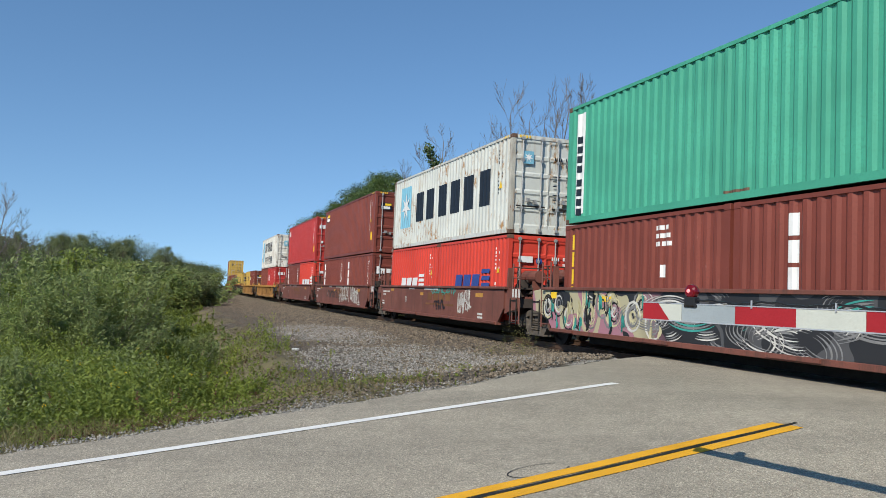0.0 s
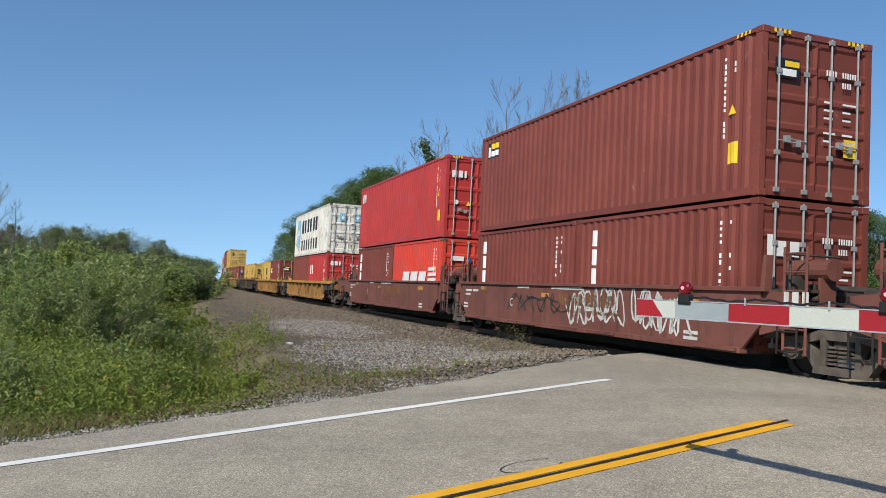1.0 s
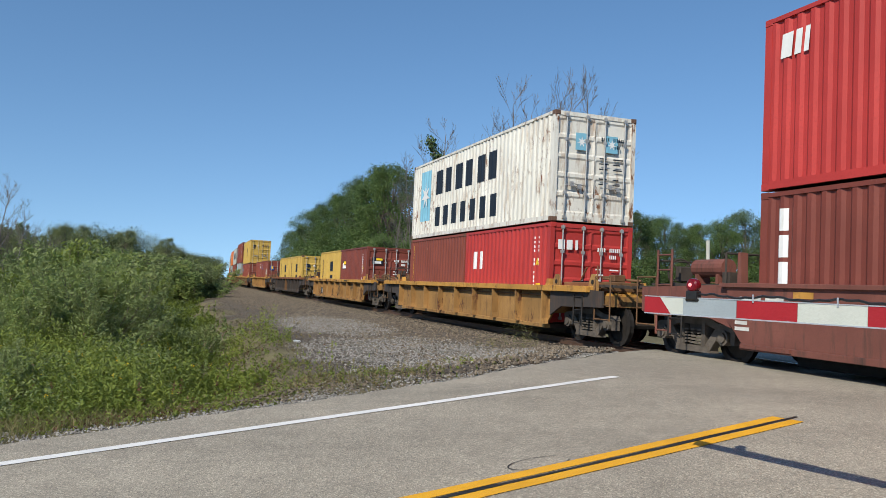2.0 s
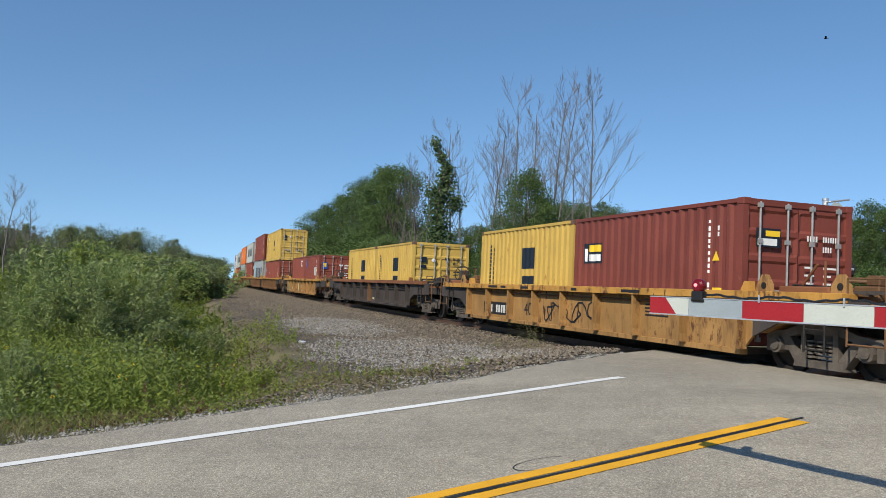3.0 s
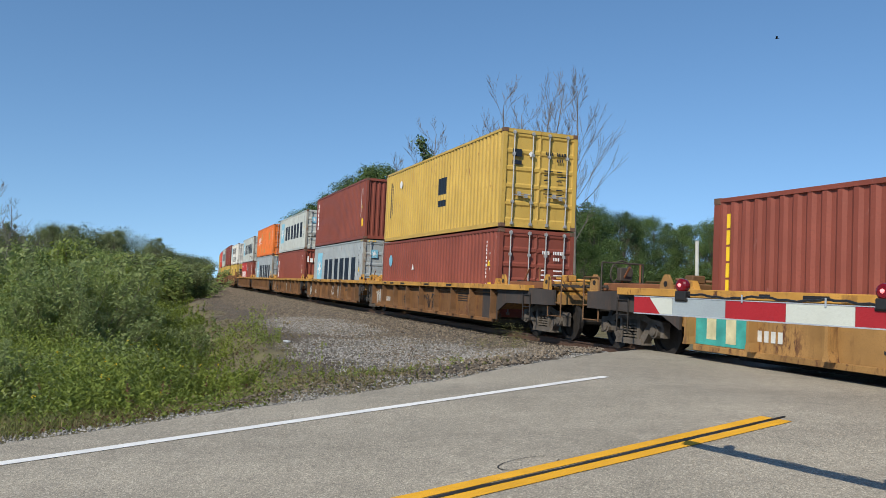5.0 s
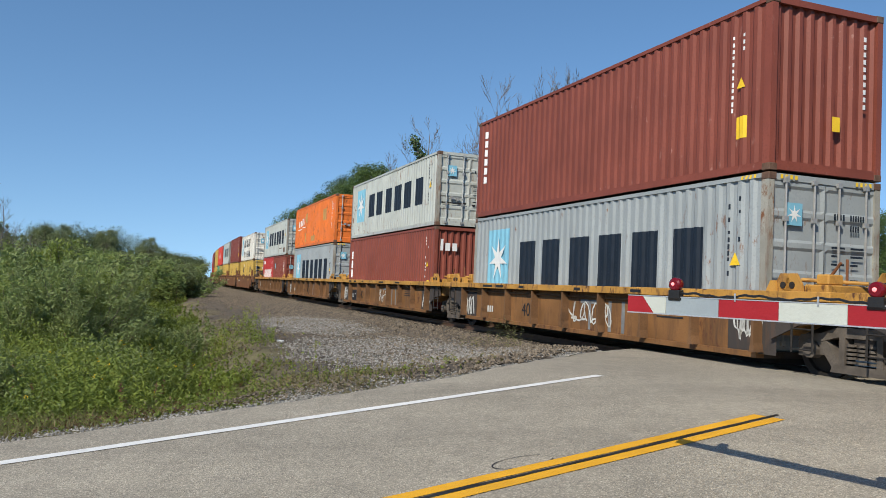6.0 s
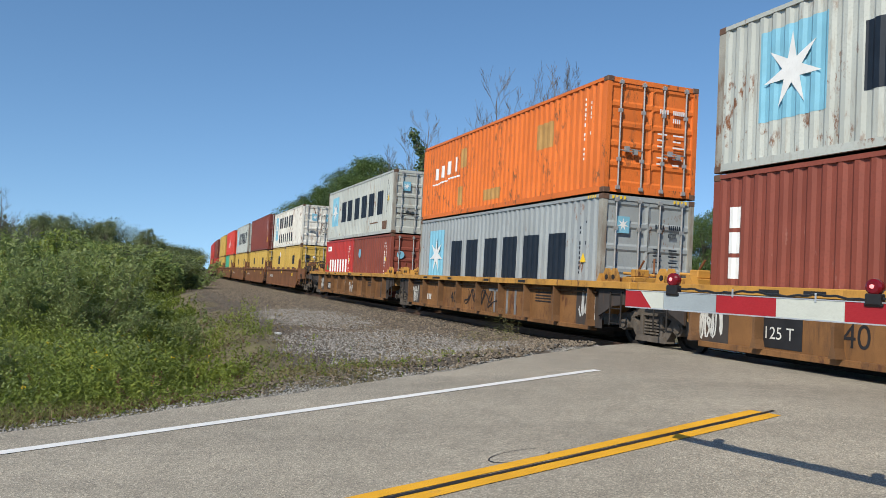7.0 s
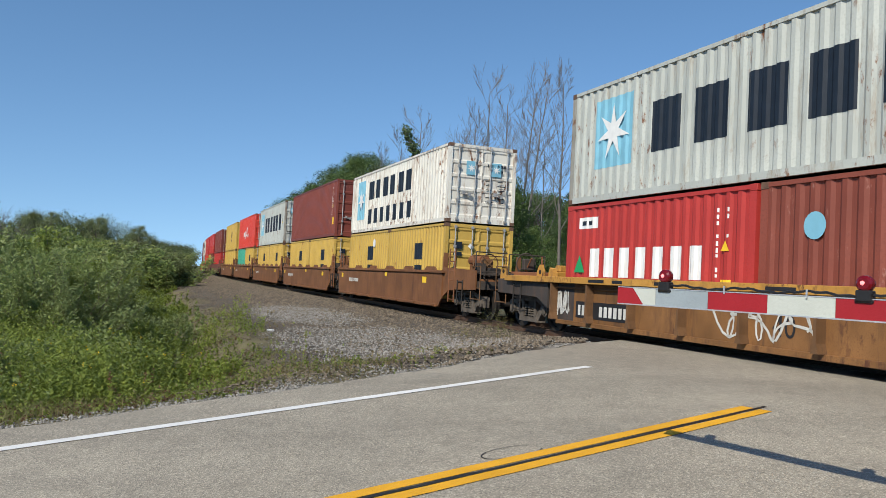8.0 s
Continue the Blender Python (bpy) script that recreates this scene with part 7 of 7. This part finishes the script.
def sprays(x, y, z, h, per, size, rng, spread=0.16, low=0.08):
    """Leaves up a stem, each pointing out and upwards."""
    n = len(x)
    t = rng.uniform(low, 1.0, (n, per))
    a = rng.uniform(0, 6.28, (n, per))
    out = (0.02 + spread * (1.05 - t)) * (0.35 + 0.65 * rng.uniform(0, 1, (n, per))) * np.minimum(h, 0.9)[:, None]
    bend = rng.normal(0, 0.10, (n, 2)) * h[:, None]
    c = np.stack([x[:, None] + np.cos(a) * out + bend[:, :1] * t * t, y[:, None] + np.sin(a) * out + bend[:, 1:] * t * t, z[:, None] + t * h[:, None]], -1).reshape(-1, 3)
    d = np.stack([np.cos(a), np.sin(a), rng.uniform(0.1, 1.1, (n, per))], -1).reshape(-1, 3)
    d /= np.linalg.norm(d, axis=1)[:, None]
    face = rng.normal(0, 0.5, d.shape) + np.array([0, 0, 1.0])
    w = np.cross(d, face)
    w /= np.linalg.norm(w, axis=1)[:, None] + 1e-9
    k = (np.repeat(size, per) * rng.uniform(0.6, 1.35, n * per))[:, None]
    return np.stack([c - d * k * 1.3, c + w * k * 0.5, c + d * k * 1.3, c - w * k * 0.5], 1).reshape(-1, 3)


def build_weeds():
    rng = np.random.RandomState(9)

    def turf(x, y, d, s, e):
        g = sstep(-0.6, 2.4, d - bank(s) + 1.8 * clump(x, y) - 0.9)
        g = np.maximum(g, 0.35 * sstep(2.6, 0.4, e) * sstep(4.0, 7.0, d))
        return g * (0.22 + 0.78 * clump(x * 1.7, y * 1.3)) * (0.25 + 0.75 * sstep(0.1, 0.9, e + 0.4 * clump(x * 3, y * 3)))

    x, y, d, s, e = scatter(340000, rng, turf, r1=40.0)
    r = np.hypot(x, y)
    blades("grass", x, y, (0.025 + 0.07 * sstep(0.6, 2.5, e) + 0.08 * sstep(9, 12, d)) * rng.uniform(0.5, 1.5, len(x)), 0.0016 + 0.00024 * r, 0.5, M_GRASS, "tangled green and straw-coloured grass", rng)
    x, y, d, s, e = scatter(230000, rng, lambda x, y, d, s, e: turf(x, y, d, s, e) * np.maximum(sstep(2.2, 0.2, e), 0.14) * (0.3 + 0.7 * clump(x * 2.3 + 1, y * 2.1)), r1=30.0)
    r = np.hypot(x, y)
    blades("dry_grass", x, y, (0.02 + 0.07 * rng.uniform(0, 1, len(x)) ** 3 + 0.12 * sstep(1.0, 3.0, e)) * rng.uniform(0.6, 1.4, len(x)), 0.0016 + 0.00022 * r, 0.7, M_DRY, "dry straw grass along the road's edge", rng)

    # low rosettes and seedlings between the stones and along the road
    def low(x, y, d, s, e):
        g = sstep(-2.4, 1.6, d - bank(s) + 1.6 * clump(x * 0.9, y * 0.9) - 0.6) * sstep(0.05, 0.5, e)
        g = np.maximum(g, sstep(3.4, 0.9, e) * sstep(0.05, 0.5, e) * sstep(4.6, 7.4, d))
        return g * (0.10 + 0.90 * clump(x * 1.5 + 2, y * 1.9)) * clump(x * 4.1, y * 3.7) * (0.4 + 0.6 * sstep(8.0, 10.0, d)) * np.where((e > 4) & (d > 11.5), 0.25, 1.0)

    x, y, d, s, e = scatter(165000, rng, low, r1=28.0)
    z, r = ground_z(x, y) + 0.055 * sstep(9.5, 8.0, d), np.hypot(x, y)
    h = (0.03 + 0.13 * clump(x * 0.8 + 5, y * 1.1) * sstep(0.2, 1.4, e)) * rng.uniform(0.5, 1.6, len(x))
    kind = clump(x * 0.55 + 7, y * 0.6) - 0.10 + rng.normal(0, 0.25, len(x))
    for nm, m, ok, label in (("green_seedlings", M_WEED, (kind > 0.48) & (kind < 0.85), "low green weeds coming up through soil and stones"), ("olive_seedlings", M_GRASS, (kind <= 0.48) & (kind > 0.12), "low olive weeds coming up through soil and stones"),
                             ("straw_seedlings", M_DRY, kind <= 0.12, "low withered weeds on the gravel"),
                             ("russet_seedlings", M_RUSSET, kind >= 0.93, "low russet weeds at the road's edge"), ("bright_seedlings", M_YELLOWWEED, (kind >= 0.85) & (kind < 0.93), "low yellow-green weeds at the road's edge")):
        v = sprays(x[ok], y[ok], z[ok], h[ok], 11, 0.009 + 0.00075 * r[ok], rng, 0.55, 0.0)
        tagged(new(nm, quads_mesh(nm, v, m)), label, "weeds", kind="stuff")

    # tall weeds: leafy stems in drifts of three sorts
    def tall(x, y, d, s, e):
        g = sstep(1.2, 3.0, e + 0.9 * clump(x, y)) * sstep(9.1, 11.0, d + 1.2 * clump(x, y) - np.interp(s, [-20, 20, 60], [0.0, 0.0, -2.0]))
        return g * (0.25 + 0.75 * clump(x * 0.8 + 3, y * 0.8))

    x, y, d, s, e = scatter(42000, rng, tall, az1=-8.0, r0=7.0)
    more = scatter(16000, rng, tall, az0=-21.0, az1=-10.0, r0=22.0, r1=64.0, power=1.0)
    x, y, d, s, e = [np.concatenate(v) for v in zip((x, y, d, s, e), more)]
    n, z, r = len(x), ground_z(x, y), np.hypot(x, y)
    h = (0.22 + 0.85 * sstep(0.8, 4.0, e)) * (0.35 + 0.65 * sstep(9.0, 12.5, d)) * rng.uniform(0.45, 1.2, n) * (0.6 + 0.8 * clump(x * 0.8 + 3, y * 0.8))
    h = h * np.where(np.degrees(np.arctan2(x, y)) < -24, 0.8, 1.0)
    h = h * (1 + 0.5 * sstep(-18.5, -15.5, np.degrees(np.arctan2(x, y))) * sstep(9.5, 11.0, d))
    kind = clump(x * 0.6 + 4, y * 0.5 + 1) + rng.normal(0, 0.12, n)
    for nm, m, ok, label in (("tall_weeds", M_WEED, (kind >= 0.3) & (kind < 0.72), "waist-high green weeds on the verge"), ("grey_weeds", M_GREYWEED, kind < 0.3, "waist-high grey-green weeds on the verge"),
                             ("bright_weeds", M_YELLOWWEED, kind >= 0.72, "bright yellow-green weeds on the verge")):
        v = sprays(x[ok], y[ok], z[ok], h[ok], 30, 0.013 + 0.00085 * r[ok], rng)
        tagged(new(nm, quads_mesh(nm, v, m)), label, "weeds", kind="stuff")
    k = (rng.uniform(0, 1, n) < 0.02) & (h > 0.3) & (clump(x * 0.35 + 1, y * 0.35) > 0.42) & (r < 24)
    c = np.repeat(np.stack([x[k], y[k], (z + h)[k]], -1), 7, 0) + rng.normal(0, 0.016, (int(k.sum()) * 7, 3))
    tagged(new("wild_flowers", quads_mesh("wild_flowers", leaf_quads(c, 0.017, rng), M_FLOWER)), "small yellow flower heads among the weeds", "flowers", kind="stuff")
    # russet dock stalks standing among them
    k = (rng.uniform(0, 1, n) < 0.03) & (e < 6) & (clump(x * 0.5 + 6, y * 0.5) > 0.55)
    v = sprays(x[k], y[k], z[k], np.maximum(h[k], 0.4) * 1.1, 26, np.full(int(k.sum()), 0.016), rng, 0.08, 0.4)
    tagged(new("dock_stalks", quads_mesh("dock_stalks", v, M_RUSSET)), "russet seed stalks among the weeds", "weeds", kind="stuff")
    # lone tufts on the gravel: x, y, height, stems, width
    tufts = ((-4.6, 21.0, 0.95, 46, 0.30), (-5.0, 20.2, 0.75, 40, 0.30), (-4.0, 19.6, 0.40, 30, 0.35), (1.75, 18.4, 0.75, 26, 0.22), (2.05, 17.9, 0.6, 22, 0.22), (1.2, 18.9, 0.35, 18, 0.3), (-1.4, 12.6, 0.12, 40, 0.9), (-0.9, 11.7, 0.10, 40, 0.8),
             (-2.2, 14.2, 0.14, 40, 1.0), (-0.2, 11.2, 0.08, 24, 0.7), (-2.9, 15.4, 0.14, 40, 1.1), (-1.9, 11.6, 0.12, 50, 1.0))
    for i, (px, py, hh, num, wide) in enumerate(tufts):
        nr = np.random.RandomState(50 + i)
        tx, ty = px + nr.normal(0, wide * 0.6, num), py + nr.normal(0, wide * 0.6, num)
        v = sprays(tx, ty, ground_z(tx, ty) + 0.04, hh * nr.uniform(0.5, 1.1, num), 22, np.full(num, 0.024 if i < 3 else 0.013), nr, 0.14)
        tagged(new("weed_tuft", quads_mesh("weed_tuft", v, M_GRASS if i in (3, 4, 5, 7, 8) else M_YELLOWWEED if i < 2 else M_WEED)), "tuft of green weeds growing through the gravel", "weeds", kind="stuff")


build_trees()
build_bare_trees()
build_shrubs()
build_weeds()


# ---- the crossing's gate, signals and poles ----
M_RED_SHEET = material("red_reflective_sheeting", (0.30, 0.018, 0.024), 0.4, var=0.08, scale=5)
M_WHITE_SHEET = material("white_reflective_sheeting", (0.47, 0.49, 0.44), 0.4, var=0.06, scale=5)
M_GREY_SHEET = material("grey_worn_sheeting", (0.27, 0.31, 0.33), 0.45, var=0.08, scale=5)
M_LENS = glow("red_lamp_lens", (0.13, 0.002, 0.006), 0.05)
M_LIT = glow("lit_red_lamp", (0.9, 0.02, 0.02), 2.6)
# glowing colour that stands in for the highlight on the gate lenses
M_GLINT = glow("lens_highlight_glow", (1.0, 0.25, 0.25), 1.2)
M_BLACKPL = material("black_plastic", (0.018, 0.018, 0.019), 0.4, var=0.2, scale=6)
M_ALU = material("aluminium_mast", (0.62, 0.63, 0.64), 0.4, metal=0.7, var=0.08, scale=4)
M_SIGNBACK = material("dull_aluminium_sign_back", (0.36, 0.39, 0.38), 0.5, metal=0.3, var=0.1, scale=3)
M_SIGNWHITE = material("weathered_white_paint", (0.50, 0.49, 0.44), 0.5, var=0.08, scale=3)


def build_gate():
    """Lowered arm across the near lane, its mast on the camera's shoulder out of view."""
    g = thing("crossing_gate", "lowered crossing gate arm with red and white stripes", "crossing gate")
    x0, y0, z0 = 1.42, 5.61, 1.595
    g.matrix_basis = Matrix.Translation((x0, y0, z0)) @ Matrix.Rotation(-math.radians(55.0), 4, "Z")
    H = 0.055
    cuts = [0.328 + 0.406 * k for k in range(12)]

    def slab(x_a, x_b, slant_a=0.0, slant_b=0.0):
        bm = bmesh.new()
        prism(bm, [(x_a, -H), (x_b + slant_b, -H), (x_b, H), (x_a - slant_a, H)], -0.008, 0.008)
        return bm

    part("red_stripe", slab_tip(H), M_RED_SHEET, g)
    bm = bmesh.new()
    prism(bm, [(0.226, -H), (cuts[0] - 0.002, -H), (cuts[0] - 0.002, H), (0.132, H)], -0.008, 0.008)
    part("white_stripe", bm, M_WHITE_SHEET, g)
    cols = [M_GREY_SHEET, M_RED_SHEET, M_WHITE_SHEET, M_RED_SHEET]
    for i in range(11):
        mat = cols[i] if i < 4 else (M_WHITE_SHEET if i % 2 == 0 else M_RED_SHEET)
        part("red_stripe" if mat is M_RED_SHEET else "white_stripe", slab(cuts[i], cuts[i + 1] - 0.002), mat, g)
    bm = boxm((0.0, cuts[-1], -0.011, 0.011, -H - 0.008, -H), (0.0, cuts[-1], -0.011, 0.011, H, H + 0.006))
    part("arm_edge", bm, M_ALU, g)
    # cable along the top of the arm, sagging between clips
    pts = []
    for i in range(140):
        x = 0.40 + i * 0.032
        pts.append(Vector((x, 0.004 * math.sin(i * 1.9), H + 0.022 + 0.008 * math.sin(i * 0.45) + 0.004 * math.sin(i * 1.7))))
    bm = bmesh.new()
    for a, b in zip(pts, pts[1:]):
        rod(bm, a, b, 0.008, 5)
    part("cable", bm, M_BLACKPL, g)
    for i in range(6):
        bm = bmesh.new()
        rod(bm, (0.85 + i * 0.53, -0.012, H - 0.01), (0.85 + i * 0.53, -0.012, H + 0.04), 0.006, 6)
        part("clip", bm, M_ALU, g)
    for x in (0.40, 1.70, 3.0):
        lamp = new("gate_lamp", mesh_of("gate_lamp", boxm((x - 0.042, x + 0.042, -0.03, 0.03, H - 0.012, H + 0.05), (x - 0.05, x + 0.05, -0.022, 0.022, H - 0.02, H + 0.0), bevel=0.006), M_BLACKPL))
        lamp.parent = g
        bm = bmesh.new()
        for k in range(5):
            r = (0.032, 0.044, 0.047, 0.044, 0.032)
            y = (-0.030, -0.020, 0.0, 0.020, 0.030)
            if k < 4:
                rod(bm, (x, y[k], H + 0.085), (x, y[k + 1], H + 0.085), r[k], 18, r[k + 1])
        part("lens", bm, M_LENS, lamp, "round red lens")
        # small glowing bead added on the lens to imitate its glint
        bm = bmesh.new()
        bmesh.ops.create_icosphere(bm, subdivisions=1, radius=0.014, matrix=Matrix.Translation((x - 0.004, -0.030, H + 0.087)))
        part("filament_glint", bm, M_GLINT, lamp)
    # mast and mechanism on the shoulder
    end = cuts[-1]
    gz = float(ground_z(np.array([x0 + 0.5736 * end]), np.array([y0 - 0.819 * end]))[0]) - z0
    bm = bmesh.new()
    rod(bm, (end + 0.25, 0, gz - 0.1), (end + 0.25, 0, 2.6), 0.06, 12)
    part("mast", bm, M_ALU, g)
    part("mechanism_box", boxm((end - 0.05, end + 0.55, -0.25, 0.25, -0.45, 0.3), bevel=0.03), M_ALU, g)
    part("base", boxm((end, end + 0.5, -0.25, 0.25, gz - 0.2, gz + 0.12), bevel=0.02), M_ALU, g)


def slab_tip(H):
    bm = bmesh.new()
    prism(bm, [(0.0, -H), (0.224, -H), (0.130, H), (0.0, H)], -0.008, 0.008)
    return bm


def build_signal():
    """Mast with crossbuck and flashing lamps beyond the track."""
    x, y = polar(25.0, 23.0)
    s = thing("crossing_signal", "aluminium crossing signal mast with crossbuck and red flashing lamps", "crossing signal")
    gz = 0.35
    s.matrix_basis = Matrix.Translation((x, y, 0)) @ Matrix.Rotation(math.radians(-55), 4, "Z")
    bm = bmesh.new()
    rod(bm, (0, 0, -0.3), (0, 0, 4.35), 0.07, 14)
    rod(bm, (0, 0, 4.35), (0, 0, 4.40), 0.085, 14)
    part("mast", bm, M_ALU, s)
    part("base", boxm((-0.3, 0.3, -0.3, 0.3, -0.4, 0.62), bevel=0.03), M_ALU, s)
    for sg in (-1, 1):
        bm = boxm((-0.52, 0.52, 0.085, 0.10, -0.095, 0.095))
        b = part("crossbuck_board", bm, M_SIGNBACK, s, "dull grey crossbuck board")
        b.matrix_basis = Matrix.Translation((0, 0.01 * sg, 3.86)) @ Matrix.Rotation(sg * math.radians(45), 4, "Y")
        bm = boxm((-0.52, 0.52, -0.10, -0.085, -0.095, 0.095))
        b = part("crossbuck_board", bm, M_SIGNBACK, s, "dull grey crossbuck board")
        b.matrix_basis = Matrix.Translation((0, -0.01 * sg, 3.86)) @ Matrix.Rotation(sg * math.radians(45), 4, "Y")
    part("track_sign", boxm((-0.42, 0.42, 0.085, 0.095, 2.98, 3.25)), M_SIGNBACK, s)
    bm = bmesh.new()
    rod(bm, (0, 0, 4.3), (0.75, -0.2, 4.3), 0.025, 8)
    part("bracket", bm, M_ALU, s)
    bm = bmesh.new()
    rod(bm, (-0.78, 0, 2.56), (0.78, 0, 2.56), 0.03, 8)
    part("cross_arm", bm, M_ALU, s)
    for face in (-1, 1):
        for k, lx in enumerate((-0.45, 0.45)):
            bm = bmesh.new()
            rod(bm, (lx, face * 0.20, 2.55), (lx, face * 0.215, 2.55), 0.26, 24)
            disc = part("lamp_background", bm, M_BLACKPL, s, "black round backing disc")
            bm = bmesh.new()
            rod(bm, (lx, face * 0.03, 2.55), (lx, face * 0.20, 2.55), 0.12, 14, 0.17)
            part("lamp_housing", bm, M_ALU, disc)
            bm = bmesh.new()
            rod(bm, (lx, face * 0.218, 2.55), (lx, face * 0.235, 2.55), 0.155, 20)
            part("lens", bm, (M_LIT if k == 0 else M_LENS_OFF), disc, "lit red lens" if k == 0 else "unlit dark red lens")
            bm = bmesh.new()
            prev = None
            for i in range(13):
                a = math.pi * i / 12
                p = (lx + 0.17 * math.cos(a), 2.55 + 0.17 * math.sin(a))
                v = [bm.verts.new((p[0], face * yy, p[1])) for yy in (0.215, 0.42)]
                if prev:
                    bm.faces.new((prev[0], prev[1], v[1], v[0]))
                prev = v
            part("hood", bm, M_BLACKPL, disc)


M_LENS_OFF = glow("unlit_red_lens", (0.05, 0.004, 0.004), 0.0)


def build_poles():
    x, y = polar(18.35, 31.0)
    p = thing("marker_post", "slim white weathered post beyond the track", "post")
    p.matrix_basis = pose(x, y, float(ground_z(np.array([x]), np.array([y]))[0])) @ Matrix.Rotation(radians(-1.2), 4, "Y")
    bm = bmesh.new()
    rod(bm, (0, 0, -0.3), (0, 0, 4.35), 0.075, 10, 0.065)
    part("shaft", bm, M_SIGNWHITE, p)
    # power line far off to the side
    ends = []
    for az, r in ((21.0, 150), (52.0, 62)):
        x, y = polar(az, r)
        u = thing("utility_pole", "brown timber utility pole with a crossarm", "utility pole", "utility poles")
        u.matrix_basis = pose(x, y, -0.6)
        bm = bmesh.new()
        rod(bm, (0, 0, -0.5), (0, 0, 10.5), 0.16, 10, 0.11)
        part("shaft", bm, M_BARK, u)
        part("crossarm", boxm((-1.0, 1.0, -0.05, 0.05, 9.6, 9.75)), M_BARK, u)
        ends.append(Vector((x, y, 9.2)))
    w = thing("power_line", "thin dark overhead wires", "cable")
    for dx in (-0.9, 0.9):
        bm = bmesh.new()
        prev = None
        for i in range(25):
            t = i / 24
            q = ends[0].lerp(ends[1], t) + Vector((dx, 0, -1.2 * 4 * t * (1 - t)))
            if prev:
                rod(bm, prev, q, 0.012, 4)
            prev = q
        part("wire", bm, M_BLACKPL, w)
    # a white scrap on the gravel
    x, y = -3.55, 20.0
    sc = new("litter", mesh_of("litter", boxm((-0.09, 0.09, -0.04, 0.04, 0, 0.05), bevel=0.015), M_WHITE))
    sc.matrix_basis = pose(x, y, float(ground_z(np.array([x]), np.array([y]))[0]) + 0.05, 8, 5, 20)
    tagged(sc, "small white scrap lying on the gravel", "litter")


def build_bird():
    b = thing("bird", "small dark bird gliding high over the crossing", "bird")
    bm = bmesh.new()
    bmesh.ops.create_icosphere(bm, subdivisions=2, radius=0.09, matrix=Matrix.Diagonal((1.9, 0.7, 0.65, 1)))
    part("body", bm, M_BLACKPL, b)
    for sy in (-1, 1):
        bm = bmesh.new()
        prism(bm, [(0.08, 0.0), (0.02, 0.012), (-0.10, 0.0), (0.0, -0.008)], 0, 0.3)
        w = part("wing", bm, M_BLACKPL, b)
        w.matrix_basis = pose(0, 0.03 * sy, 0.02, 25 if sy > 0 else -25) @ Matrix.Diagonal((1, sy, 1, 1))
    bm = bmesh.new()
    prism(bm, [(-0.14, 0.0), (-0.30, 0.012), (-0.30, -0.008)], -0.05, 0.05)
    part("tail", bm, M_BLACKPL, b)
    return b


BIRD = build_bird()
build_gate()
build_signal()
build_poles()


def motions():
    """The train runs along its track."""
    for ob, S, dz, dx in MOVING:
        walk(ob, [(k * 0.25, car_pose(S, k * 0.25, dz, dx)) for k in range(33)])

    way = [(0.0, 37.6, 77.8, 27.0), (1.5, 36.7, 78.1, 27.3), (2.8, 36.3, 78.1, 27.7), (3.5, 35.5, 78.4, 28.0), (4.5, 34.2, 78.9, 28.3), (6.5, 30.8, 80.5, 27.4), (8.0, 28.0, 82.0, 26.6)]
    walk(BIRD, [(t, pose(x, y, z, 0, 0, 155)) for t, x, y, z in way])


motions()
